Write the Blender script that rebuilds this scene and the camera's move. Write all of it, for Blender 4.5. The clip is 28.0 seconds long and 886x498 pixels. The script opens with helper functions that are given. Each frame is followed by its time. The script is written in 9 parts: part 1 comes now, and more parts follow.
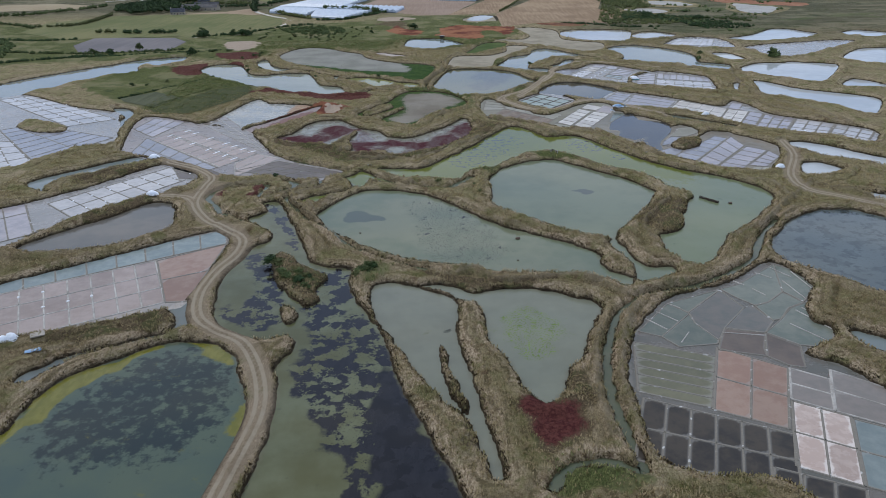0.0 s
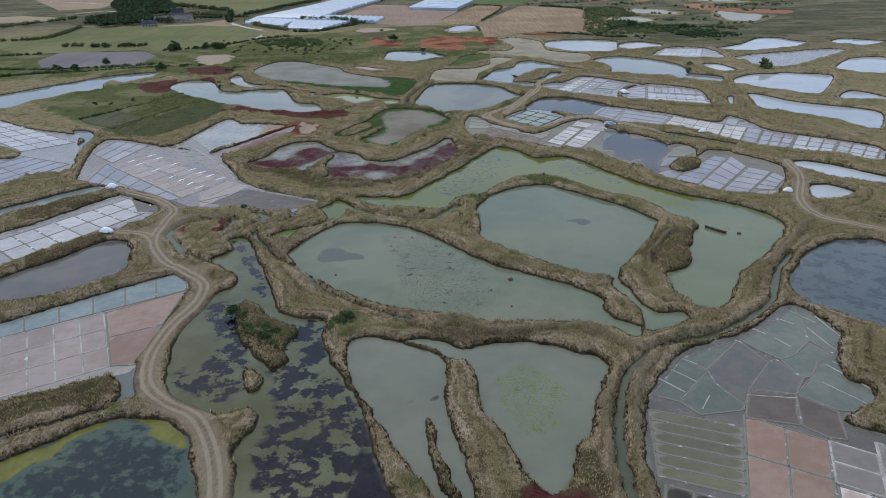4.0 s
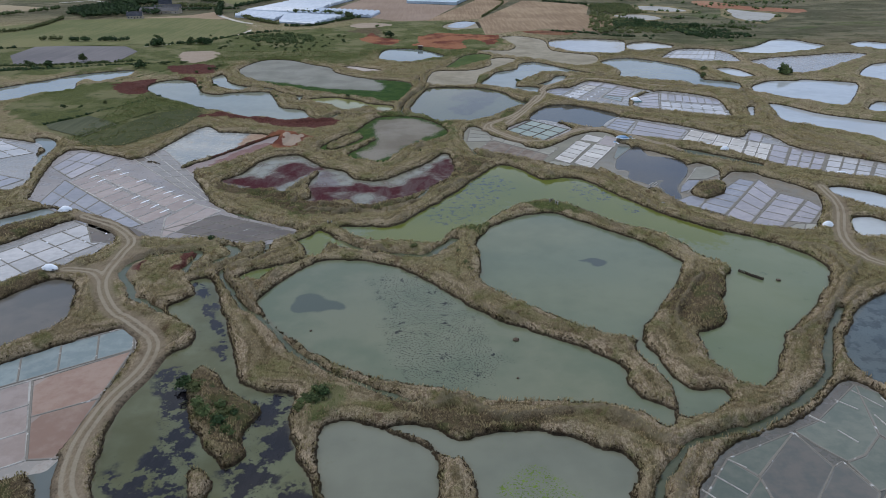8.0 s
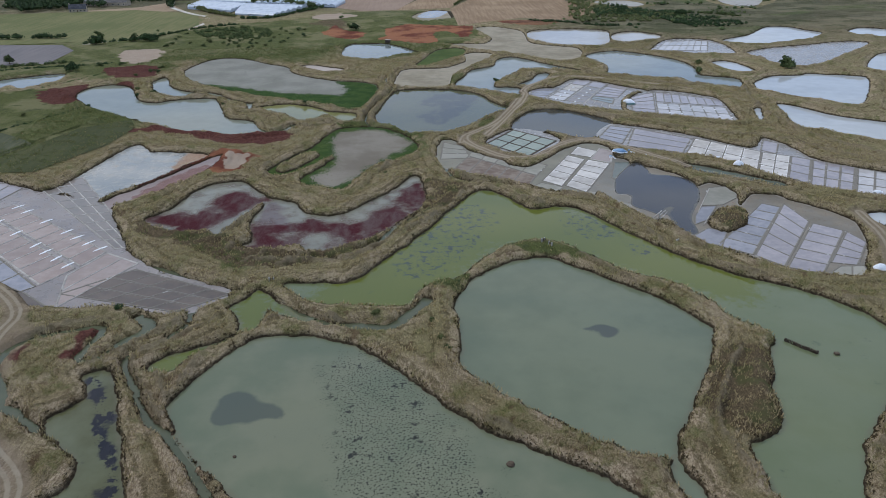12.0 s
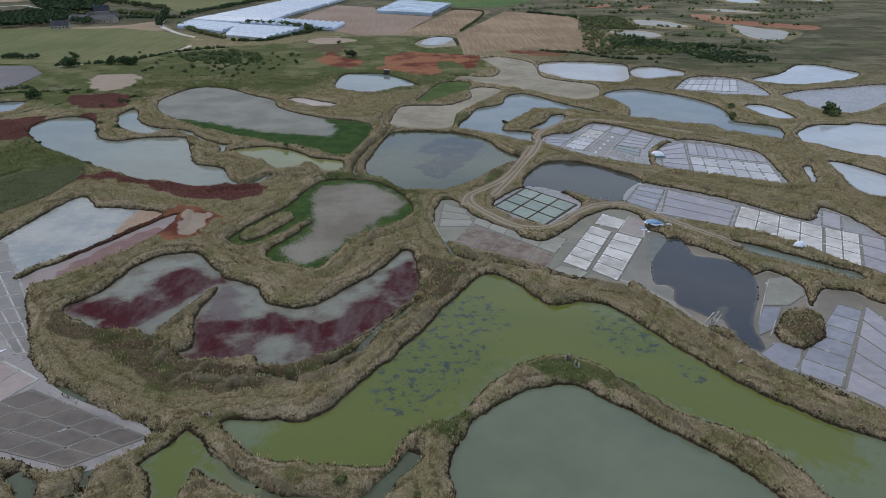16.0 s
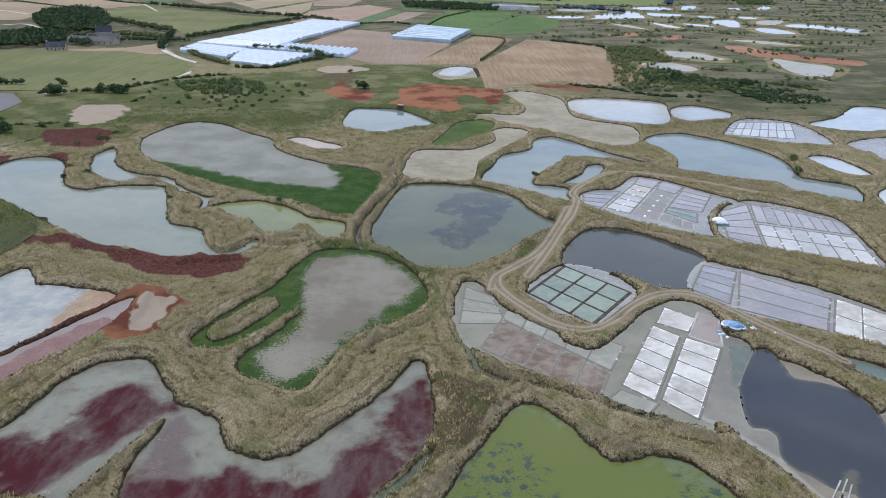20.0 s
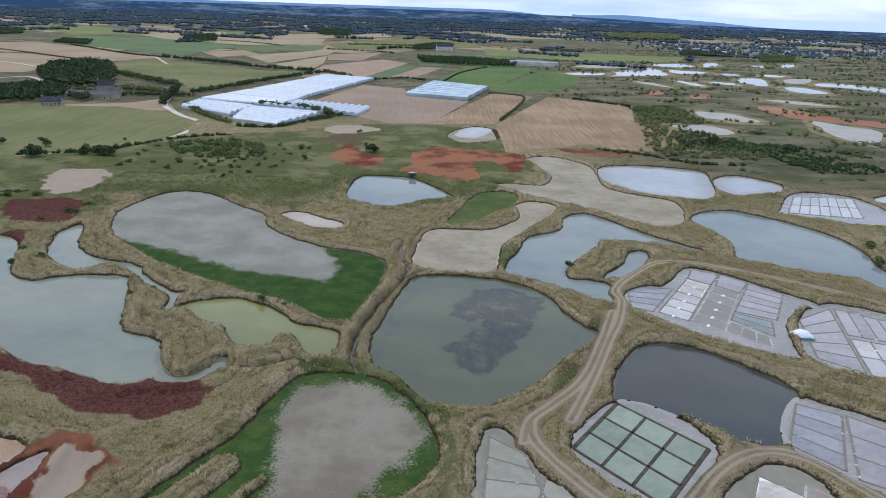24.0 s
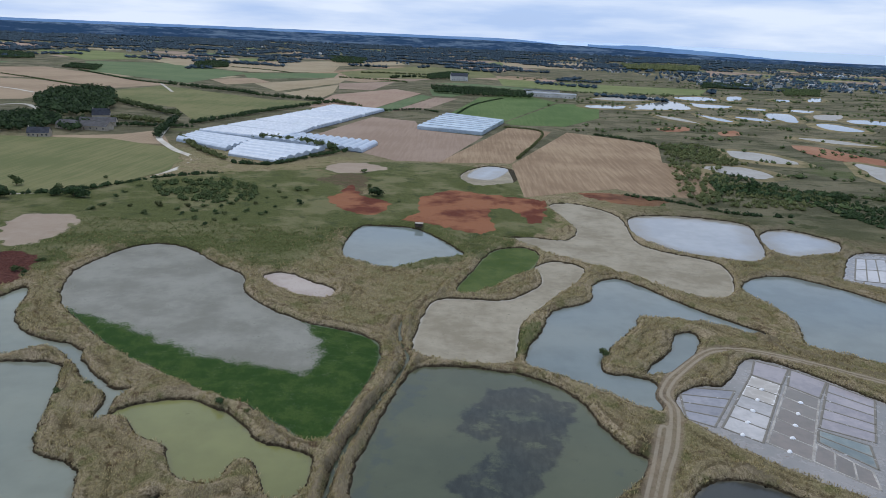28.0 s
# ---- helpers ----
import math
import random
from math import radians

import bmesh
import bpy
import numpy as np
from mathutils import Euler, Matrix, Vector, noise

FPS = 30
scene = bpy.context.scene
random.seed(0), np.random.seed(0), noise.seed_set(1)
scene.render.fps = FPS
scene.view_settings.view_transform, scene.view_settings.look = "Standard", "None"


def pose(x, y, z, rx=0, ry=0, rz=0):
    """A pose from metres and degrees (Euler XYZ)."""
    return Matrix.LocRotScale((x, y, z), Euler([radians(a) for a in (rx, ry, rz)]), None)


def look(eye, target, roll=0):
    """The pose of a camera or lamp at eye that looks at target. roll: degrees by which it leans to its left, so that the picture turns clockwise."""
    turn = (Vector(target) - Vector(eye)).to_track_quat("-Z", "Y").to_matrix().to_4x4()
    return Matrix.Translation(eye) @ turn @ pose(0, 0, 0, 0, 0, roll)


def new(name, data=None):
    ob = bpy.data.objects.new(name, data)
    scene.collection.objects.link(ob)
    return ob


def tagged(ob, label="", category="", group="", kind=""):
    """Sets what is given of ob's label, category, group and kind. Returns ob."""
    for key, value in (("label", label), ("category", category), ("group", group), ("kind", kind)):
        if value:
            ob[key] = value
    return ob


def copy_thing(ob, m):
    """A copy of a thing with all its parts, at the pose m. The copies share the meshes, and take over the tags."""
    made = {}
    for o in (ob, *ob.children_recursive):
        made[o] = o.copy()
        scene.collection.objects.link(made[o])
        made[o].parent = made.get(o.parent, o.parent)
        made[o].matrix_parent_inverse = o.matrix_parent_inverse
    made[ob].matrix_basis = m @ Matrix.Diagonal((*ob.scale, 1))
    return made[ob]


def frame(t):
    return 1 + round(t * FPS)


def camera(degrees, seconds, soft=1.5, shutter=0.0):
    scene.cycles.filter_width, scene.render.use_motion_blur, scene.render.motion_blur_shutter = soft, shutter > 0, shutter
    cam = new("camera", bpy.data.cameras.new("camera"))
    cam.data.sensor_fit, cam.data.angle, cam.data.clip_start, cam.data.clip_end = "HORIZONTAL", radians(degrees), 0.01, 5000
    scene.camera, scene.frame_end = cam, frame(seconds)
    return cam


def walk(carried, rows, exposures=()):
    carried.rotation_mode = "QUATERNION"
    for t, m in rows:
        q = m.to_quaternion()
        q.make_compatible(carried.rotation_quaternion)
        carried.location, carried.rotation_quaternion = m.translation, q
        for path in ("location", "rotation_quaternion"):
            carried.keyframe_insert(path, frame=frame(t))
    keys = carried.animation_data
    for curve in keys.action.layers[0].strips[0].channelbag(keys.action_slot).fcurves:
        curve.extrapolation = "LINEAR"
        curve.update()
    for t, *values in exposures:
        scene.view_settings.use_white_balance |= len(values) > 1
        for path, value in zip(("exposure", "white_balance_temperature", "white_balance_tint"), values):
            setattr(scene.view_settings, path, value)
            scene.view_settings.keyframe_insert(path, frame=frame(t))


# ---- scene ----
cam = camera(63.4, 28.0, 0.5)
PATH = [
    (0, (5.041, 4.419, 91.29), (4.989, 6.243, 90.471), -0.8),
    (0.5, (5.243, 6.502, 91.108), (5.18, 8.324, 90.288), -0.9),
    (1, (5.581, 9.278, 91.094), (5.502, 11.099, 90.271), -1.0),
    (1.5, (5.615, 12.252, 91.19), (5.532, 14.073, 90.365), -0.9),
    (2, (5.374, 15.408, 91.416), (5.302, 17.23, 90.594), -1.0),
    (2.5, (5.379, 18.634, 91.244), (5.327, 20.46, 90.43), -1.0),
    (3, (4.972, 22.075, 91.61), (4.941, 23.905, 90.802), -1.1),
    (3.5, (4.597, 25.873, 91.368), (4.585, 27.705, 90.566), -1.2),
    (5.5, (4.103, 39.194, 93.179), (4.105, 41.025, 92.375), -0.4),
    (6, (4.164, 43.719, 93.228), (4.167, 45.553, 92.429), -0.0),
    (6.5, (4.628, 48.543, 93.17), (4.628, 50.376, 92.371), 0.1),
    (7, (4.612, 53.519, 93.296), (4.612, 55.349, 92.489), -0.0),
    (7.5, (4.751, 58.744, 93.271), (4.751, 60.571, 92.456), -0.2),
    (8, (5.014, 64.247, 93.207), (5.016, 66.069, 92.382), -0.3),
    (8.5, (5.258, 69.822, 93.232), (5.264, 71.639, 92.397), -0.4),
    (9, (5.932, 75.827, 93.069), (5.939, 77.641, 92.227), -0.6),
    (9.5, (6.181, 82.014, 93.047), (6.197, 83.824, 92.197), -0.8),
    (10, (6.479, 88.214, 92.985), (6.506, 90.022, 92.13), -0.8),
    (10.5, (6.753, 94.66, 92.612), (6.789, 96.466, 91.753), -0.8),
    (11, (7.02, 101.653, 92.334), (7.065, 103.455, 91.467), -1.0),
    (11.5, (7.329, 108.092, 92.38), (7.384, 109.894, 91.513), -1.0),
    (12, (7.586, 114.674, 92.492), (7.65, 116.477, 91.629), -0.8),
    (12.5, (7.991, 121.603, 91.91), (8.061, 123.411, 91.057), -0.6),
    (14.5, (10.238, 148.636, 92.213), (10.308, 150.455, 91.385), 0.1),
    (15, (10.319, 154.531, 92.418), (10.387, 156.352, 91.593), 0.3),
    (15.5, (10.2, 161.371, 92.511), (10.267, 163.192, 91.688), 0.5),
    (16, (10.651, 168.182, 92.515), (10.714, 170.005, 91.695), 0.6),
    (16.5, (10.906, 175.414, 92.477), (10.967, 177.238, 91.66), 0.7),
    (17, (10.445, 182.041, 92.344), (10.505, 183.869, 91.534), 1.0),
    (17.5, (10.55, 188.964, 92.283), (10.607, 190.795, 91.479), 1.1),
    (18, (10.269, 195.967, 92.215), (10.323, 197.8, 91.416), 1.2),
    (18.5, (9.85, 202.672, 92.102), (9.901, 204.507, 91.307), 1.4),
    (19, (9.513, 209.304, 92.059), (9.558, 211.141, 91.27), 1.5),
    (19.5, (9.208, 216.058, 92.125), (9.247, 217.899, 91.344), 1.5),
    (20, (9.099, 223.017, 92.053), (9.13, 224.862, 91.283), 1.5),
    (20.5, (8.937, 229.99, 91.973), (8.963, 231.841, 91.217), 1.6),
    (21, (8.572, 237.029, 91.906), (8.593, 238.885, 91.163), 1.7),
    (21.5, (8.261, 243.545, 92.16), (8.279, 245.406, 91.429), 1.8),
    (23.5, (7.867, 268.545, 91.892), (7.864, 270.432, 91.229), 1.9),
    (24, (8.007, 275.666, 91.547), (7.999, 277.559, 90.903), 1.9),
    (24.5, (7.835, 282.426, 91.782), (7.823, 284.324, 91.152), 2.0),
    (25, (7.963, 289.426, 91.68), (7.945, 291.329, 91.066), 2.0),
    (25.5, (7.835, 295.997, 91.905), (7.813, 297.904, 91.304), 2.0),
    (26, (7.982, 303.084, 91.862), (7.954, 304.996, 91.275), 2.1),
    (26.5, (8.231, 310.105, 91.986), (8.197, 312.018, 91.401), 2.1),
    (27, (8.234, 316.574, 92.142), (8.196, 318.488, 91.561), 2.3),
    (27.5, (8.388, 321.729, 92.431), (8.345, 323.643, 91.852), 2.4),
    (28, (8.334, 325.543, 92.863), (8.289, 327.457, 92.286), 2.5),
]
EXPOSURES = [(0.0, -0.25), (8.0, -0.32), (12.0, -0.28), (14.5, -0.6), (16.0, -0.44), (17.0, -0.03), (21.0, 0.19), (24.0, 0.02), (26.0, -0.17), (28.0, -0.25)]
walk(cam, [(t, look(eye, target, roll)) for t, eye, target, roll in PATH], EXPOSURES)

# ---- light ----
world = bpy.data.worlds.new("sky")
scene.world = world
world.use_nodes = True
wn, wl = world.node_tree.nodes, world.node_tree.links
wn.clear()
sky = wn.new("ShaderNodeTexSky")
sky.sky_type, sky.sun_disc = "NISHITA", False
sky.sun_elevation, sky.sun_rotation = radians(55), radians(315)
sky.air_density, sky.dust_density, sky.ozone_density = 1.0, 2.0, 1.0
geo = wn.new("ShaderNodeTexCoord")
stretch = wn.new("ShaderNodeMapping")
stretch.inputs["Scale"].default_value = (1.0, 1.0, 7.0)
clouds = wn.new("ShaderNodeTexNoise")
clouds.inputs["Scale"].default_value, clouds.inputs["Detail"].default_value = 4.0, 7.0
cr = wn.new("ShaderNodeMapRange")
cr.inputs["From Min"].default_value, cr.inputs["From Max"].default_value = 0.35, 0.65
cr.inputs["To Min"].default_value, cr.inputs["To Max"].default_value = 0.9, 1.0
veil = wn.new("ShaderNodeMix")
veil.data_type = "RGBA"
tint = wn.new("ShaderNodeMix")
tint.data_type = "RGBA"
tint.inputs[6].default_value, tint.inputs[7].default_value = (6.6, 8.9, 13.4, 1), (10.4, 11.8, 14.2, 1)
bg = wn.new("ShaderNodeBackground")
bg.inputs["Strength"].default_value = 0.086
wout = wn.new("ShaderNodeOutputWorld")
wl.new(geo.outputs["Generated"], stretch.inputs["Vector"])
wl.new(stretch.outputs["Vector"], clouds.inputs["Vector"])
wl.new(clouds.outputs["Fac"], cr.inputs["Value"])
wl.new(cr.outputs["Result"], veil.inputs[0])
wl.new(sky.outputs["Color"], veil.inputs[6])
puff = wn.new("ShaderNodeMapRange")
puff.inputs["From Min"].default_value, puff.inputs["From Max"].default_value = 0.4, 0.62
wl.new(clouds.outputs["Fac"], puff.inputs["Value"])
wl.new(puff.outputs["Result"], tint.inputs[0])
wl.new(tint.outputs[2], veil.inputs[7])
wl.new(veil.outputs[2], bg.inputs["Color"])
wl.new(bg.outputs["Background"], wout.inputs["Surface"])
sun = new("sun", bpy.data.lights.new("sun", "SUN"))
sun.data.energy, sun.data.angle, sun.data.color = 1.5, radians(10), (1.0, 0.96, 0.9)
sun.matrix_world = pose(0, 0, 300, 35, 0, -135)


# ---- material tools ----
def lin(r, g, b):
    """Linear colour from sRGB values of 0 to 255."""
    return tuple((c / 12.92 if c <= 0.04045 else ((c + 0.055) / 1.055) ** 2.4) for c in (r / 255, g / 255, b / 255)) + (1.0,)


class Nodes:
    """A small builder of node materials."""

    def __init__(self, name):
        self.mat = bpy.data.materials.new(name)
        self.mat.use_nodes = True
        self.tree = self.mat.node_tree
        self.tree.nodes.clear()
        self.out = self.tree.nodes.new("ShaderNodeOutputMaterial")
        self.coord = self.tree.nodes.new("ShaderNodeNewGeometry").outputs["Position"]

    def put(self, kind, links=(), **values):
        n = self.tree.nodes.new(kind)
        for key, v in values.items():
            n.inputs[key.replace("_", " ")].default_value = v
        for key, sock in links:
            self.tree.links.new(sock, n.inputs[key])
        return n

    def noise(self, scale, detail=4.0, rough=0.55, stretch=None):
        vec = self.coord
        if stretch:
            vec = self.put("ShaderNodeMapping", [("Vector", vec)], Scale=stretch).outputs["Vector"]
        return self.put("ShaderNodeTexNoise", [("Vector", vec)], Scale=scale, Detail=detail, Roughness=rough).outputs["Fac"]

    def ramp(self, sock, lo, hi, a=0.0, b=1.0):
        n = self.put("ShaderNodeMapRange", [("Value", sock)])
        n.interpolation_type = "SMOOTHSTEP"
        for key, v in (("From Min", lo), ("From Max", hi), ("To Min", a), ("To Max", b)):
            n.inputs[key].default_value = v
        return n.outputs["Result"]

    def math(self, op, a, b=None):
        n = self.tree.nodes.new("ShaderNodeMath")
        n.operation = op
        for i, v in enumerate((a, b)):
            if v is None:
                continue
            if isinstance(v, (int, float)):
                n.inputs[i].default_value = v
            else:
                self.tree.links.new(v, n.inputs[i])
        return n.outputs[0]

    def mix(self, fac, a, b):
        n = self.tree.nodes.new("ShaderNodeMix")
        n.data_type = "RGBA"
        for key, v in (("Factor", fac), ("A", a), ("B", b)):
            if isinstance(v, (int, float, tuple)):
                n.inputs[{"Factor": 0, "A": 6, "B": 7}[key]].default_value = v
            else:
                self.tree.links.new(v, n.inputs[{"Factor": 0, "A": 6, "B": 7}[key]])
        return n.outputs[2]

    def attr(self, name):
        n = self.tree.nodes.new("ShaderNodeAttribute")
        n.attribute_name = name
        s = self.tree.nodes.new("ShaderNodeSeparateColor")
        self.tree.links.new(n.outputs["Color"], s.inputs[0])
        return s.outputs[0], s.outputs[1], s.outputs[2]

    def value(self, name):
        n = self.tree.nodes.new("ShaderNodeAttribute")
        n.attribute_name = name
        return n.outputs["Fac"]

    def north(self, lo, hi):
        """Rises from 0 to 1 between two lines across the flight."""
        y = self.put("ShaderNodeSeparateXYZ", [("Vector", self.coord)]).outputs["Y"]
        return self.ramp(y, lo, hi)

    def random(self):
        return self.tree.nodes.new("ShaderNodeObjectInfo").outputs["Random"]

    def done(self, color, rough=0.9, bump=None, strength=0.5, distance=0.1, spec=0.3, metal=0.0, ior=1.45):
        p = self.put("ShaderNodeBsdfPrincipled")
        for key, v in (("Base Color", color), ("Roughness", rough), ("Metallic", metal), ("IOR", ior), ("Specular IOR Level", spec)):
            if isinstance(v, (int, float, tuple)):
                p.inputs[key].default_value = v
            else:
                self.tree.links.new(v, p.inputs[key])
        if bump is not None:
            b = self.put("ShaderNodeBump", [("Height", bump)], Strength=strength, Distance=distance)
            self.tree.links.new(b.outputs["Normal"], p.inputs["Normal"])
        self.tree.links.new(p.outputs[0], self.out.inputs[0])
        return self.mat


def plain(name, a, b, scale=2.0, rough=0.9, spec=0.3, vary=0.25, detail=5.0, strength=0.3):
    """A surface of two tones, mottled at two scales, that differs a little from object to object."""
    n = Nodes(name)
    big, fine = n.noise(scale * 0.15, 3.0), n.noise(scale, detail, 0.65)
    fac = n.ramp(n.math("ADD", n.math("MULTIPLY", big, 0.6), n.math("MULTIPLY", fine, 0.4)), 0.38, 0.62)
    col = n.mix(fac, a, b)
    if vary:
        tone = n.math("ADD", n.math("MULTIPLY", n.random(), vary), 1.0 - vary / 2)
        hsv = n.put("ShaderNodeHueSaturation", [("Color", col), ("Value", tone)])
        col = hsv.outputs["Color"]
    return n.done(col, rough, fine, strength, 0.1, spec)

# ---- plan: outlines in metres, x east, y along the flight ----
PONDS = {}
PONDS["dark_weed"] = [(-67.4, 248.0), (-62.8, 250.3), (-57.8, 242.1), (-53.1, 229.8), (-47.7, 217.5), (-41.9, 202.2), (-38.2, 196.2), (-31.1, 194.2), (-27.3, 193.0), (-26.6, 183.2), (-21.4, 170.1), (-15.9, 159.9), (-12.1, 149.3), (-9.9, 139.9), (-6.8, 131.4), (-1.4, 118.3), (3.1, 107.1), (6.2, 98.8), (6.1, 89.0), (-30.2, 88.7), (-34.1, 100.9), (-33.6, 108.4), (-33.5, 116.4), (-34.3, 124.4), (-35.2, 133.3), (-37.2, 139.8), (-37.2, 144.4), (-35.4, 148.1), (-35.3, 152.4), (-37.6, 155.0), (-42.7, 153.1), (-48.7, 155.0), (-54.7, 158.5), (-59.4, 165.6), (-62.3, 178.2), (-64.2, 192.4), (-63.1, 200.3), (-60.1, 208.6), (-56.4, 215.3), (-59.0, 222.4), (-65.1, 227.4), (-68.7, 233.6), (-63.5, 240.5)]
PONDS["algae"] = [(-87.2, 117.8), (-86.9, 123.2), (-86.1, 132.7), (-82.7, 138.6), (-76.3, 144.3), (-69.4, 150.5), (-62.0, 152.8), (-53.9, 151.3), (-47.7, 145.6), (-45.5, 139.8), (-42.4, 133.3), (-39.8, 127.3), (-38.9, 119.8), (-39.2, 113.0), (-39.7, 107.6), (-40.1, 100.8), (-40.1, 90.9), (-85.1, 90.4), (-105.8, 103.3), (-97.5, 112.6)]
PONDS["pale_a"] = [(-20.2, 177.9), (-18.2, 183.6), (-10.9, 183.4), (-2.0, 178.1), (3.6, 173.7), (4.3, 164.6), (3.6, 157.6), (5.8, 145.2), (7.7, 136.0), (11.7, 113.5), (12.9, 105.5), (11.1, 105.2), (9.8, 109.9), (5.7, 123.2), (1.5, 128.4), (-1.8, 134.1), (-6.8, 143.1), (-12.7, 155.2), (-17.8, 166.9)]
PONDS["pale_b"] = [(-6.4, 182.1), (0.7, 183.1), (8.5, 178.0), (11.6, 179.0), (17.9, 180.7), (27.1, 180.0), (34.4, 176.3), (41.4, 171.5), (38.2, 161.3), (35.2, 153.2), (32.5, 144.6), (28.7, 140.0), (27.2, 133.6), (23.6, 128.5), (20.2, 130.5), (18.2, 134.6), (16.8, 141.1), (14.5, 146.9), (12.1, 151.9), (10.7, 158.5), (10.9, 165.6), (9.1, 171.6), (5.4, 173.2), (0.8, 178.0)]
PONDS["main_a"] = [(-44.9, 234.3), (-44.1, 240.8), (-40.9, 248.3), (-33.1, 260.7), (-23.0, 262.1), (-12.4, 259.2), (-3.7, 252.6), (3.8, 244.2), (10.7, 235.1), (17.8, 226.8), (24.6, 221.5), (35.0, 214.7), (42.1, 208.8), (46.3, 203.9), (46.2, 196.8), (48.3, 191.6), (52.8, 188.1), (53.3, 185.6), (51.6, 182.0), (49.8, 181.6), (47.4, 185.7), (41.5, 188.3), (35.8, 189.7), (26.3, 190.4), (19.0, 190.5), (11.8, 191.9), (4.5, 195.1), (-5.5, 197.4), (-13.4, 200.7), (-23.4, 207.8), (-31.5, 215.5), (-39.0, 224.6)]
PONDS["main_b"] = [(16.5, 277.0), (23.8, 289.8), (34.3, 298.0), (44.5, 300.0), (51.4, 293.5), (60.9, 283.3), (69.7, 273.9), (74.4, 265.2), (77.3, 260.3), (75.2, 253.3), (70.8, 244.3), (66.5, 237.6), (60.8, 228.3), (56.0, 221.2), (53.9, 215.8), (51.0, 215.3), (44.1, 218.5), (36.5, 224.2), (28.7, 231.8), (21.7, 239.2), (15.9, 246.8), (16.6, 254.2), (16.5, 266.1)]
PONDS["green_long"] = [(-29.8, 288.2), (-22.2, 288.6), (-10.7, 289.4), (-2.4, 302.4), (8.9, 319.7), (20.8, 343.0), (29.8, 355.6), (37.6, 350.1), (45.3, 336.9), (54.7, 338.8), (62.8, 333.8), (70.6, 318.7), (79.5, 303.8), (86.6, 294.0), (95.3, 285.2), (105.7, 277.9), (114.5, 268.9), (119.2, 258.5), (117.6, 250.9), (111.2, 240.4), (103.5, 230.8), (97.8, 224.9), (91.1, 218.0), (86.3, 210.2), (80.9, 200.8), (75.5, 195.4), (70.9, 196.5), (70.0, 200.9), (67.8, 205.6), (68.1, 210.4), (68.7, 218.2), (72.8, 220.1), (77.7, 223.7), (81.3, 235.8), (86.4, 247.7), (89.9, 255.0), (84.2, 263.0), (80.5, 273.8), (74.0, 283.1), (65.7, 288.2), (59.7, 296.0), (51.7, 307.1), (44.1, 311.3), (33.3, 307.4), (24.4, 298.1), (18.0, 288.9), (8.4, 284.2), (4.6, 274.9), (-2.6, 274.1), (-11.7, 275.2), (-21.1, 277.6)]
PONDS["green_tail"] = [(53.9, 215.8), (55.3, 208.1), (57.2, 198.8), (60.3, 194.5), (65.8, 194.5), (67.1, 192.4), (64.8, 188.4), (59.7, 185.6), (55.2, 184.3), (54.1, 186.6), (55.3, 192.5), (54.4, 200.0), (51.6, 209.4)]
PONDS["green_side"] = [(-36.3, 285.9), (-33.0, 282.9), (-28.2, 276.8), (-24.0, 271.1), (-18.8, 268.6), (-24.9, 269.6), (-29.0, 272.3), (-31.6, 274.1), (-32.1, 269.1), (-33.4, 264.7), (-36.1, 263.7), (-38.6, 260.4), (-43.4, 256.6), (-46.0, 253.0), (-48.2, 248.6), (-50.6, 247.7), (-53.4, 248.9), (-53.5, 252.2), (-51.2, 254.6), (-43.9, 258.8), (-38.9, 261.8), (-37.2, 264.0), (-37.1, 267.9), (-39.4, 272.7), (-41.9, 276.0), (-39.3, 279.8)]
PONDS["red_pond"] = [(-83.2, 336.5), (-80.2, 340.8), (-76.7, 347.1), (-75.2, 353.0), (-74.1, 360.2), (-70.7, 366.4), (-66.2, 370.4), (-58.9, 371.5), (-54.4, 366.7), (-49.1, 359.1), (-44.7, 353.4), (-36.6, 349.4), (-33.0, 344.2), (-30.9, 339.3), (-27.1, 336.9), (-23.0, 335.8), (-19.3, 336.5), (-14.7, 340.6), (0.1, 361.2), (4.2, 370.8), (7.3, 372.5), (8.6, 367.6), (9.8, 356.9), (10.0, 345.9), (8.5, 340.9), (4.2, 333.7), (-4.7, 320.1), (-8.8, 315.0), (-20.0, 308.4), (-22.3, 309.2), (-26.6, 308.7), (-28.8, 313.1), (-34.6, 310.0), (-38.8, 311.3), (-43.4, 310.8), (-47.1, 314.3), (-43.8, 317.0), (-46.6, 326.8), (-47.3, 335.6), (-45.9, 343.6), (-45.6, 348.0), (-47.8, 345.3), (-53.7, 328.9), (-55.7, 321.7), (-59.2, 324.7), (-62.8, 324.7), (-69.1, 325.5), (-75.5, 328.8), (-79.3, 331.3)]
PONDS["square"] = [(-12.4, 455.8), (-11.3, 469.9), (-7.6, 493.9), (-2.1, 513.0), (12.3, 515.4), (26.6, 512.9), (35.1, 508.2), (42.6, 498.8), (46.9, 484.7), (51.4, 475.5), (55.0, 471.2), (50.5, 463.8), (41.8, 453.9), (36.5, 445.3), (31.8, 438.5), (25.2, 432.4), (17.8, 425.9), (5.2, 428.3), (-0.0, 436.1), (-5.5, 442.0), (-9.8, 446.2)]
PONDS["olive"] = [(-75.0, 479.1), (-71.6, 484.0), (-60.7, 488.1), (-52.9, 485.8), (-44.5, 480.2), (-35.7, 471.1), (-25.3, 467.6), (-22.0, 463.2), (-21.6, 454.8), (-25.2, 449.5), (-30.2, 452.2), (-33.3, 459.8), (-37.3, 463.7), (-39.6, 460.0), (-40.5, 454.6), (-45.7, 454.2), (-51.2, 457.0), (-56.7, 467.1), (-61.2, 468.5), (-65.6, 471.9), (-70.5, 477.1)]
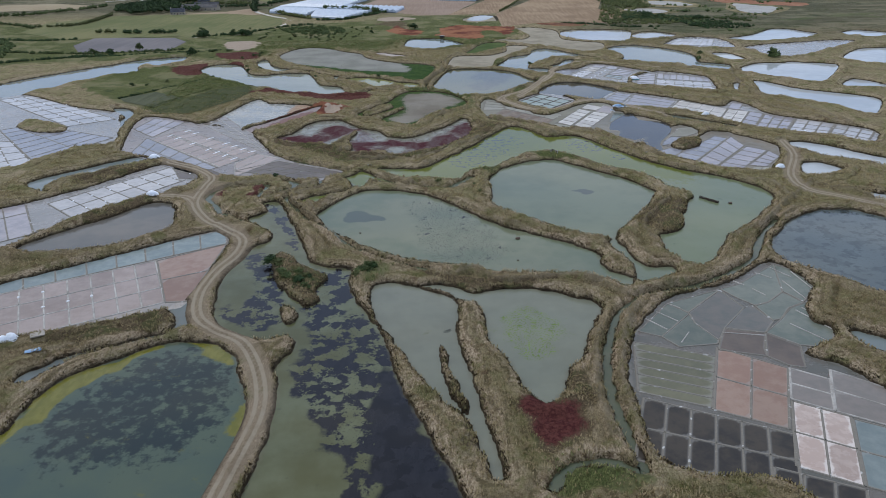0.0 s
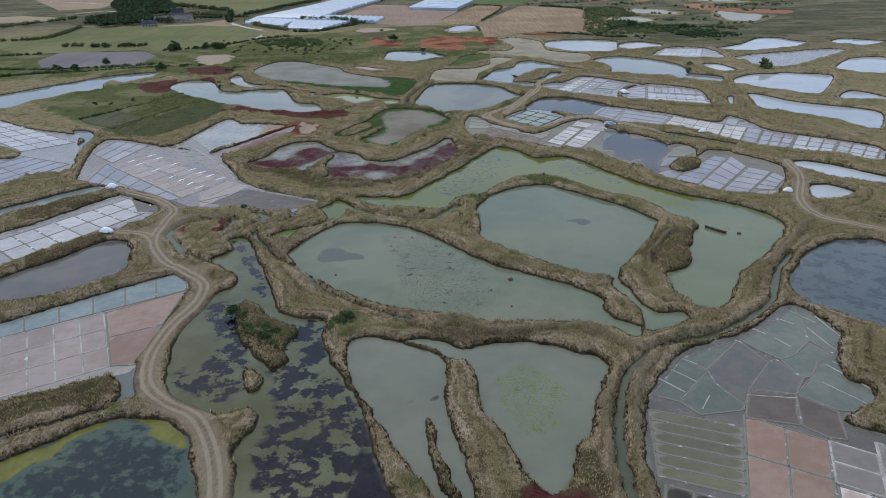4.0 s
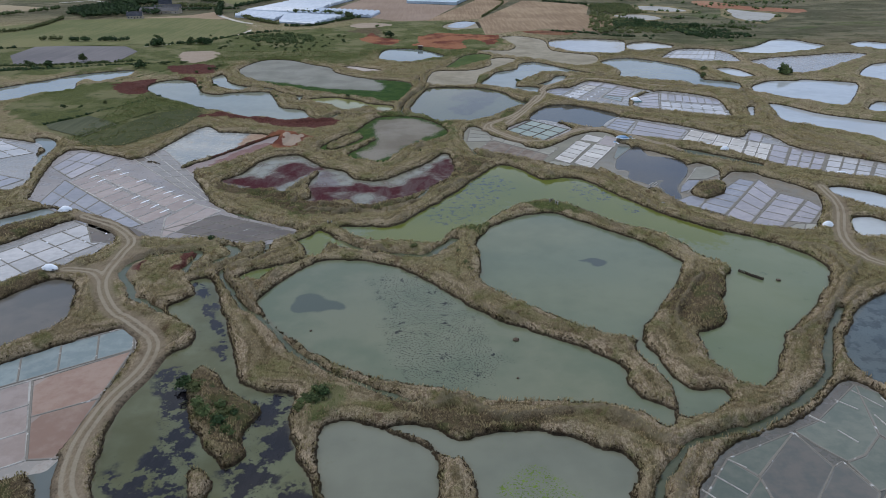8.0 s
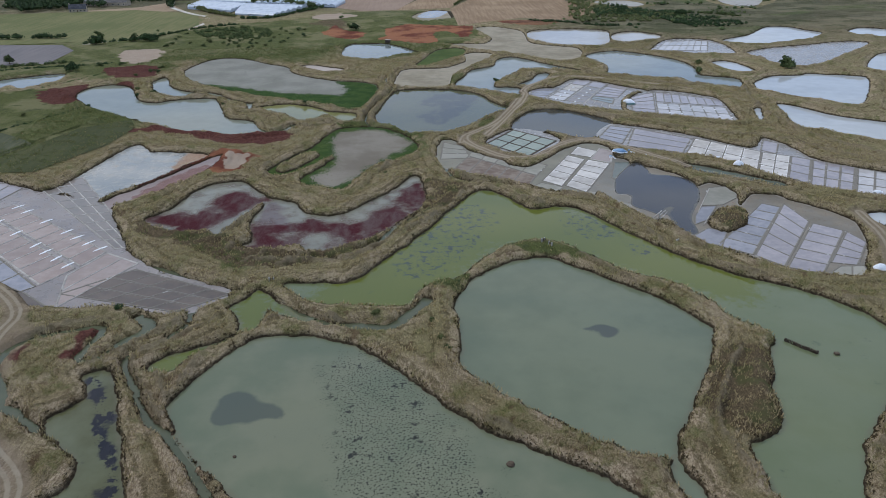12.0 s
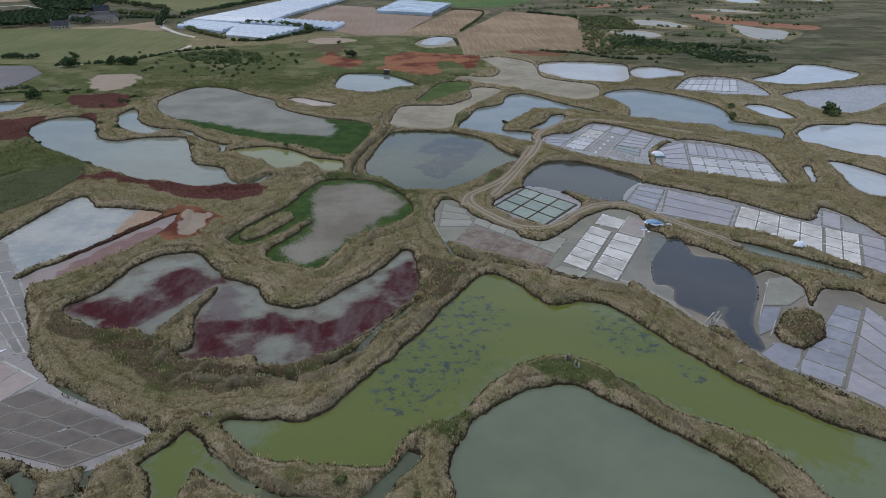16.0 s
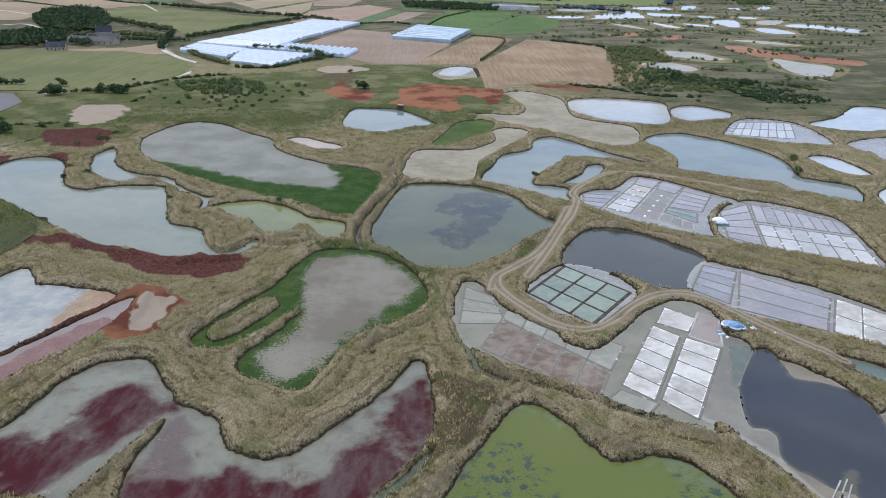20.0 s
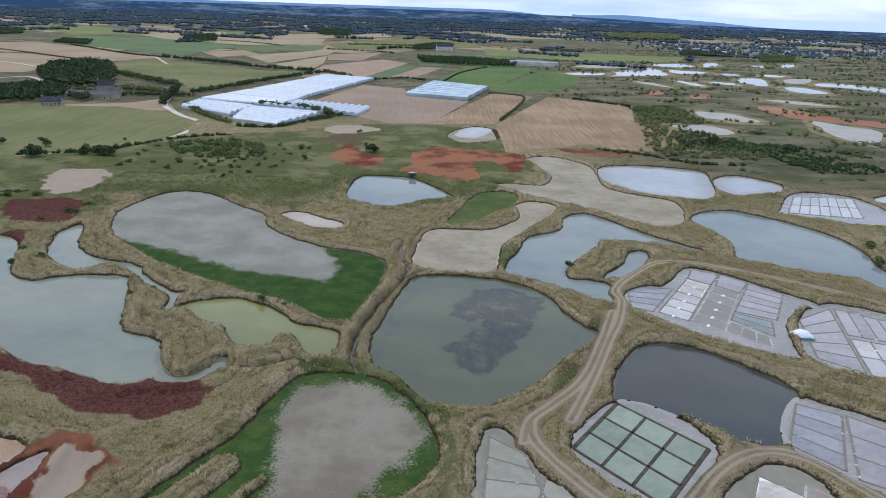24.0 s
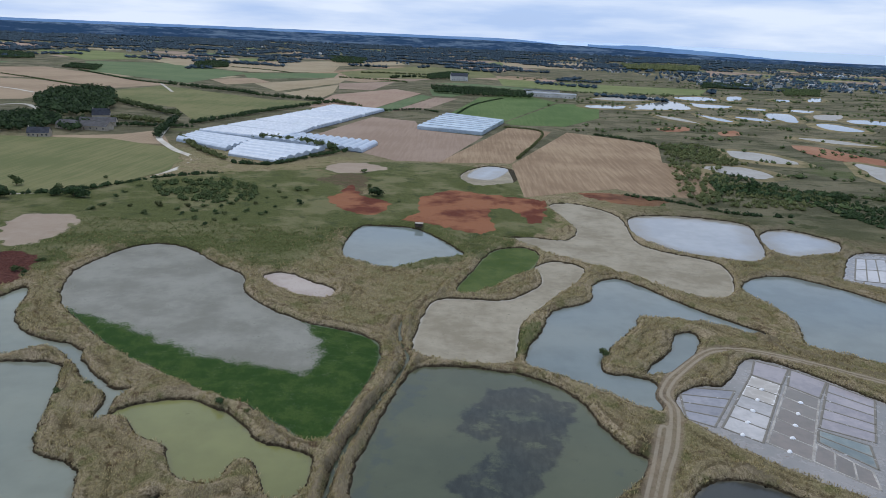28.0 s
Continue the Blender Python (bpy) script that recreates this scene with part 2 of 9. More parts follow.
PONDS["left_lake"] = [(-179.7, 516.2), (-180.6, 534.0), (-171.1, 543.4), (-156.3, 535.0), (-141.5, 504.3), (-129.9, 497.3), (-121.4, 502.2), (-103.6, 504.5), (-97.7, 497.6), (-92.1, 482.2), (-86.6, 466.7), (-83.3, 461.6), (-72.8, 457.2), (-69.3, 451.6), (-67.8, 445.6), (-62.0, 436.3), (-54.7, 436.9), (-51.8, 442.7), (-49.6, 444.6), (-49.9, 440.0), (-53.8, 434.3), (-60.0, 432.5), (-64.4, 433.5), (-69.9, 430.5), (-79.7, 433.9), (-90.5, 438.6), (-104.7, 443.6), (-141.6, 473.0), (-161.0, 488.9)]
PONDS["left_lobe"] = [(-140.0, 525.5), (-145.0, 538.5), (-147.9, 548.7), (-144.8, 560.4), (-138.6, 549.8), (-135.6, 539.6), (-127.6, 527.5), (-116.6, 519.7), (-102.7, 515.4), (-95.1, 505.4), (-81.3, 492.1), (-76.3, 492.1), (-76.8, 487.5), (-77.0, 484.4), (-75.5, 477.0), (-78.1, 476.4), (-79.8, 486.8), (-84.1, 491.3), (-92.0, 497.2), (-99.7, 506.5), (-109.7, 513.6), (-118.3, 507.2), (-130.7, 514.1)]
PONDS["tarp_pond"] = [(-136.2, 209.2), (-126.1, 225.4), (-117.2, 235.7), (-108.7, 249.7), (-100.2, 246.6), (-96.1, 238.2), (-93.2, 225.1), (-98.9, 215.6), (-113.2, 206.8), (-127.9, 204.0)]
PONDS["tarp_pond_b"] = [(-168.2, 272.9), (-154.0, 291.0), (-139.0, 306.9), (-131.7, 302.6), (-141.9, 290.8), (-152.0, 272.7), (-155.1, 261.4)]
PONDS["lake_far_left"] = [(-299.6, 471.7), (-268.6, 528.8), (-257.7, 541.9), (-248.0, 559.5), (-234.0, 570.2), (-214.6, 579.0), (-208.9, 570.7), (-208.0, 553.5), (-218.2, 536.3), (-228.5, 545.6), (-232.1, 535.3), (-224.7, 515.2), (-231.0, 503.2), (-241.7, 494.9), (-272.5, 432.7)]
PONDS["blue_right"] = [(101.7, 211.8), (115.6, 230.6), (129.1, 239.9), (140.6, 239.8), (148.1, 232.8), (170.9, 215.7), (153.2, 177.6), (134.5, 171.4), (118.8, 177.7), (111.9, 184.5), (105.8, 191.7), (100.1, 199.3)]
PONDS["right_small"] = [(100.7, 158.5), (106.5, 154.6), (114.4, 149.6), (111.6, 144.8), (102.9, 147.8), (99.4, 153.3)]
PONDS["dark_pond"] = [(51.8, 437.3), (55.0, 448.2), (64.4, 463.1), (72.9, 466.2), (81.7, 462.7), (92.0, 452.8), (99.5, 440.0), (91.4, 420.4), (84.6, 414.9), (75.5, 416.1), (71.0, 422.9), (60.6, 427.9), (51.3, 432.4)]
PONDS["black_pond"] = [(80.0, 360.8), (84.3, 370.3), (90.2, 379.1), (95.0, 381.0), (95.8, 372.2), (95.6, 367.9), (101.3, 366.3), (106.1, 363.2), (108.2, 358.1), (107.7, 351.0), (104.5, 341.7), (98.0, 329.9), (95.4, 323.5), (94.8, 317.6), (93.6, 313.0), (91.9, 313.0), (89.6, 316.7), (89.2, 321.5), (89.0, 325.2), (89.8, 329.9), (92.6, 334.4), (91.1, 334.9), (87.2, 329.9), (85.7, 329.8), (83.1, 333.2), (80.8, 335.5), (79.8, 339.0), (81.8, 345.3), (80.6, 348.0), (77.5, 349.3)]
PONDS["upper_mid"] = [(61.7, 594.4), (71.8, 603.8), (80.1, 596.8), (88.7, 582.9), (100.1, 567.3), (112.6, 553.6), (109.4, 550.3), (93.7, 560.3), (72.5, 560.9), (69.5, 551.5), (59.5, 536.6), (52.5, 523.3), (54.1, 516.6), (61.0, 515.1), (66.8, 509.2), (63.2, 495.1), (53.2, 501.8), (44.0, 509.0), (30.6, 518.7), (31.0, 528.3), (36.7, 544.9), (42.8, 563.7), (57.6, 575.5)]
PONDS["upper_small"] = [(64.3, 517.7), (77.0, 535.9), (78.0, 544.0), (85.8, 550.5), (88.4, 545.2), (80.9, 528.8), (70.5, 517.4)]
PONDS["small_blue"] = [(-42.0, 618.8), (-41.4, 661.5), (-28.9, 667.2), (-10.8, 662.9), (9.8, 629.3), (7.3, 621.2), (-7.8, 611.7), (-19.6, 601.3), (-30.1, 606.8)]
PONDS["white_pond"] = [(99.6, 707.1), (115.9, 718.5), (139.0, 718.1), (161.9, 707.8), (158.8, 681.5), (149.6, 646.7), (136.7, 635.0), (122.0, 639.7), (105.6, 650.6), (96.0, 671.6)]
PONDS["white_pond_b"] = [(160.9, 683.7), (180.0, 700.0), (195.8, 684.5), (197.0, 673.7), (186.7, 657.0), (168.6, 648.7), (157.1, 648.5)]
PONDS["right_lake"] = [(121.0, 595.7), (128.7, 610.3), (141.1, 617.3), (151.4, 615.7), (167.5, 599.5), (178.2, 581.2), (181.0, 562.8), (179.0, 549.6), (176.4, 537.2), (183.6, 531.3), (194.4, 522.2), (185.6, 500.9), (177.5, 503.9), (169.9, 509.0), (164.9, 514.3), (159.0, 525.3), (144.8, 531.0), (124.3, 542.9), (125.2, 551.7), (128.0, 562.3), (126.9, 576.2)]
PONDS["far_a"] = [(196.2, 569.9), (206.0, 575.7), (212.1, 567.3), (213.6, 543.6), (208.7, 539.9), (199.2, 546.0)]
PONDS["far_b"] = [(200.0, 514.5), (217.0, 529.2), (233.6, 529.3), (239.3, 534.1), (251.7, 529.4), (261.6, 526.0), (266.3, 514.9), (230.9, 461.2), (217.4, 468.7), (205.3, 478.2), (194.9, 494.0), (195.7, 504.0)]
PONDS["far_d"] = [(234.5, 650.0), (264.5, 673.0), (293.5, 707.5), (311.0, 708.0), (318.2, 689.5), (323.0, 674.2), (300.1, 649.3), (268.8, 633.6), (245.2, 631.3)]
PONDS["far_e"] = [(189.1, 465.3), (197.1, 461.0), (204.9, 445.4), (214.6, 435.5), (228.7, 425.8), (239.5, 410.4), (217.1, 374.4), (209.6, 392.2), (199.3, 406.1), (188.3, 416.8), (180.7, 425.7), (185.7, 448.8)]
PONDS["far_f"] = [(146.0, 293.0), (153.6, 294.4), (158.5, 285.2), (150.7, 278.1), (140.8, 278.3)]
PONDS["far_g"] = [(153.5, 325.3), (166.1, 322.2), (183.9, 300.2), (211.2, 277.0), (198.4, 257.6), (177.8, 288.6), (163.5, 300.6), (153.7, 310.9)]
PONDS["far_h"] = [(149.2, 261.4), (159.9, 255.0), (183.6, 235.0), (178.6, 227.5), (155.9, 247.4)]
PONDS["gut_pool"] = [(-94.9, 135.6), (-94.5, 138.6), (-91.8, 141.7), (-89.6, 144.9), (-84.7, 148.2), (-79.2, 151.0), (-74.2, 153.5), (-69.8, 156.4), (-68.6, 155.1), (-73.1, 152.5), (-78.5, 149.5), (-83.8, 146.6), (-87.0, 143.8), (-89.2, 138.2), (-91.6, 134.6)]
PONDS["corner_pool"] = [(-73.2, 169.7), (-70.7, 171.8), (-68.8, 173.7), (-66.5, 168.6), (-63.8, 160.2), (-64.9, 158.3), (-67.2, 157.2), (-68.0, 162.3), (-70.1, 166.2)]
PONDS["strip_water"] = [(110.2, 376.9), (113.8, 378.4), (121.6, 372.6), (133.9, 361.1), (140.6, 354.4), (137.6, 349.9), (130.8, 356.0), (123.0, 360.4), (115.7, 367.2), (110.1, 372.1)]
PONDS["far_i"] = [(284.3, 548.0), (307.0, 579.1), (323.0, 591.4), (343.1, 590.1), (335.4, 552.8), (301.5, 521.6), (287.7, 529.4), (281.9, 536.9)]
PONDS["far_j"] = [(345.0, 678.7), (364.5, 695.9), (378.4, 688.6), (391.2, 669.4), (355.9, 649.1), (344.9, 663.9)]
PONDS["far_k"] = [(239.2, 453.8), (253.2, 468.9), (262.8, 457.8), (262.4, 438.0), (239.0, 443.8)]
PONDS["far_l"] = [(174.0, 456.9), (177.6, 456.7), (168.8, 435.3), (168.9, 441.1)]
PONDS["left_creek"] = [(-191.0, 401.3), (-183.0, 401.0), (-174.3, 389.9), (-171.8, 377.2), (-168.2, 360.1), (-164.5, 346.7), (-160.6, 337.4), (-161.3, 326.4), (-167.4, 336.4), (-172.0, 356.0), (-174.5, 370.2), (-176.0, 381.4), (-184.1, 390.3)]
FLATS = {}
FLATS["ring"] = [(-50.8, 381.3), (-48.6, 389.1), (-41.4, 403.8), (-36.2, 413.8), (-32.8, 428.5), (-27.9, 438.9), (-19.5, 441.5), (-6.9, 438.0), (4.0, 423.0), (7.8, 409.4), (6.2, 400.0), (-0.6, 391.3), (-8.4, 385.7), (-13.7, 375.8), (-17.0, 364.9), (-20.5, 358.6), (-27.0, 361.6), (-34.5, 365.3), (-36.3, 370.4), (-34.6, 377.2), (-30.1, 386.0), (-26.5, 395.6), (-27.6, 397.8), (-34.4, 387.1), (-40.9, 377.0), (-47.3, 376.7)]
FLATS["grey_lake"] = [(-137.1, 575.7), (-136.6, 591.8), (-130.8, 612.3), (-120.7, 619.7), (-105.7, 614.2), (-90.3, 598.3), (-74.1, 584.1), (-68.1, 566.6), (-54.6, 551.9), (-40.1, 541.7), (-27.3, 537.5), (-16.6, 530.7), (-13.4, 518.7), (-15.0, 501.0), (-19.0, 482.0), (-20.8, 473.7), (-25.0, 471.8), (-34.0, 479.0), (-43.8, 486.7), (-57.0, 492.9), (-74.2, 503.4), (-91.5, 515.0), (-111.2, 533.4), (-126.2, 549.4)]
FLATS["milky"] = [(-131.7, 363.6), (-125.2, 371.8), (-121.4, 394.1), (-115.1, 421.4), (-104.4, 411.0), (-99.6, 410.6), (-79.3, 405.1), (-84.7, 391.2), (-94.2, 372.5), (-102.7, 361.4), (-107.6, 353.6), (-119.2, 362.7)]
FLATS["pink_pans"] = [(-164.9, 380.4), (-128.2, 365.1), (-102.1, 352.8), (-94.4, 339.4), (-79.7, 312.2), (-66.7, 298.0), (-44.6, 286.0), (-46.8, 278.0), (-56.8, 273.6), (-64.9, 276.9), (-72.6, 278.4), (-85.6, 278.6), (-95.7, 281.0), (-104.3, 290.9), (-119.7, 301.6), (-145.8, 313.3), (-151.6, 322.6)]
FLATS["near_pans"] = [(-150.1, 167.2), (-126.4, 183.5), (-102.3, 202.5), (-74.5, 223.5), (-69.5, 213.1), (-68.8, 196.3), (-69.7, 172.7), (-72.6, 170.2), (-76.0, 167.1), (-90.5, 159.9), (-107.9, 152.5), (-129.1, 139.5)]
FLATS["tarp_pans"] = [(-176.4, 233.6), (-162.0, 243.4), (-141.8, 265.8), (-120.6, 298.3), (-103.0, 282.5), (-102.1, 269.8), (-108.0, 258.8), (-114.9, 254.6), (-130.0, 233.2), (-139.9, 209.2), (-151.6, 196.7)]
FLATS["far_left_pans"] = [(-306.8, 418.1), (-274.5, 432.1), (-261.3, 439.6), (-217.2, 407.7), (-186.0, 393.0), (-176.0, 373.7), (-159.4, 330.0), (-173.8, 320.9), (-183.2, 295.5), (-190.8, 291.7), (-205.4, 270.1)]
FLATS["right_pans"] = [(55.5, 170.0), (65.0, 177.9), (79.4, 184.6), (92.0, 195.5), (98.0, 196.2), (101.1, 182.8), (94.0, 169.9), (93.0, 162.6), (95.8, 159.9), (94.0, 154.6), (84.7, 148.3), (91.5, 142.4), (95.4, 133.8), (106.1, 117.3), (89.5, 92.2), (68.7, 99.4), (61.9, 106.2), (52.1, 106.8), (44.6, 109.0), (41.6, 113.6), (41.6, 127.7), (42.0, 137.9), (46.3, 154.5)]
FLATS["white_pans"] = [(18.5, 417.3), (24.7, 415.2), (28.5, 404.1), (32.3, 398.3), (37.4, 393.0), (41.3, 390.4), (44.1, 382.9), (50.1, 379.5), (58.6, 387.3), (69.7, 401.5), (79.3, 408.1), (85.9, 405.3), (88.2, 399.5), (87.2, 389.8), (88.1, 383.5), (83.3, 375.1), (74.7, 358.6), (69.4, 348.1), (67.3, 348.4), (57.7, 352.7), (48.8, 357.7), (37.4, 365.9), (25.8, 372.9), (17.3, 384.2), (15.6, 397.6)]
FLATS["teal_grid"] = [(53.1, 432.5), (70.2, 415.2), (54.5, 392.1), (36.8, 410.8)]
FLATS["strip_pans"] = [(86.8, 416.0), (97.8, 436.2), (106.9, 432.4), (123.4, 420.7), (131.6, 412.0), (141.0, 400.8), (147.9, 396.7), (156.7, 408.9), (161.3, 403.8), (163.8, 391.4), (164.4, 381.6), (171.8, 372.0), (190.0, 358.0), (202.1, 343.1), (188.9, 322.4), (177.1, 335.3), (161.0, 341.2), (148.2, 352.1), (140.6, 361.3), (133.4, 373.5), (126.7, 382.2), (114.2, 390.7), (96.2, 400.7)]
FLATS["mud_complex"] = [(86.0, 374.3), (95.5, 376.9), (105.3, 366.3), (107.3, 354.1), (114.4, 356.5), (119.1, 347.5), (115.6, 334.5), (123.8, 344.4), (131.5, 343.8), (134.8, 338.3), (145.8, 322.6), (142.6, 307.5), (134.7, 292.6), (126.6, 282.7), (110.0, 287.2), (99.6, 300.5), (91.7, 311.0), (88.4, 322.1), (82.6, 327.2), (77.2, 345.2), (78.8, 359.2)]
FLATS["hut_pans"] = [(69.7, 503.4), (77.0, 511.1), (86.5, 513.3), (97.6, 530.6), (107.6, 529.2), (118.1, 518.7), (126.1, 508.9), (133.8, 500.7), (123.4, 493.5), (114.7, 481.0), (110.1, 463.3), (109.4, 458.1), (103.4, 459.7), (94.6, 464.7), (83.7, 473.7), (75.0, 484.0), (68.9, 493.8)]
FLATS["hut_pans_b"] = [(117.4, 478.4), (125.6, 492.5), (137.9, 501.0), (152.5, 494.1), (164.1, 480.3), (163.0, 462.6), (156.1, 433.6), (143.5, 438.8), (130.9, 445.3), (113.0, 456.0)]
FLATS["dry_pond"] = [(-4.3, 534.7), (-0.7, 564.9), (7.9, 571.3), (23.6, 571.2), (30.5, 575.6), (41.0, 591.7), (41.3, 608.0), (36.2, 607.3), (49.1, 622.5), (61.1, 615.1), (56.1, 597.6), (44.3, 577.3), (33.5, 556.3), (29.8, 546.9), (27.7, 530.5), (25.2, 519.1), (8.6, 518.7), (-2.6, 522.3)]
FLATS["green_plot"] = [(8.3, 582.1), (13.7, 602.3), (23.6, 633.4), (37.7, 641.3), (44.0, 629.4), (37.7, 608.3), (30.0, 598.7), (22.5, 585.5), (11.4, 575.9)]
FLATS["pale_patch"] = [(-66.2, 585.2), (-59.0, 590.1), (-45.3, 580.3), (-37.3, 574.0), (-37.8, 563.6), (-47.0, 565.8), (-60.1, 574.7)]
FLATS["dry_lake"] = [(58.9, 729.8), (75.3, 737.6), (92.5, 717.4), (95.0, 696.7), (93.5, 659.7), (104.3, 645.2), (122.6, 633.0), (121.9, 610.5), (113.9, 589.7), (103.1, 584.7), (91.6, 594.4), (77.7, 608.7), (64.4, 620.1), (50.1, 632.2), (35.2, 650.7), (26.9, 655.0), (41.5, 659.5), (58.6, 657.6), (66.4, 672.9), (65.9, 691.8)]
FLATS["white_pans_far"] = [(173.9, 623.0), (197.2, 659.2), (222.1, 657.7), (229.5, 638.4), (225.9, 603.5), (216.3, 595.4), (195.5, 599.9), (171.9, 612.7)]
FLATS["field_pond"] = [(6.8, 810.2), (25.9, 850.5), (46.6, 835.2), (46.9, 807.6), (35.8, 784.3), (16.5, 774.5)]
FLATS["far_c"] = [(234.0, 603.6), (256.9, 617.4), (287.6, 626.6), (315.7, 636.2), (332.9, 627.4), (280.8, 578.0), (265.7, 563.7), (246.6, 552.8), (236.2, 563.4), (231.8, 587.9)]
FLATS["pink_strip"] = [(-99.2, 347.8), (-89.1, 358.3), (-75.5, 383.0), (-73.4, 398.5), (-76.1, 402.2), (-91.4, 373.9), (-103.9, 352.7)]
FLATS["pan_margin"] = [(68.4, 354.7), (78.9, 377.1), (85.8, 388.3), (91.5, 382.7), (85.5, 372.0), (79.9, 359.2), (77.8, 348.7), (80.8, 347.7), (81.7, 344.0), (79.9, 337.8), (76.0, 342.7), (72.4, 348.7)]
ISLANDS = {}
ISLANDS["weed_island"] = [(-52.1, 201.0), (-50.2, 204.3), (-45.8, 200.2), (-40.1, 193.1), (-33.5, 188.6), (-34.2, 183.2), (-35.2, 179.8), (-33.2, 173.2), (-35.8, 170.7), (-39.3, 173.3), (-43.8, 179.8), (-48.2, 186.8)]
ISLANDS["weed_islet"] = [(-42.5, 168.6), (-40.1, 169.8), (-37.4, 166.2), (-37.7, 162.1), (-40.6, 162.1)]
ISLANDS["ring_spit"] = [(-48.0, 385.2), (-43.3, 394.8), (-38.5, 403.9), (-33.2, 403.6), (-32.8, 398.2), (-36.7, 391.0), (-41.4, 383.0), (-45.8, 380.3)]
ISLANDS["olive_isle"] = [(102.0, 325.2), (107.7, 332.3), (113.7, 332.9), (115.1, 327.7), (111.0, 319.2), (104.7, 313.7), (100.4, 315.4), (99.1, 319.2)]
ISLANDS["pans_isle"] = [(-224.6, 363.4), (-222.2, 375.1), (-199.1, 362.6), (-194.8, 351.4), (-209.4, 351.8)]
ISLANDS["tarp_isle"] = [(-158.0, 266.0), (-153.3, 279.8), (-140.1, 286.9), (-130.7, 300.1), (-131.2, 288.3), (-141.5, 279.6), (-150.3, 269.2), (-152.9, 261.4)]
ISLANDS["upper_isle"] = [(52.1, 521.0), (57.1, 533.7), (70.1, 554.5), (72.8, 562.2), (82.7, 559.0), (78.3, 541.3), (64.8, 524.7), (59.6, 517.2), (53.9, 515.7)]
ISLANDS["lake_mound"] = [(-66.7, 445.1), (-68.1, 451.1), (-66.4, 454.5), (-62.7, 454.8), (-56.6, 450.4), (-53.7, 446.1), (-53.1, 440.3), (-56.3, 437.3), (-61.0, 436.9)]
ISLANDS["pale_isle"] = [(0.2, 150.2), (1.2, 149.2), (3.0, 139.6), (5.4, 131.4), (6.4, 125.5), (5.3, 124.9), (3.2, 129.5), (1.7, 135.8), (0.1, 145.2)]
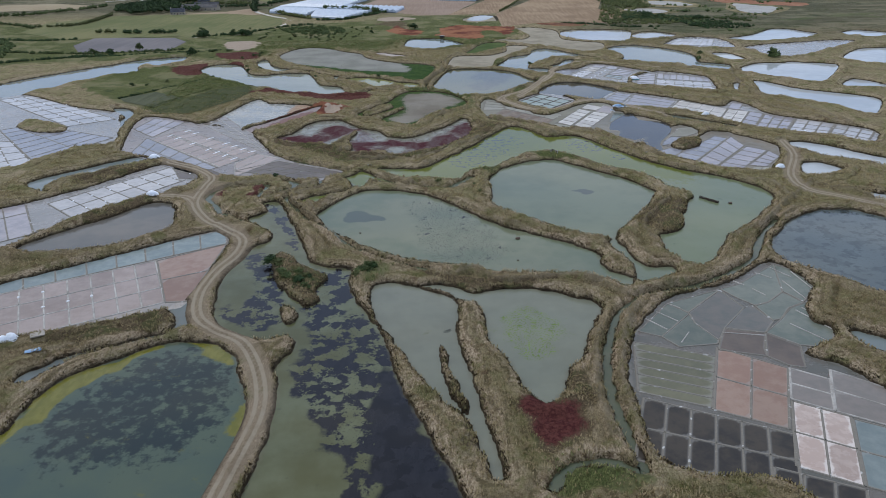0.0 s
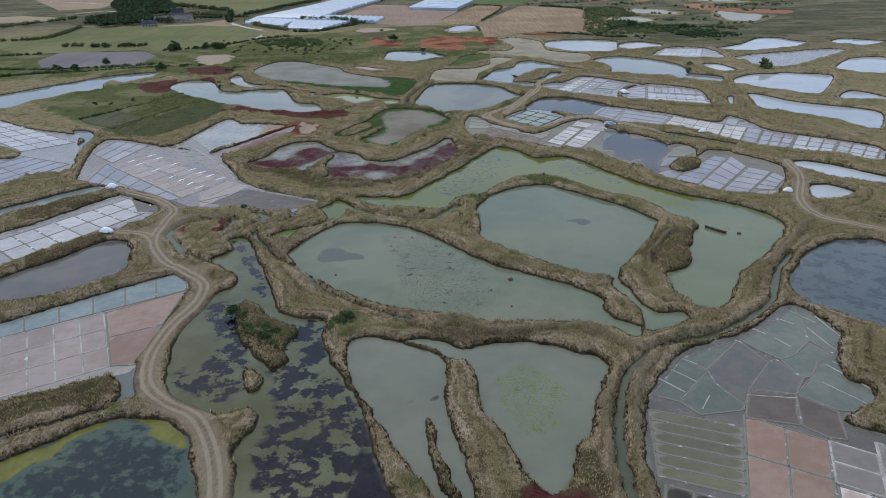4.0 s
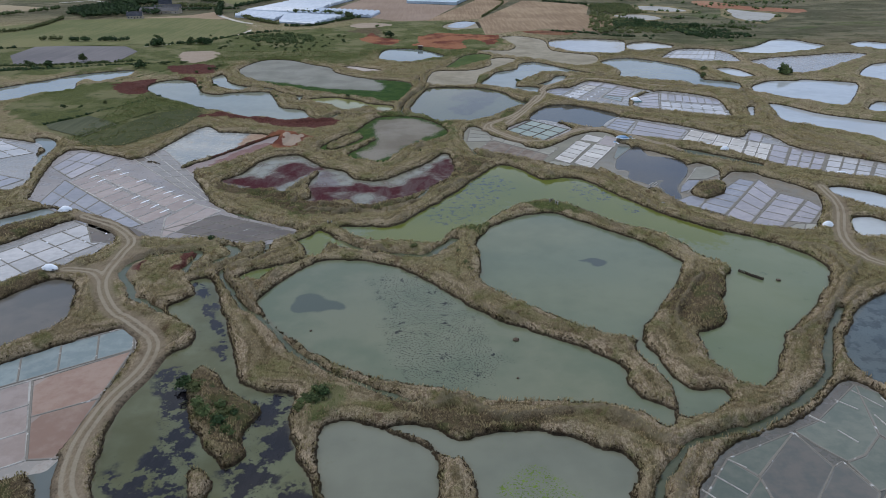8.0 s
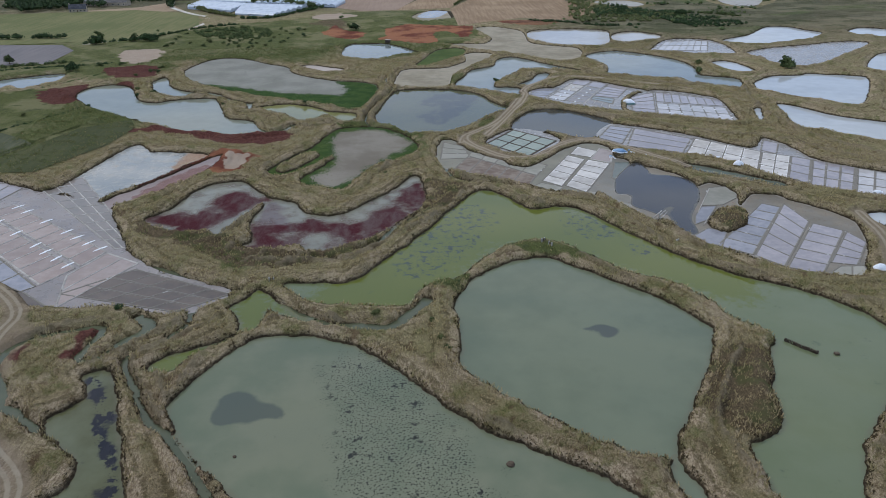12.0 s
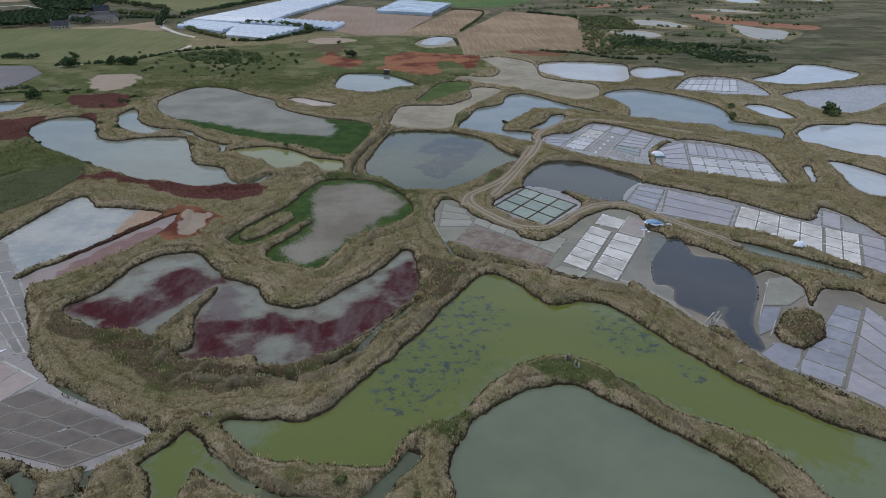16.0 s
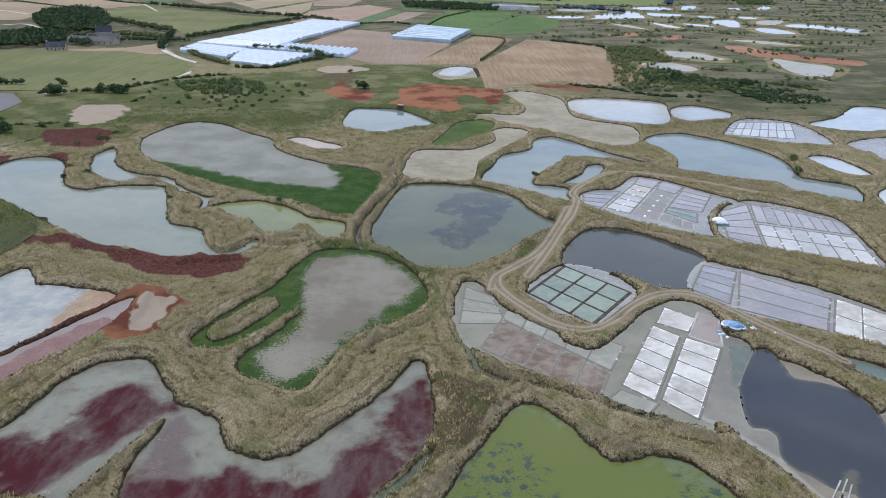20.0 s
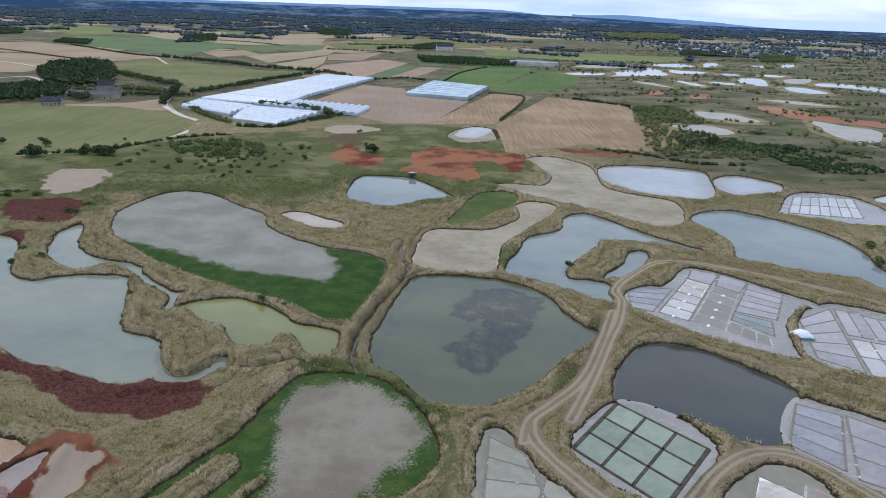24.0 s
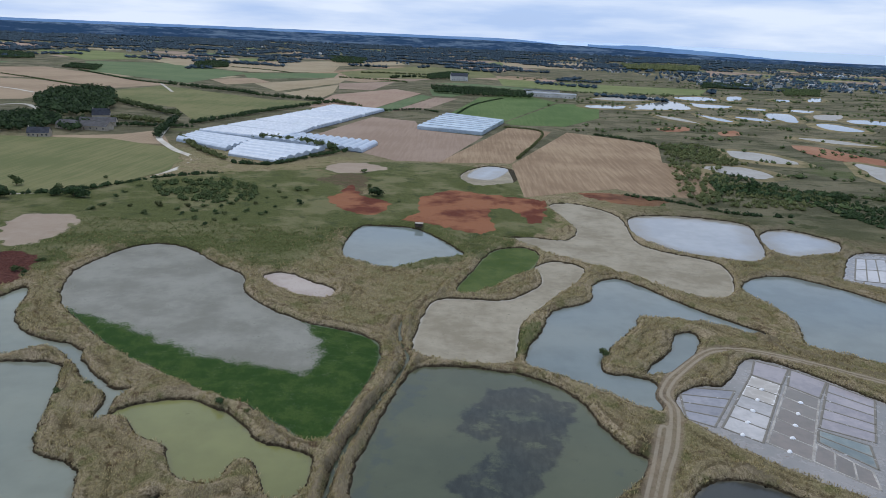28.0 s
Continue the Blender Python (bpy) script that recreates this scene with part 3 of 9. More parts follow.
LEVEES = [
    ("low", 1.6, [(-33.7, 212.9), (-24.2, 204.2), (-12.9, 196.3), (-2.7, 191.0), (2.2, 188.0), (8.2, 190.9), (15.0, 185.0), (23.1, 184.4), (30.3, 185.8), (37.4, 186.1), (42.5, 182.9), (46.0, 178.4), (48.8, 176.7)]),
    ("spine_a", 1.4, [(-12.4, 548.6), (-11.9, 531.9), (-8.1, 516.4), (-11.3, 497.7), (-16.4, 474.2), (-18.7, 456.6), (-17.9, 444.3)]),
    ("spine_b", 1.4, [(-7.1, 546.3), (-5.4, 530.0), (-2.0, 518.0), (-5.0, 499.5), (-11.2, 479.5), (-14.1, 458.3), (-13.2, 444.7)]),
    ("right", 1.6, [(49.2, 168.5), (43.9, 153.2), (40.6, 134.6), (40.4, 122.8), (40.3, 112.6)]),
    ("right_b", 1.4, [(39.7, 164.1), (36.3, 148.2), (34.1, 130.4), (34.3, 117.5)]),
    ("mid", 1.4, [(-40.6, 302.9), (-28.8, 301.1), (-15.3, 301.9), (-4.7, 310.6), (4.7, 321.6), (16.8, 336.7), (23.3, 351.5)]),
    ("north", 1.4, [(3.3, 576.8), (-4.2, 549.6)]),
    ("west", 1.2, [(-52.8, 252.8), (-45.9, 238.3), (-41.1, 258.8), (-25.2, 270.4), (-3.0, 264.7)]),
    ("edge_a", 0.9, [(-102.4, 361.3), (-92.5, 376.8), (-77.0, 405.6)]),
    ("edge_b", 0.9, [(-99.4, 358.3), (-90.2, 373.3), (-75.3, 401.8)]),
    ("fold_a", 1.0, [(-91.5, 258.3), (-87.4, 265.0), (-79.5, 270.5), (-70.9, 271.5)]),
    ("fold_b", 0.9, [(-68.1, 251.7), (-63.2, 255.3), (-59.0, 261.9), (-54.1, 267.4), (-50.3, 272.7)]),
    ("fold_c", 1.0, [(-56.9, 255.0), (-52.0, 259.8), (-47.0, 265.5), (-42.4, 271.3)]),
    ("fold_d", 1.1, [(-58.7, 256.4), (-56.5, 248.6), (-48.9, 236.6), (-45.1, 230.5)]),
    ("sill_a", 1.4, [(-49.7, 308.3), (-47.9, 313.4), (-45.8, 318.5), (-43.9, 322.4)]),
    ("sill_b", 1.2, [(-43.8, 301.2), (-41.1, 304.3), (-37.2, 306.4)]),
    ("sill_c", 1.3, [(-33.5, 298.7), (-29.2, 302.3), (-24.9, 306.4)]),
    ("sill_d", 1.1, [(-54.3, 322.7), (-51.2, 328.9), (-48.0, 337.9), (-45.5, 346.6)]),
    ("rim_a", 1.0, [(72.0, 351.9), (75.7, 344.0), (80.1, 332.0), (83.7, 322.5), (87.3, 312.1), (91.2, 302.1)]),
    ("rim_b", 1.3, [(47.1, 357.4), (58.3, 349.1), (68.7, 341.4), (72.8, 329.8), (77.2, 318.5), (80.3, 306.9), (82.7, 296.1)]),
    ("north_a", 1.8, [(75.0, 469.4), (92.9, 453.0), (112.4, 436.0), (131.0, 421.6), (149.7, 412.0), (164.6, 403.0), (177.7, 384.7), (189.3, 361.6), (199.6, 341.0)]),
    ("north_b", 1.8, [(110.0, 425.9), (127.4, 409.4), (143.0, 399.3), (159.0, 388.3), (171.9, 371.3), (183.4, 349.6)]),
    ("north_c", 1.6, [(83.7, 367.7), (93.4, 356.6), (109.6, 347.8), (127.5, 339.2), (135.6, 327.1)]),
    ("north_d", 2.0, [(193.6, 521.1), (177.9, 464.8), (176.4, 425.5), (183.9, 399.2), (192.7, 386.2), (194.5, 361.3), (198.5, 335.4)]),
    ("north_e", 1.8, [(24.2, 369.0), (43.6, 343.6), (62.1, 329.9), (73.4, 312.7), (83.7, 297.1), (98.1, 285.3), (108.9, 273.3), (122.2, 265.6), (123.9, 251.1)]),
    ("north_f", 1.8, [(227.0, 577.4), (246.2, 562.6), (265.2, 541.4), (269.3, 510.1), (285.1, 492.6)]),
    ("north_g", 1.8, [(104.2, 556.7), (123.5, 531.8), (150.2, 514.4), (177.8, 505.8), (194.4, 510.5)]),
    ("north_h", 1.6, [(131.3, 272.4), (140.1, 264.9), (151.0, 249.1)]),
    ("main_rim", 1.2, [(-6.9, 256.1), (4.4, 242.7), (14.3, 232.0), (23.4, 224.4), (32.5, 215.6), (40.8, 207.6), (46.1, 199.8)]),
    ("main_rim_b", 1.1, [(52.8, 299.3), (63.0, 285.0), (69.0, 272.4), (74.2, 262.7)]),
    ("tail", 1.0, [(80.7, 250.9), (71.1, 236.6), (64.6, 222.2), (66.5, 209.5)]),
    ("east_rim", 1.3, [(137.6, 267.5), (119.1, 244.8), (103.6, 225.7), (87.1, 212.5), (72.4, 200.7)]),
    ("lake_a", 1.4, [(-47.8, 501.9), (-32.2, 471.2), (-12.7, 458.5), (4.2, 452.2), (13.5, 445.9)]),
    ("lake_b", 1.2, [(-77.4, 516.6), (-53.8, 493.3), (-38.2, 483.8)]),
    ("right_dyke", 1.3, [(60.5, 611.1), (73.8, 588.8), (85.3, 569.2), (104.0, 558.9), (112.7, 537.6)]),
    ("ring_a", 1.3, [(-0.6, 451.5), (3.2, 422.7), (-0.9, 396.7), (-7.3, 375.9)]),
    ("ring_b", 1.3, [(-27.6, 401.2), (-37.0, 386.8), (-51.3, 388.8), (-50.2, 374.1)]),
]
TRACKS = [
    ("main", 4.5, [(-39.1, 93.7), (-38.2, 100.0), (-37.3, 110.5), (-36.6, 122.4), (-38.3, 132.2), (-42.7, 143.2), (-48.4, 151.8), (-56.3, 157.1), (-62.9, 164.2), (-66.4, 176.7), (-66.1, 190.8), (-63.7, 202.6), (-65.0, 213.5), (-73.3, 223.0), (-82.4, 230.7), (-92.0, 247.3), (-94.0, 266.1), (-95.1, 276.4), (-106.3, 289.2), (-120.4, 298.1)]),
    ("fork", 4.5, [(-92.0, 247.3), (-97.3, 253.4), (-106.3, 254.7)]),
    ("mid", 3.6, [(38.4, 421.2), (42.3, 429.9), (49.6, 447.3), (56.5, 465.6), (61.7, 478.0), (66.8, 495.7), (66.7, 505.4), (77.0, 521.7), (90.4, 535.4), (105.6, 534.5), (121.3, 526.4), (144.1, 511.0), (157.8, 496.9)]),
    ("loop", 3.6, [(29.1, 420.9), (29.1, 412.2), (35.4, 400.0), (41.4, 391.8), (49.1, 388.1), (57.0, 392.5), (67.4, 404.5), (78.7, 411.4), (88.5, 408.7), (98.3, 393.0), (111.9, 375.1)]),
    ("link", 3.4, [(26.8, 412.1), (29.1, 420.9), (35.6, 428.7), (44.9, 441.4), (53.7, 463.0), (61.6, 485.6)]),
    ("east", 4.5, [(150.5, 324.4), (146.4, 302.4), (134.2, 276.0), (133.5, 259.4), (143.5, 250.1), (152.5, 241.4), (169.6, 228.1)]),
]
DITCHES = [
    ("canal", 1.4, [(21.2, 103.0), (25.0, 109.1), (32.5, 110.4), (38.2, 108.2), (37.7, 115.2), (36.9, 127.6), (37.9, 142.3), (42.5, 159.9), (48.2, 170.0), (55.7, 177.2), (72.9, 183.9), (90.7, 198.6), (99.0, 214.1), (110.9, 230.7)]),
    ("link_b", 2.5, [(-28.2, 275.8), (-18.6, 267.7), (-7.3, 264.9), (-0.4, 264.5), (4.4, 269.5), (9.6, 277.8)]),
    ("spine", 0.4, [(-9.9, 548.1), (-8.6, 531.6), (-5.2, 518.6), (-8.3, 501.7), (-14.0, 479.2), (-16.8, 459.4), (-15.6, 445.8), (-9.9, 437.4)]),
    ("rim", 1.2, [(15.8, 395.2), (19.6, 374.1), (24.2, 365.9), (35.2, 362.5), (45.5, 356.4), (55.4, 351.6), (66.5, 347.0), (74.4, 343.4), (78.9, 335.0), (83.8, 322.3), (91.4, 310.1), (96.7, 301.2), (102.0, 292.4)]),
    ("corner", 1.2, [(-83.0, 314.0), (-72.6, 303.2), (-63.3, 297.8), (-56.3, 292.0), (-49.7, 288.8), (-41.4, 284.6)]),
    ("tussock", 2.2, [(-71.8, 453.0), (-65.9, 441.8), (-59.0, 435.3), (-53.1, 440.5), (-50.2, 448.2)]),
    ("loop_a", 1.5, [(-69.1, 229.3), (-73.0, 233.6), (-77.6, 237.0), (-80.7, 238.3), (-82.2, 242.9), (-86.4, 249.0), (-88.9, 252.9), (-89.4, 256.8), (-88.4, 260.8), (-84.5, 264.8), (-78.2, 267.1), (-72.1, 268.5), (-70.0, 267.2), (-70.8, 259.8), (-71.3, 255.5), (-69.2, 253.6), (-66.0, 255.5), (-63.6, 260.8), (-60.9, 263.4), (-59.4, 268.9)]),
    ("gut", 1.2, [(-50.0, 268.7), (-53.3, 262.1), (-58.2, 256.9), (-59.8, 254.6), (-59.5, 251.2), (-55.9, 245.6), (-51.6, 237.8), (-47.9, 231.8), (-42.9, 227.0), (-36.8, 219.2), (-30.6, 210.3), (-18.5, 200.1), (-7.8, 193.8), (-0.3, 189.9)]),
    ("loop_b", 2.6, [(-63.8, 261.3), (-61.2, 263.5), (-59.3, 268.6), (-64.3, 273.2)]),
    ("rung", 1.1, [(-50.4, 270.2), (-50.1, 274.9), (-43.0, 281.1)]),
    ("glass", 1.3, [(9.5, 338.0), (6.1, 332.6), (3.1, 328.2), (-0.3, 324.0), (-2.3, 319.1), (-4.2, 314.5), (-6.7, 311.4), (-10.2, 308.4)]),
    ("glass_b", 1.2, [(-27.0, 305.9), (-22.3, 304.3), (-17.7, 302.3)]),
    ("lake_link", 1.5, [(-50.1, 444.0), (-45.3, 442.6), (-38.5, 443.7), (-32.2, 447.8), (-27.3, 445.2), (-22.0, 443.8)]),
]
GROUND_PATCHES = [
    ("red", 2.0, [(-203.2, 525.6), (-183.8, 540.6), (-174.7, 511.4), (-170.2, 497.4), (-188.7, 499.5)]),
    ("red", 2.0, [(-185.0, 587.9), (-166.3, 596.1), (-154.7, 582.3), (-172.0, 571.9)]),
    ("red", 2.0, [(-192.4, 588.1), (-174.8, 594.9), (-159.1, 588.6), (-151.2, 570.0), (-151.8, 559.3), (-176.1, 563.1)]),
    ("red", 2.0, [(-98.1, 351.8), (-94.2, 372.5), (-78.3, 401.3), (-79.2, 387.3), (-89.9, 372.1), (-95.1, 357.0)]),
    ("orange", 2.0, [(-78.7, 394.0), (-77.3, 405.8), (-68.8, 408.5), (-61.1, 401.2), (-60.6, 389.7), (-64.0, 381.2), (-73.9, 385.3)]),
    ("orange", 3.0, [(79.0, 764.2), (101.8, 768.5), (132.9, 760.1), (124.0, 738.4), (96.9, 741.6)]),
    ("pale", 2.0, [(-72.8, 403.4), (-61.1, 401.2), (-61.4, 389.7), (-67.1, 385.4)]),
    ("pale", 3.0, [(-198.3, 630.5), (-200.2, 653.5), (-184.2, 656.2), (-171.7, 648.5), (-168.0, 624.6), (-171.3, 606.3), (-184.5, 607.2)]),
    ("pale", 3.0, [(-86.7, 812.7), (-71.8, 835.8), (-44.9, 822.1), (-54.7, 801.4), (-73.3, 793.0)]),
    ("green", 15.0, [(-215.3, 691.8), (-174.8, 751.0), (-90.4, 800.3), (-54.8, 721.7), (-47.0, 632.9), (-64.6, 593.5), (-93.0, 606.7), (-125.8, 626.0), (-144.4, 608.4), (-181.2, 585.5), (-208.3, 590.1)]),
    ("green", 6.0, [(-242.5, 473.4), (-208.8, 533.9), (-128.9, 468.4), (-132.5, 419.1), (-150.1, 385.3), (-200.5, 421.7)]),
    ("green", 20.0, [(-401.1, 568.8), (-455.8, 736.3), (-374.8, 690.9), (-231.4, 662.6), (-173.7, 556.0), (-222.9, 571.7), (-301.7, 550.8)]),
    ("green", 3.0, [(-24.3, 193.0), (-16.3, 196.0), (-17.2, 188.5), (-23.1, 183.2)]),
    ("green", 3.0, [(-29.5, 440.5), (-17.3, 447.3), (-1.7, 441.1), (9.2, 420.4), (11.2, 399.8), (8.5, 390.6), (5.2, 420.3)]),
    ("green", 8.0, [(153.3, 841.6), (194.2, 850.4), (248.1, 816.8), (299.3, 787.6), (330.5, 758.9), (280.2, 682.5), (243.4, 728.6), (161.7, 737.2)]),
    ("green", 20.0, [(164.5, 925.8), (300.5, 1073.4), (410.4, 985.7), (311.2, 808.9), (186.3, 825.7)]),
    ("green", 5.0, [(-48.9, 300.4), (-47.0, 307.8), (-39.3, 298.6), (-41.5, 295.2)]),
    ("marsh", 3.0, [(-86.3, 335.1), (-73.6, 325.1), (-57.3, 319.4), (-43.6, 311.8), (-38.8, 307.8), (-25.4, 305.8), (-16.1, 306.8), (-2.7, 316.0), (9.7, 338.1), (12.7, 353.0), (10.4, 366.6), (23.8, 359.6), (21.6, 346.8), (12.6, 335.4), (-0.3, 318.2), (-11.3, 305.8), (-24.1, 300.3), (-34.6, 297.7), (-44.9, 298.6), (-54.0, 307.9), (-67.0, 316.1), (-81.3, 325.1)]),
    ("marsh", 3.0, [(2.8, 133.5), (7.7, 131.4), (9.7, 120.1), (7.4, 113.4), (4.1, 123.7)]),
    ("marsh", 3.0, [(28.0, 140.0), (33.0, 135.7), (31.1, 123.8), (27.3, 125.7)]),
    ("marsh", 4.0, [(70.5, 246.1), (86.2, 249.5), (77.7, 223.7), (68.4, 219.6), (64.8, 226.8)]),
    ("marsh", 3.0, [(-7.7, 192.1), (-0.2, 188.1), (12.7, 185.1), (28.1, 185.9), (30.0, 183.1), (12.4, 179.7), (-0.1, 183.4)]),
    ("marsh", 3.0, [(-53.2, 202.2), (-45.8, 200.2), (-34.4, 188.6), (-33.7, 171.7), (-39.6, 174.9)]),
    ("green", 3.0, [(9.7, 283.9), (16.1, 290.0), (20.8, 289.7), (15.6, 280.4)]),
    ("green", 4.0, [(36.4, 307.6), (45.1, 308.6), (52.4, 303.7), (60.8, 296.4), (58.6, 293.0), (49.9, 298.2), (35.8, 303.7)]),
    ("green", 5.0, [(35.6, 438.7), (43.8, 450.5), (44.3, 445.9), (37.4, 434.8)]),
    ("marsh", 6.0, [(55.8, 482.2), (59.8, 479.3), (50.8, 458.5), (40.0, 443.3), (49.1, 463.6)]),
    ("green", 4.0, [(14.2, 526.5), (24.2, 537.9), (37.3, 550.7), (31.4, 528.4)]),
    ("marsh", 8.0, [(-84.4, 769.7), (-58.0, 796.2), (-48.2, 722.9), (-66.9, 754.0)]),
    ("green", 6.0, [(-55.3, 775.7), (4.8, 809.7), (5.3, 768.4), (-28.9, 734.8), (-43.5, 740.6)]),
    ("green", 25.0, [(-547.3, 743.5), (-498.4, 807.8), (-378.3, 730.2), (-262.2, 721.1), (-176.2, 756.5), (-92.1, 728.0), (-78.3, 619.5), (-142.5, 608.6), (-194.7, 677.7), (-214.1, 584.6), (-311.2, 596.0), (-336.4, 536.0), (-389.5, 520.6)]),
    ("green", 20.0, [(177.1, 979.4), (260.1, 1040.6), (389.5, 948.5), (429.8, 876.1), (279.9, 660.5), (236.7, 675.9), (191.3, 686.6), (159.1, 729.0), (194.2, 850.4)]),
    ("green", 12.0, [(-92.5, 811.4), (-39.0, 848.6), (46.3, 830.3), (64.0, 761.3), (5.5, 759.0), (-55.3, 775.7)]),
    ("green", 3.0, [(22.3, 108.0), (27.2, 110.0), (37.1, 107.4), (37.4, 104.5), (23.0, 101.6)]),
    ("track", 2.0, [(-103.8, 255.5), (-96.2, 259.8), (-92.4, 272.4), (-86.6, 267.6), (-87.4, 255.1), (-76.8, 237.5), (-79.8, 237.6), (-89.6, 250.1), (-100.6, 252.1)]),
    ("orange", 3.0, [(-82.6, 392.4), (-79.3, 402.6), (-70.5, 408.4), (-59.5, 401.7), (-59.0, 393.4), (-64.5, 384.0), (-71.1, 379.5)]),
    ("green", 8.0, [(-54.4, 678.2), (-33.2, 610.8), (-2.3, 602.0), (34.8, 645.3), (55.0, 677.2), (54.1, 733.7), (5.1, 788.2), (-54.8, 721.7)]),
    ("green", 6.0, [(-196.5, 610.2), (-190.4, 626.4), (-160.8, 615.6), (-145.6, 590.5), (-151.0, 573.8), (-176.6, 578.1)]),
    ("green", 2.0, [(-80.4, 326.6), (-74.4, 324.2), (-67.6, 322.3), (-57.1, 314.3), (-51.3, 308.3), (-46.1, 300.5), (-48.1, 300.5), (-54.5, 308.3), (-62.0, 315.1), (-69.9, 319.7), (-78.3, 322.6)]),
    ("marsh", 2.0, [(-72.1, 324.2), (-59.1, 324.3), (-55.4, 321.2), (-47.1, 314.3), (-39.2, 310.8), (-35.2, 308.3), (-27.4, 307.5), (-19.8, 307.4), (-10.5, 310.7), (-2.4, 320.1), (4.2, 331.5), (9.5, 339.6), (11.9, 351.3), (16.1, 348.6), (8.0, 333.8), (-2.0, 315.4), (-9.8, 305.9), (-22.0, 302.7), (-35.9, 300.5), (-46.2, 303.5), (-54.5, 313.4), (-64.1, 319.8)]),
    ("red", 1.5, [(-88.0, 256.8), (-86.3, 260.7), (-84.0, 252.6), (-84.5, 250.6)]),
    ("red", 1.2, [(-78.3, 267.4), (-72.2, 267.6), (-70.5, 266.9), (-71.8, 259.9), (-71.8, 254.5), (-73.5, 254.6), (-73.7, 260.0), (-74.4, 264.2)]),
    ("red", 2.0, [(-144.5, 448.1), (-124.2, 446.6), (-103.5, 441.6), (-89.6, 437.0), (-78.9, 432.4), (-69.2, 429.0), (-63.8, 432.0), (-58.2, 431.3), (-52.8, 435.4), (-49.3, 429.9), (-49.0, 422.7), (-52.2, 419.1), (-58.6, 416.5), (-73.1, 418.4), (-85.3, 424.4), (-98.7, 433.6), (-120.2, 440.9), (-141.0, 443.7)]),
    ("red", 2.0, [(-178.1, 572.5), (-176.2, 590.9), (-164.2, 592.6), (-156.2, 584.3), (-151.9, 561.8), (-157.4, 561.2), (-167.7, 571.3)]),
    ("red", 2.0, [(-175.1, 538.4), (-166.2, 545.0), (-158.1, 543.2), (-152.5, 531.0), (-166.4, 525.0)]),
    ("orange", 2.0, [(-67.7, 720.9), (-62.7, 729.7), (-60.5, 758.8), (-49.0, 727.9), (-31.2, 716.4), (-34.1, 691.0), (-42.9, 684.3), (-55.2, 694.9)]),
    ("orange", 2.0, [(-15.7, 727.0), (0.1, 752.9), (24.5, 746.4), (54.6, 736.8), (52.1, 694.5), (45.0, 682.2), (37.6, 707.5), (26.8, 713.6), (22.5, 692.8), (25.5, 672.8), (19.4, 659.5), (11.0, 659.2), (-0.5, 669.3), (-21.9, 677.1), (-13.7, 695.0)]),
    ("marsh", 1.5, [(-96.5, 155.1), (-91.2, 161.3), (-83.3, 166.1), (-75.1, 169.7), (-71.0, 165.6), (-68.5, 160.1), (-76.0, 156.1), (-86.4, 151.6), (-94.6, 149.1)]),
    ("marsh", 1.5, [(-150.6, 277.3), (-143.6, 286.6), (-135.5, 295.4), (-126.6, 296.6), (-127.0, 290.7), (-133.8, 279.4), (-145.3, 268.0)]),
    ("marsh", 1.5, [(-125.8, 233.4), (-120.3, 241.9), (-111.6, 252.9), (-108.2, 249.4), (-112.7, 237.2), (-121.7, 226.1)]),
    ("marsh", 3.0, [(103.8, 330.0), (112.9, 334.6), (116.6, 332.3), (115.5, 323.7), (105.7, 313.9), (101.0, 315.8), (100.6, 321.6)]),
    ("red", 3.2, [(18.9, 128.8), (23.0, 129.8), (25.5, 127.1), (28.5, 128.1), (29.6, 124.5), (27.5, 117.8), (24.1, 115.4), (20.4, 115.4), (19.9, 121.0)]),
    ("marsh", 2.5, [(18.4, 129.8), (24.8, 130.8), (30.5, 137.8), (32.5, 135.8), (29.9, 119.5), (25.8, 113.2), (19.1, 113.1), (18.2, 120.9)]),
]
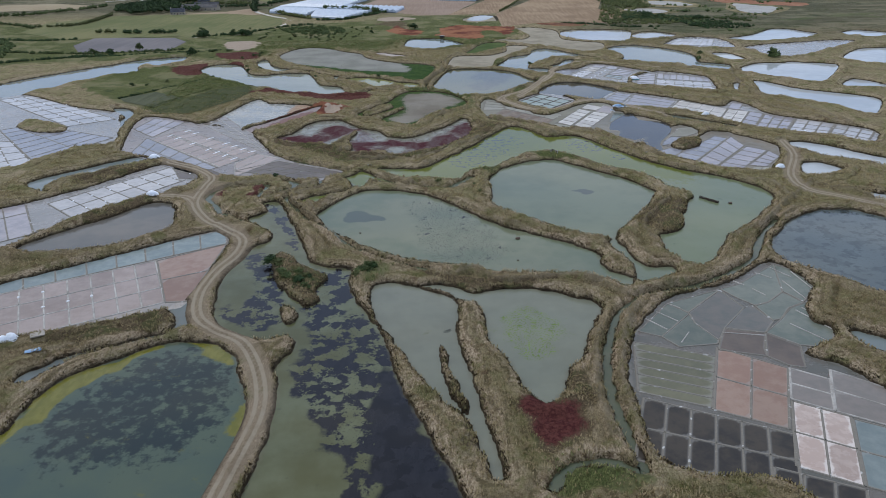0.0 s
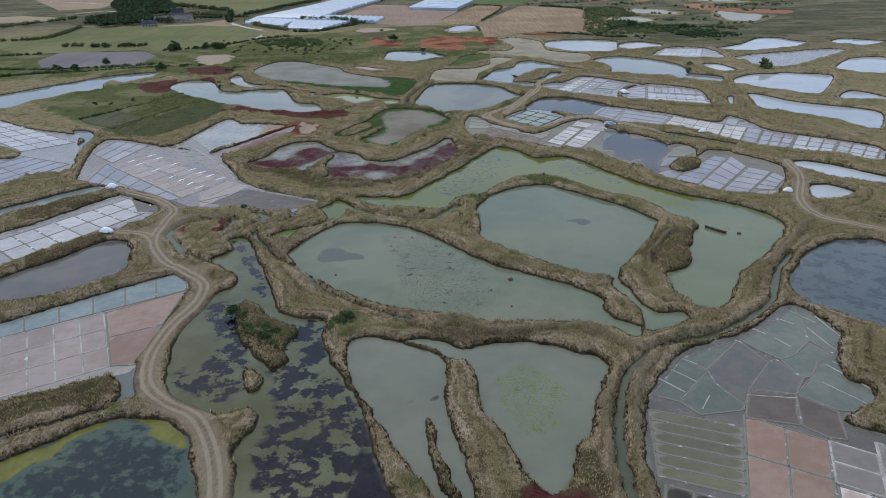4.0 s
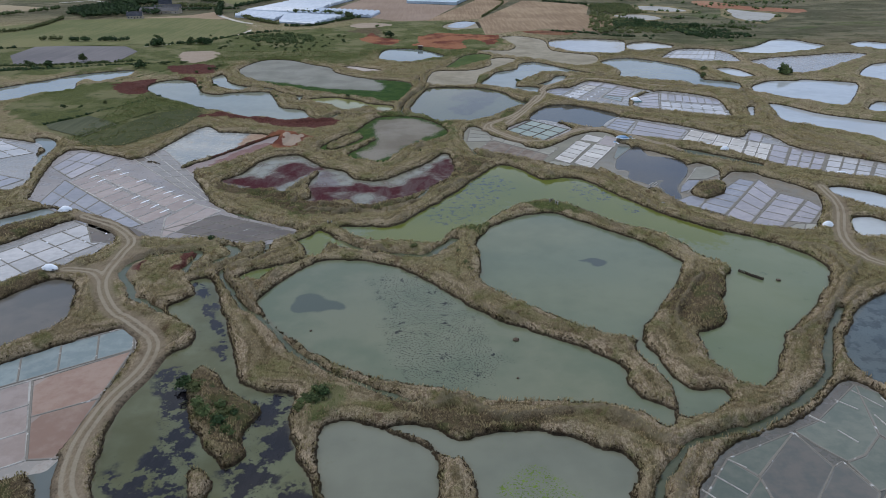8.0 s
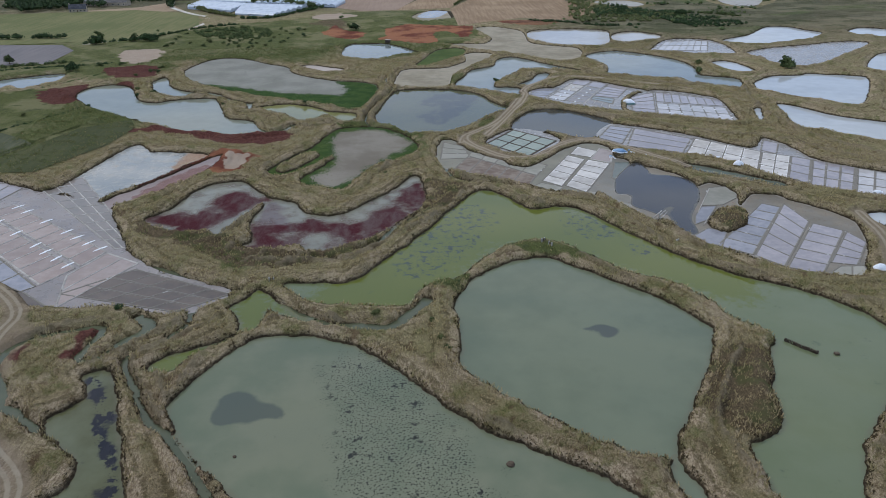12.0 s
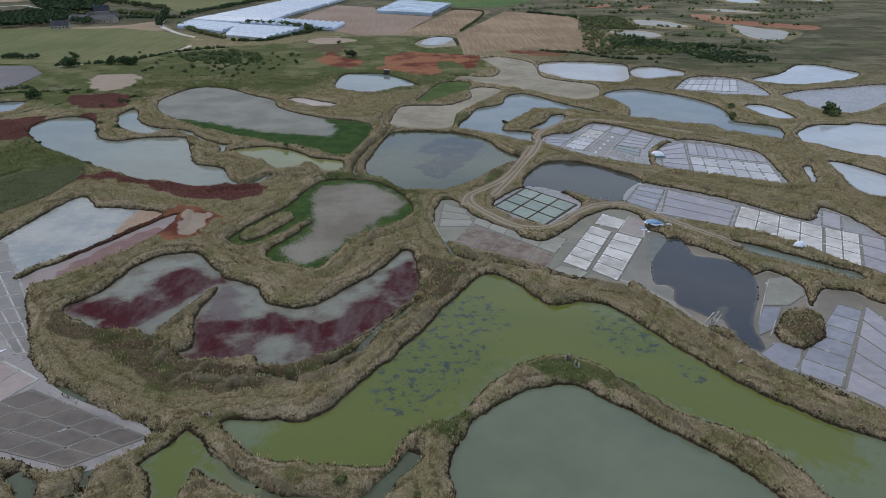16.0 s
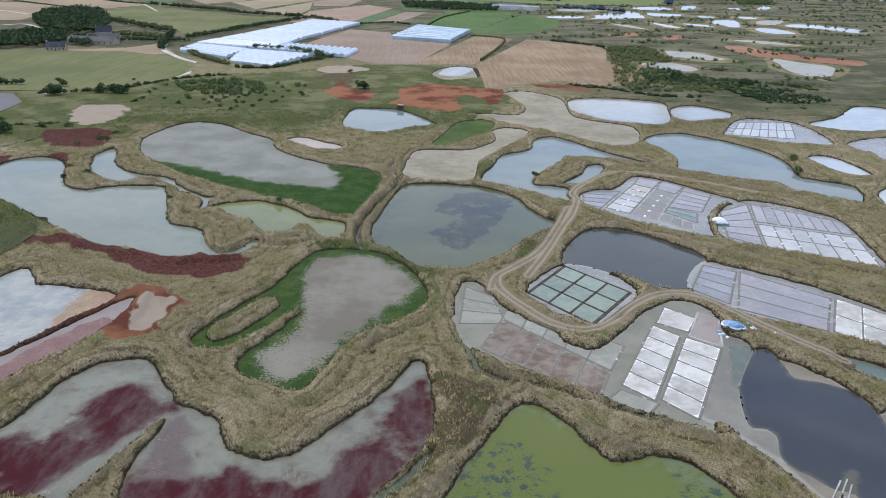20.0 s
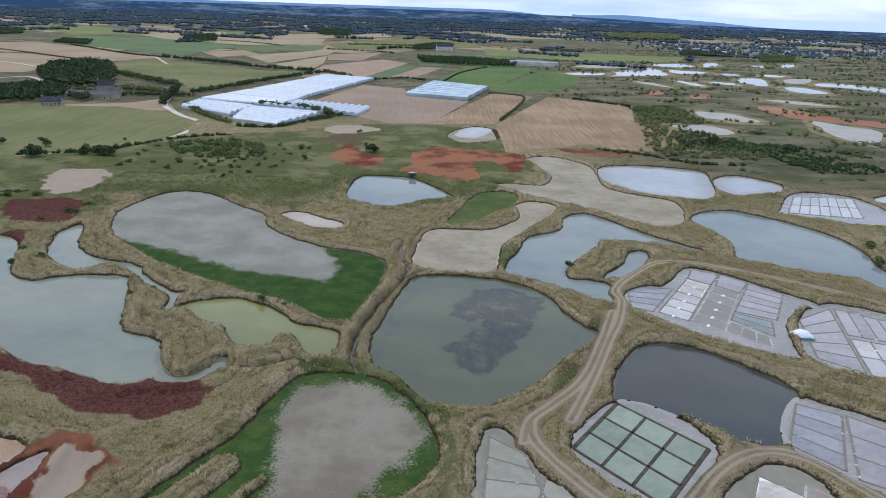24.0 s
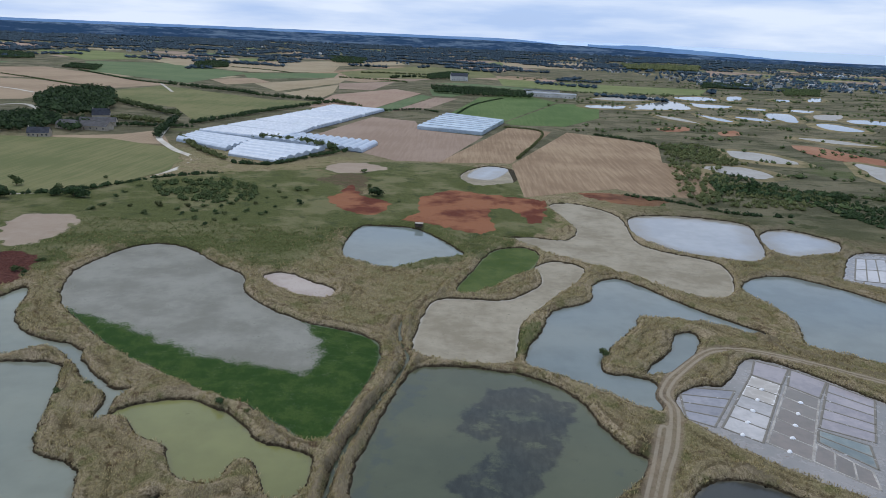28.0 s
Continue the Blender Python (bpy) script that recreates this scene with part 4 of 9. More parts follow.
SHEET_PATCHES = [
    ("dark_weed", "r", 2.0, [(-60.2, 202.3), (-53.7, 204.3), (-47.4, 185.0), (-42.4, 173.3), (-42.9, 159.9), (-48.7, 159.9), (-56.1, 165.6), (-59.0, 170.1), (-53.0, 170.1), (-51.3, 178.2), (-55.8, 192.4)]),
    ("dark_weed", "r", 2.0, [(-34.9, 178.1), (-34.2, 192.3), (-27.6, 193.0), (-24.8, 178.1), (-26.7, 165.6), (-30.5, 154.4), (-34.8, 165.6)]),
    ("dark_weed", "r", 3.0, [(-32.6, 144.4), (-29.6, 157.1), (-23.8, 165.6), (-19.0, 162.7), (-11.6, 144.5), (-6.8, 131.4), (-1.4, 118.3), (6.2, 98.8), (6.1, 89.0), (-14.8, 88.8), (-15.3, 105.5), (-24.8, 123.5), (-30.3, 133.3)]),
    ("dark_weed", "g", 3.0, [(-12.1, 142.2), (-6.8, 131.4), (6.2, 98.8), (6.1, 89.0), (-7.5, 88.9), (-11.2, 105.6), (-14.4, 123.6), (-13.7, 133.4)]),
    ("algae", "r", 1.5, [(-97.5, 112.6), (-87.2, 117.8), (-86.1, 132.7), (-76.3, 144.3), (-66.8, 151.0), (-74.7, 140.8), (-80.4, 129.0), (-82.3, 121.4), (-85.2, 114.4), (-87.8, 108.0)]),
    ("algae", "r", 1.5, [(-62.2, 153.4), (-54.0, 151.8), (-47.7, 145.6), (-48.3, 143.9), (-54.7, 147.5)]),
    ("algae", "r", 1.5, [(-40.1, 128.2), (-38.7, 119.8), (-39.9, 118.4), (-40.9, 124.4)]),
    ("algae", "g", 6.0, [(-81.3, 119.6), (-74.2, 139.7), (-61.2, 150.5), (-47.7, 142.1), (-43.4, 123.4), (-47.9, 113.0), (-60.1, 108.2), (-72.8, 108.1)]),
    ("pale_b", "r", 4.0, [(16.3, 165.6), (23.2, 170.0), (28.9, 162.7), (27.6, 151.9), (22.4, 147.0), (17.0, 154.5)]),
    ("pale_a", "g", 1.0, [(-0.3, 159.0), (1.1, 159.6), (1.9, 157.7), (0.5, 156.6)]),
    ("main_a", "r", 9.0, [(-11.8, 250.8), (1.3, 247.0), (11.8, 224.5), (16.4, 206.2), (7.0, 197.2), (-3.3, 204.0), (-8.7, 227.7)]),
    ("main_a", "g", 2.0, [(-35.6, 237.4), (-31.5, 240.6), (-23.0, 235.6), (-22.4, 230.9), (-28.1, 228.8), (-33.8, 231.6)]),
    ("main_b", "g", 1.5, [(47.4, 260.7), (50.5, 263.1), (55.5, 258.2), (51.8, 256.7)]),
    ("green_long", "r", 6.0, [(3.9, 307.7), (12.5, 325.2), (22.7, 340.9), (29.4, 335.4), (25.0, 316.0), (12.2, 294.9), (3.5, 293.3)]),
    ("green_long", "r", 4.0, [(57.0, 332.8), (64.6, 325.2), (68.4, 315.9), (60.0, 313.7), (55.4, 320.4)]),
    ("green_long", "r", 2.0, [(70.5, 307.5), (76.3, 303.6), (73.6, 299.9), (70.0, 302.7)]),
    ("ring", "r", 5.0, [(-29.8, 421.1), (-25.5, 434.9), (-17.1, 436.6), (-4.7, 432.0), (4.1, 419.3), (4.3, 412.5), (-2.5, 399.6), (-8.6, 388.2), (-14.1, 378.1), (-18.9, 369.0), (-23.9, 363.7), (-29.4, 366.5), (-32.2, 372.8), (-28.7, 379.9), (-25.1, 395.7)]),
    ("square", "r", 3.0, [(12.2, 488.5), (20.8, 502.6), (32.8, 501.8), (40.4, 494.8), (33.2, 473.8), (25.8, 456.4), (18.5, 443.9), (13.5, 448.1), (10.8, 460.4), (16.5, 466.5), (23.0, 479.2), (13.8, 478.4)]),
    ("square", "g", 6.0, [(-10.7, 453.4), (-8.7, 473.2), (-4.6, 498.1), (1.8, 506.9), (-6.0, 476.6), (-7.8, 451.2)]),
    ("grey_lake", "r", 4.0, [(-139.2, 575.4), (-138.5, 595.8), (-133.9, 619.7), (-123.3, 626.4), (-108.9, 623.5), (-93.0, 606.7), (-72.9, 588.3), (-66.0, 566.8), (-54.0, 553.8), (-40.1, 541.7), (-32.4, 521.5), (-33.4, 507.6), (-44.3, 508.6), (-57.6, 511.7), (-74.7, 519.3), (-92.1, 530.1), (-112.4, 540.1), (-127.6, 546.1)]),
    ("pink_strip", "g", 1.0, [(-98.4, 347.8), (-94.2, 357.3), (-90.2, 370.9), (-78.2, 391.0), (-72.9, 386.2), (-84.9, 366.0), (-92.1, 352.5)]),
    ("milky", "g", 4.0, [(-86.9, 383.2), (-83.3, 394.0), (-75.2, 408.1), (-84.6, 415.3), (-88.6, 405.7), (-89.9, 392.1)]),
    ("green_long", "g", 14.0, [(-23.9, 281.1), (4.5, 325.2), (23.6, 356.3), (47.9, 343.9), (80.4, 313.7), (97.4, 284.8), (88.5, 270.0), (51.5, 299.9), (35.2, 307.6), (22.1, 293.2), (13.9, 270.7), (-21.4, 271.0)]),
    ("red_pond", "r", 3.0, [(-82.9, 336.5), (-78.6, 340.1), (-71.7, 342.1), (-66.3, 340.2), (-64.8, 347.7), (-63.0, 353.7), (-59.4, 359.5), (-54.7, 358.4), (-46.8, 352.0), (-48.6, 347.9), (-52.1, 342.3), (-56.2, 335.5), (-59.8, 328.9), (-61.8, 325.1), (-68.9, 325.1), (-69.5, 331.0), (-76.5, 333.1)]),
    ("red_pond", "r", 4.0, [(-46.5, 326.8), (-44.2, 330.0), (-35.3, 329.0), (-27.2, 331.3), (-20.3, 328.1), (-13.1, 329.2), (-8.7, 334.8), (-2.8, 340.7), (2.1, 351.2), (3.1, 359.7), (9.3, 364.4), (10.5, 345.9), (4.7, 333.3), (-2.8, 324.6), (-7.0, 319.1), (-11.0, 314.3), (-17.3, 311.4), (-19.7, 314.9), (-20.0, 320.0), (-22.6, 323.5), (-29.0, 323.3), (-29.8, 319.0), (-29.6, 313.5), (-34.6, 310.0), (-43.4, 310.8), (-43.4, 316.7)]),
    ("red_pond", "g", 4.0, [(-46.8, 338.0), (-44.6, 348.5), (-42.2, 350.7), (-38.4, 340.4), (-32.9, 329.1), (-32.6, 321.3), (-39.5, 322.4), (-44.5, 329.0)]),
    ("dark_weed", "r", 1.2, [(-61.0, 240.3), (-57.8, 237.5), (-53.3, 226.5), (-46.5, 208.9), (-48.4, 209.0), (-55.0, 226.6)]),
    ("dark_weed", "r", 1.0, [(-68.7, 228.3), (-61.9, 216.2), (-57.7, 213.4), (-58.3, 212.3), (-62.1, 214.5), (-69.1, 227.4)]),
    ("dark_weed", "r", 1.0, [(-65.5, 239.7), (-66.8, 247.2), (-63.3, 245.3), (-58.9, 239.3), (-60.7, 239.4), (-64.3, 242.3)]),
    ("blue_right", "r", 8.0, [(101.7, 211.8), (115.6, 230.6), (129.1, 239.9), (140.6, 239.8), (148.1, 232.8), (170.9, 215.7), (153.2, 177.6), (134.5, 171.4), (118.8, 177.7), (111.9, 184.5), (105.8, 191.7), (100.1, 199.3)]),
    ("green_side", "g", 6.0, [(-36.3, 285.9), (-33.0, 282.9), (-28.2, 276.8), (-24.0, 271.1), (-18.8, 268.6), (-24.9, 269.6), (-29.0, 272.3), (-31.6, 274.1), (-32.1, 269.1), (-33.4, 264.7), (-36.1, 263.7), (-38.6, 260.4), (-43.4, 256.6), (-46.0, 253.0), (-48.2, 248.6), (-50.6, 247.7), (-53.4, 248.9), (-53.5, 252.2), (-51.2, 254.6), (-43.9, 258.8), (-38.9, 261.8), (-37.2, 264.0), (-37.1, 267.9), (-39.4, 272.7), (-41.9, 276.0), (-39.3, 279.8)]),
]
PANS = [
    ("black", 6, 2, 0, [(43.4, 130.6), (70.0, 118.8), (64.9, 103.6), (37.4, 111.2)]),
    ("olive", 1, 6, 0, [(46.2, 153.0), (63.7, 146.6), (56.8, 127.3), (42.8, 132.8)]),
    ("pink", 2, 2, 0, [(65.2, 150.5), (78.2, 142.0), (69.7, 120.5), (56.8, 126.6)]),
    ("grey", 1, 2, 0, [(78.5, 142.0), (85.5, 137.6), (81.2, 126.3), (74.1, 130.5)]),
    ("grey", 1, 2, 0, [(87.2, 141.3), (101.7, 129.9), (95.1, 118.6), (81.4, 126.3)]),
    ("saltpink", 2, 2, 0, [(74.0, 129.7), (83.5, 124.5), (76.3, 104.6), (66.5, 109.7)]),
    ("blue", 2, 2, 0, [(83.6, 123.8), (94.8, 118.1), (87.8, 99.5), (76.6, 104.6)]),
    ("black", 3, 1, 0, [(62.4, 109.4), (76.2, 103.7), (74.1, 98.8), (60.1, 104.4)]),
    ("blue", 9, 1, 0, [(-139.5, 183.6), (-73.5, 223.5), (-69.8, 212.2), (-131.8, 171.8)]),
    ("rose", 10, 3, 3, [(-139.4, 167.2), (-87.8, 199.2), (-74.9, 173.0), (-124.2, 141.9)]),
    ("pink", 1, 2, 0, [(-87.3, 199.2), (-69.7, 211.8), (-69.2, 173.3), (-74.9, 173.0)]),
    ("white", 7, 2, 2, [(-147.4, 249.0), (-118.2, 291.9), (-102.5, 281.1), (-130.5, 234.2)]),
    ("lilac", 3, 2, 0, [(-178.8, 243.6), (-162.9, 259.6), (-137.1, 220.6), (-153.5, 205.0)]),
    ("grey", 3, 9, 0, [(-137.7, 376.2), (-120.9, 380.6), (-78.3, 316.1), (-84.5, 314.4)]),
    ("brown", 5, 3, 0, [(-73.6, 300.2), (-43.4, 283.8), (-55.4, 275.3), (-89.0, 286.8)]),
    ("brown", 2, 1, 0, [(-122.5, 302.7), (-98.8, 287.8), (-86.7, 277.5), (-108.3, 276.7)]),
    ("white", 3, 8, 2, [(-271.7, 427.3), (-257.7, 439.4), (-179.2, 377.5), (-197.6, 362.6)]),
    ("slate", 2, 8, 0, [(-228.9, 355.6), (-217.5, 366.6), (-163.9, 340.1), (-181.4, 301.1)]),
    ("white", 3, 4, 2, [(-234.4, 336.8), (-210.7, 334.2), (-181.0, 299.4), (-196.0, 276.9)]),
    ("salt", 1, 5, 0, [(68.9, 393.0), (74.6, 387.2), (59.8, 357.6), (53.7, 364.0)]),
    ("salt", 1, 5, 0, [(75.8, 386.7), (83.2, 381.1), (67.3, 350.9), (61.2, 358.2)]),
    ("salt", 1, 1, 0, [(75.2, 403.9), (82.2, 397.2), (77.6, 389.4), (70.2, 394.4)]),
    ("rose", 1, 1, 0, [(84.1, 401.3), (88.2, 396.6), (83.9, 382.1), (77.1, 387.3)]),
    ("clay", 1, 3, 0, [(19.2, 414.9), (26.6, 408.7), (29.6, 392.6), (16.9, 392.0)]),
    ("rust", 5, 1, 0, [(28.4, 394.8), (52.3, 369.6), (47.0, 357.7), (21.8, 379.6)]),
    ("clay", 5, 1, 0, [(30.5, 401.8), (58.5, 381.6), (52.5, 370.0), (28.6, 395.3)]),
    ("clay", 1, 1, 0, [(52.9, 362.0), (60.3, 356.7), (57.1, 352.7), (48.5, 357.3)]),
    ("teal", 3, 3, 0, [(51.5, 431.2), (67.9, 413.0), (52.7, 392.8), (37.5, 411.5)]),
    ("slate", 1, 4, 0, [(72.0, 510.6), (87.6, 509.7), (75.4, 489.1), (69.2, 492.6)]),
    ("white", 1, 5, 1, [(96.0, 520.4), (102.6, 514.8), (85.0, 482.7), (77.2, 489.0)]),
    ("grey", 1, 5, 1, [(103.9, 514.3), (110.0, 507.4), (93.8, 475.6), (86.1, 482.9)]),
    ("lilac", 1, 1, 0, [(100.9, 530.6), (109.2, 525.8), (102.9, 515.2), (96.4, 520.9)]),
    ("lilac", 1, 1, 0, [(109.8, 525.8), (117.0, 518.3), (110.5, 508.1), (104.4, 514.7)]),
    ("lilac", 1, 5, 0, [(117.2, 517.6), (125.8, 508.5), (113.9, 485.7), (102.8, 491.7)]),
    ("blue", 1, 2, 0, [(102.0, 490.6), (111.7, 484.2), (108.1, 473.6), (99.3, 484.7)]),
    ("grey", 3, 1, 0, [(98.4, 483.6), (106.2, 472.5), (104.2, 465.3), (94.1, 475.7)]),
    ("rosewhite", 1, 9, 2, [(-139.0, 347.1), (-133.8, 353.9), (-86.5, 312.7), (-90.5, 303.5)]),
    ("rosewhite", 1, 9, 2, [(-143.8, 336.8), (-139.3, 345.8), (-91.5, 302.0), (-97.0, 292.5)]),
    ("slate", 2, 6, 0, [(-143.8, 312.4), (-146.9, 339.5), (-97.8, 291.6), (-106.3, 282.5)]),
    ("rose", 1, 2, 0, [(-91.8, 297.6), (-85.8, 311.6), (-74.2, 304.0), (-87.0, 279.4)]),
    ("lilac", 2, 3, 0, [(-160.2, 356.2), (-158.7, 377.5), (-138.1, 375.1), (-144.8, 340.7)]),
    ("slate", 1, 4, 0, [(96.7, 434.0), (105.5, 429.1), (95.0, 406.6), (87.1, 416.0)]),
    ("lilac", 1, 3, 0, [(106.7, 429.1), (126.5, 411.2), (115.8, 391.5), (96.4, 403.6)]),
    ("salt", 4, 2, 0, [(128.1, 411.2), (148.2, 391.1), (137.1, 369.3), (117.5, 391.5)]),
    ("salt", 2, 3, 0, [(148.4, 390.2), (157.2, 384.5), (144.1, 359.7), (137.3, 368.5)]),
    ("lilac", 1, 1, 0, [(156.2, 406.9), (160.5, 401.9), (153.2, 388.2), (149.0, 392.9)]),
    ("lilac", 1, 3, 0, [(157.7, 384.5), (163.2, 379.9), (148.9, 353.6), (144.6, 359.7)]),
    ("lilac", 3, 3, 0, [(163.5, 379.0), (175.3, 369.4), (160.8, 345.3), (149.2, 352.8)]),
    ("white", 3, 3, 0, [(175.6, 368.6), (189.6, 357.2), (176.1, 336.6), (161.0, 343.9)]),
    ("white", 3, 3, 0, [(189.9, 356.5), (201.2, 342.4), (188.2, 323.6), (176.4, 336.0)]),
    ("slate", 1, 6, 0, [(123.8, 336.5), (128.6, 332.5), (104.1, 297.9), (96.5, 304.7)]),
    ("lilac", 1, 5, 0, [(131.2, 335.6), (132.0, 320.2), (109.8, 290.0), (104.5, 297.4)]),
    ("lilac", 1, 5, 0, [(132.5, 319.0), (139.1, 312.5), (117.9, 284.7), (110.3, 289.5)]),
    ("lilac", 1, 4, 0, [(139.6, 311.9), (141.3, 303.8), (130.2, 289.4), (123.7, 291.5)]),
    ("clay", 2, 1, 0, [(125.0, 289.1), (131.9, 288.9), (129.5, 279.1), (119.4, 284.7)]),
    ("lilac", 1, 5, 0, [(121.5, 486.8), (135.9, 496.5), (123.9, 451.7), (114.5, 459.7)]),
    ("lilac", 8, 1, 0, [(137.3, 496.4), (165.0, 477.4), (162.3, 464.0), (131.5, 476.3)]),
    ("white", 6, 2, 2, [(130.7, 473.6), (161.6, 461.4), (155.8, 435.9), (124.7, 450.4)]),
    ("white", 7, 2, 0, [(193.2, 651.1), (224.8, 651.7), (209.4, 611.5), (175.8, 617.8)]),
]
PAN_CELLS = [
    ("drab", [(48.4, 157.9), (59.2, 172.2), (63.4, 166.8), (53.5, 155.4)]),
    ("drab", [(53.5, 155.4), (63.4, 166.8), (63.4, 161.9), (66.7, 153.8), (65.8, 152.1), (56.4, 150.8)]),
    ("drab", [(59.2, 172.2), (75.3, 180.0), (63.2, 167.4)]),
    ("tealgrey", [(63.2, 167.1), (75.2, 179.7), (78.3, 169.8), (70.0, 159.6), (66.7, 153.8), (63.3, 161.9)]),
    ("tealgrey", [(78.3, 169.8), (80.6, 171.2), (83.2, 162.9), (79.1, 157.4), (70.0, 159.6)]),
    ("drab", [(75.7, 180.3), (81.6, 183.2), (96.1, 196.1), (91.8, 178.8), (85.8, 173.0), (81.6, 171.2), (78.2, 175.7)]),
    ("drab", [(96.1, 196.1), (100.8, 191.5), (101.2, 181.4), (95.1, 173.1), (92.0, 179.2)]),
    ("drab", [(81.5, 170.9), (85.7, 172.7), (91.6, 178.5), (94.9, 172.8), (89.8, 169.9), (85.4, 164.0), (83.2, 163.4)]),
    ("drab", [(79.2, 157.4), (85.6, 164.0), (90.1, 169.6), (95.0, 172.5), (97.5, 161.2), (93.2, 152.7), (89.7, 150.8), (85.1, 151.6)]),
    ("brown", [(66.8, 153.3), (69.8, 159.1), (79.0, 157.2), (76.3, 150.6), (75.4, 146.9), (65.3, 149.5)]),
    ("brown", [(79.0, 156.9), (84.9, 151.2), (82.2, 142.2), (78.9, 143.0), (75.4, 146.9)]),
    ("clay", [(111.3, 351.8), (116.1, 353.0), (121.3, 351.9), (117.5, 341.8), (110.3, 335.9), (102.9, 335.9)]),
    ("slate", [(92.0, 312.1), (98.4, 317.4), (102.7, 313.6), (97.1, 303.4), (93.6, 306.6)]),
    ("drab", [(85.6, 382.6), (92.4, 382.8), (89.2, 377.3), (83.7, 368.7), (80.6, 363.2), (80.0, 365.4)]),
    ("slate", [(102.7, 334.9), (107.8, 335.0), (100.4, 323.6), (95.4, 320.5), (98.0, 327.8)]),
]
PAN_STROKES = [
    [(59.1, 171.9), (61.8, 169.6)],
    [(55.2, 167.6), (59.4, 162.7)],
    [(51.6, 164.0), (55.7, 158.7)],
    [(80.8, 185.2), (82.9, 182.6)],
    [(88.8, 190.4), (92.0, 187.0)],
    [(84.3, 180.4), (86.5, 176.6)],
    [(94.0, 193.9), (97.6, 187.7)],
    [(94.4, 185.3), (96.3, 174.3)],
    [(99.1, 191.1), (100.5, 180.5)],
    [(91.0, 168.5), (96.0, 158.6)],
    [(86.7, 161.6), (92.2, 153.4)],
    [(93.0, 169.9), (97.4, 161.7)],
    [(60.6, 157.5), (57.3, 152.5)],
    [(68.5, 157.3), (78.5, 155.9)],
    [(83.6, 326.6), (88.2, 332.1)],
    [(84.6, 326.0), (89.7, 332.5)],
    [(85.5, 325.1), (89.8, 331.0)],
    [(111.4, 351.0), (99.6, 329.9)],
    [(102.9, 327.8), (97.7, 319.6)],
]
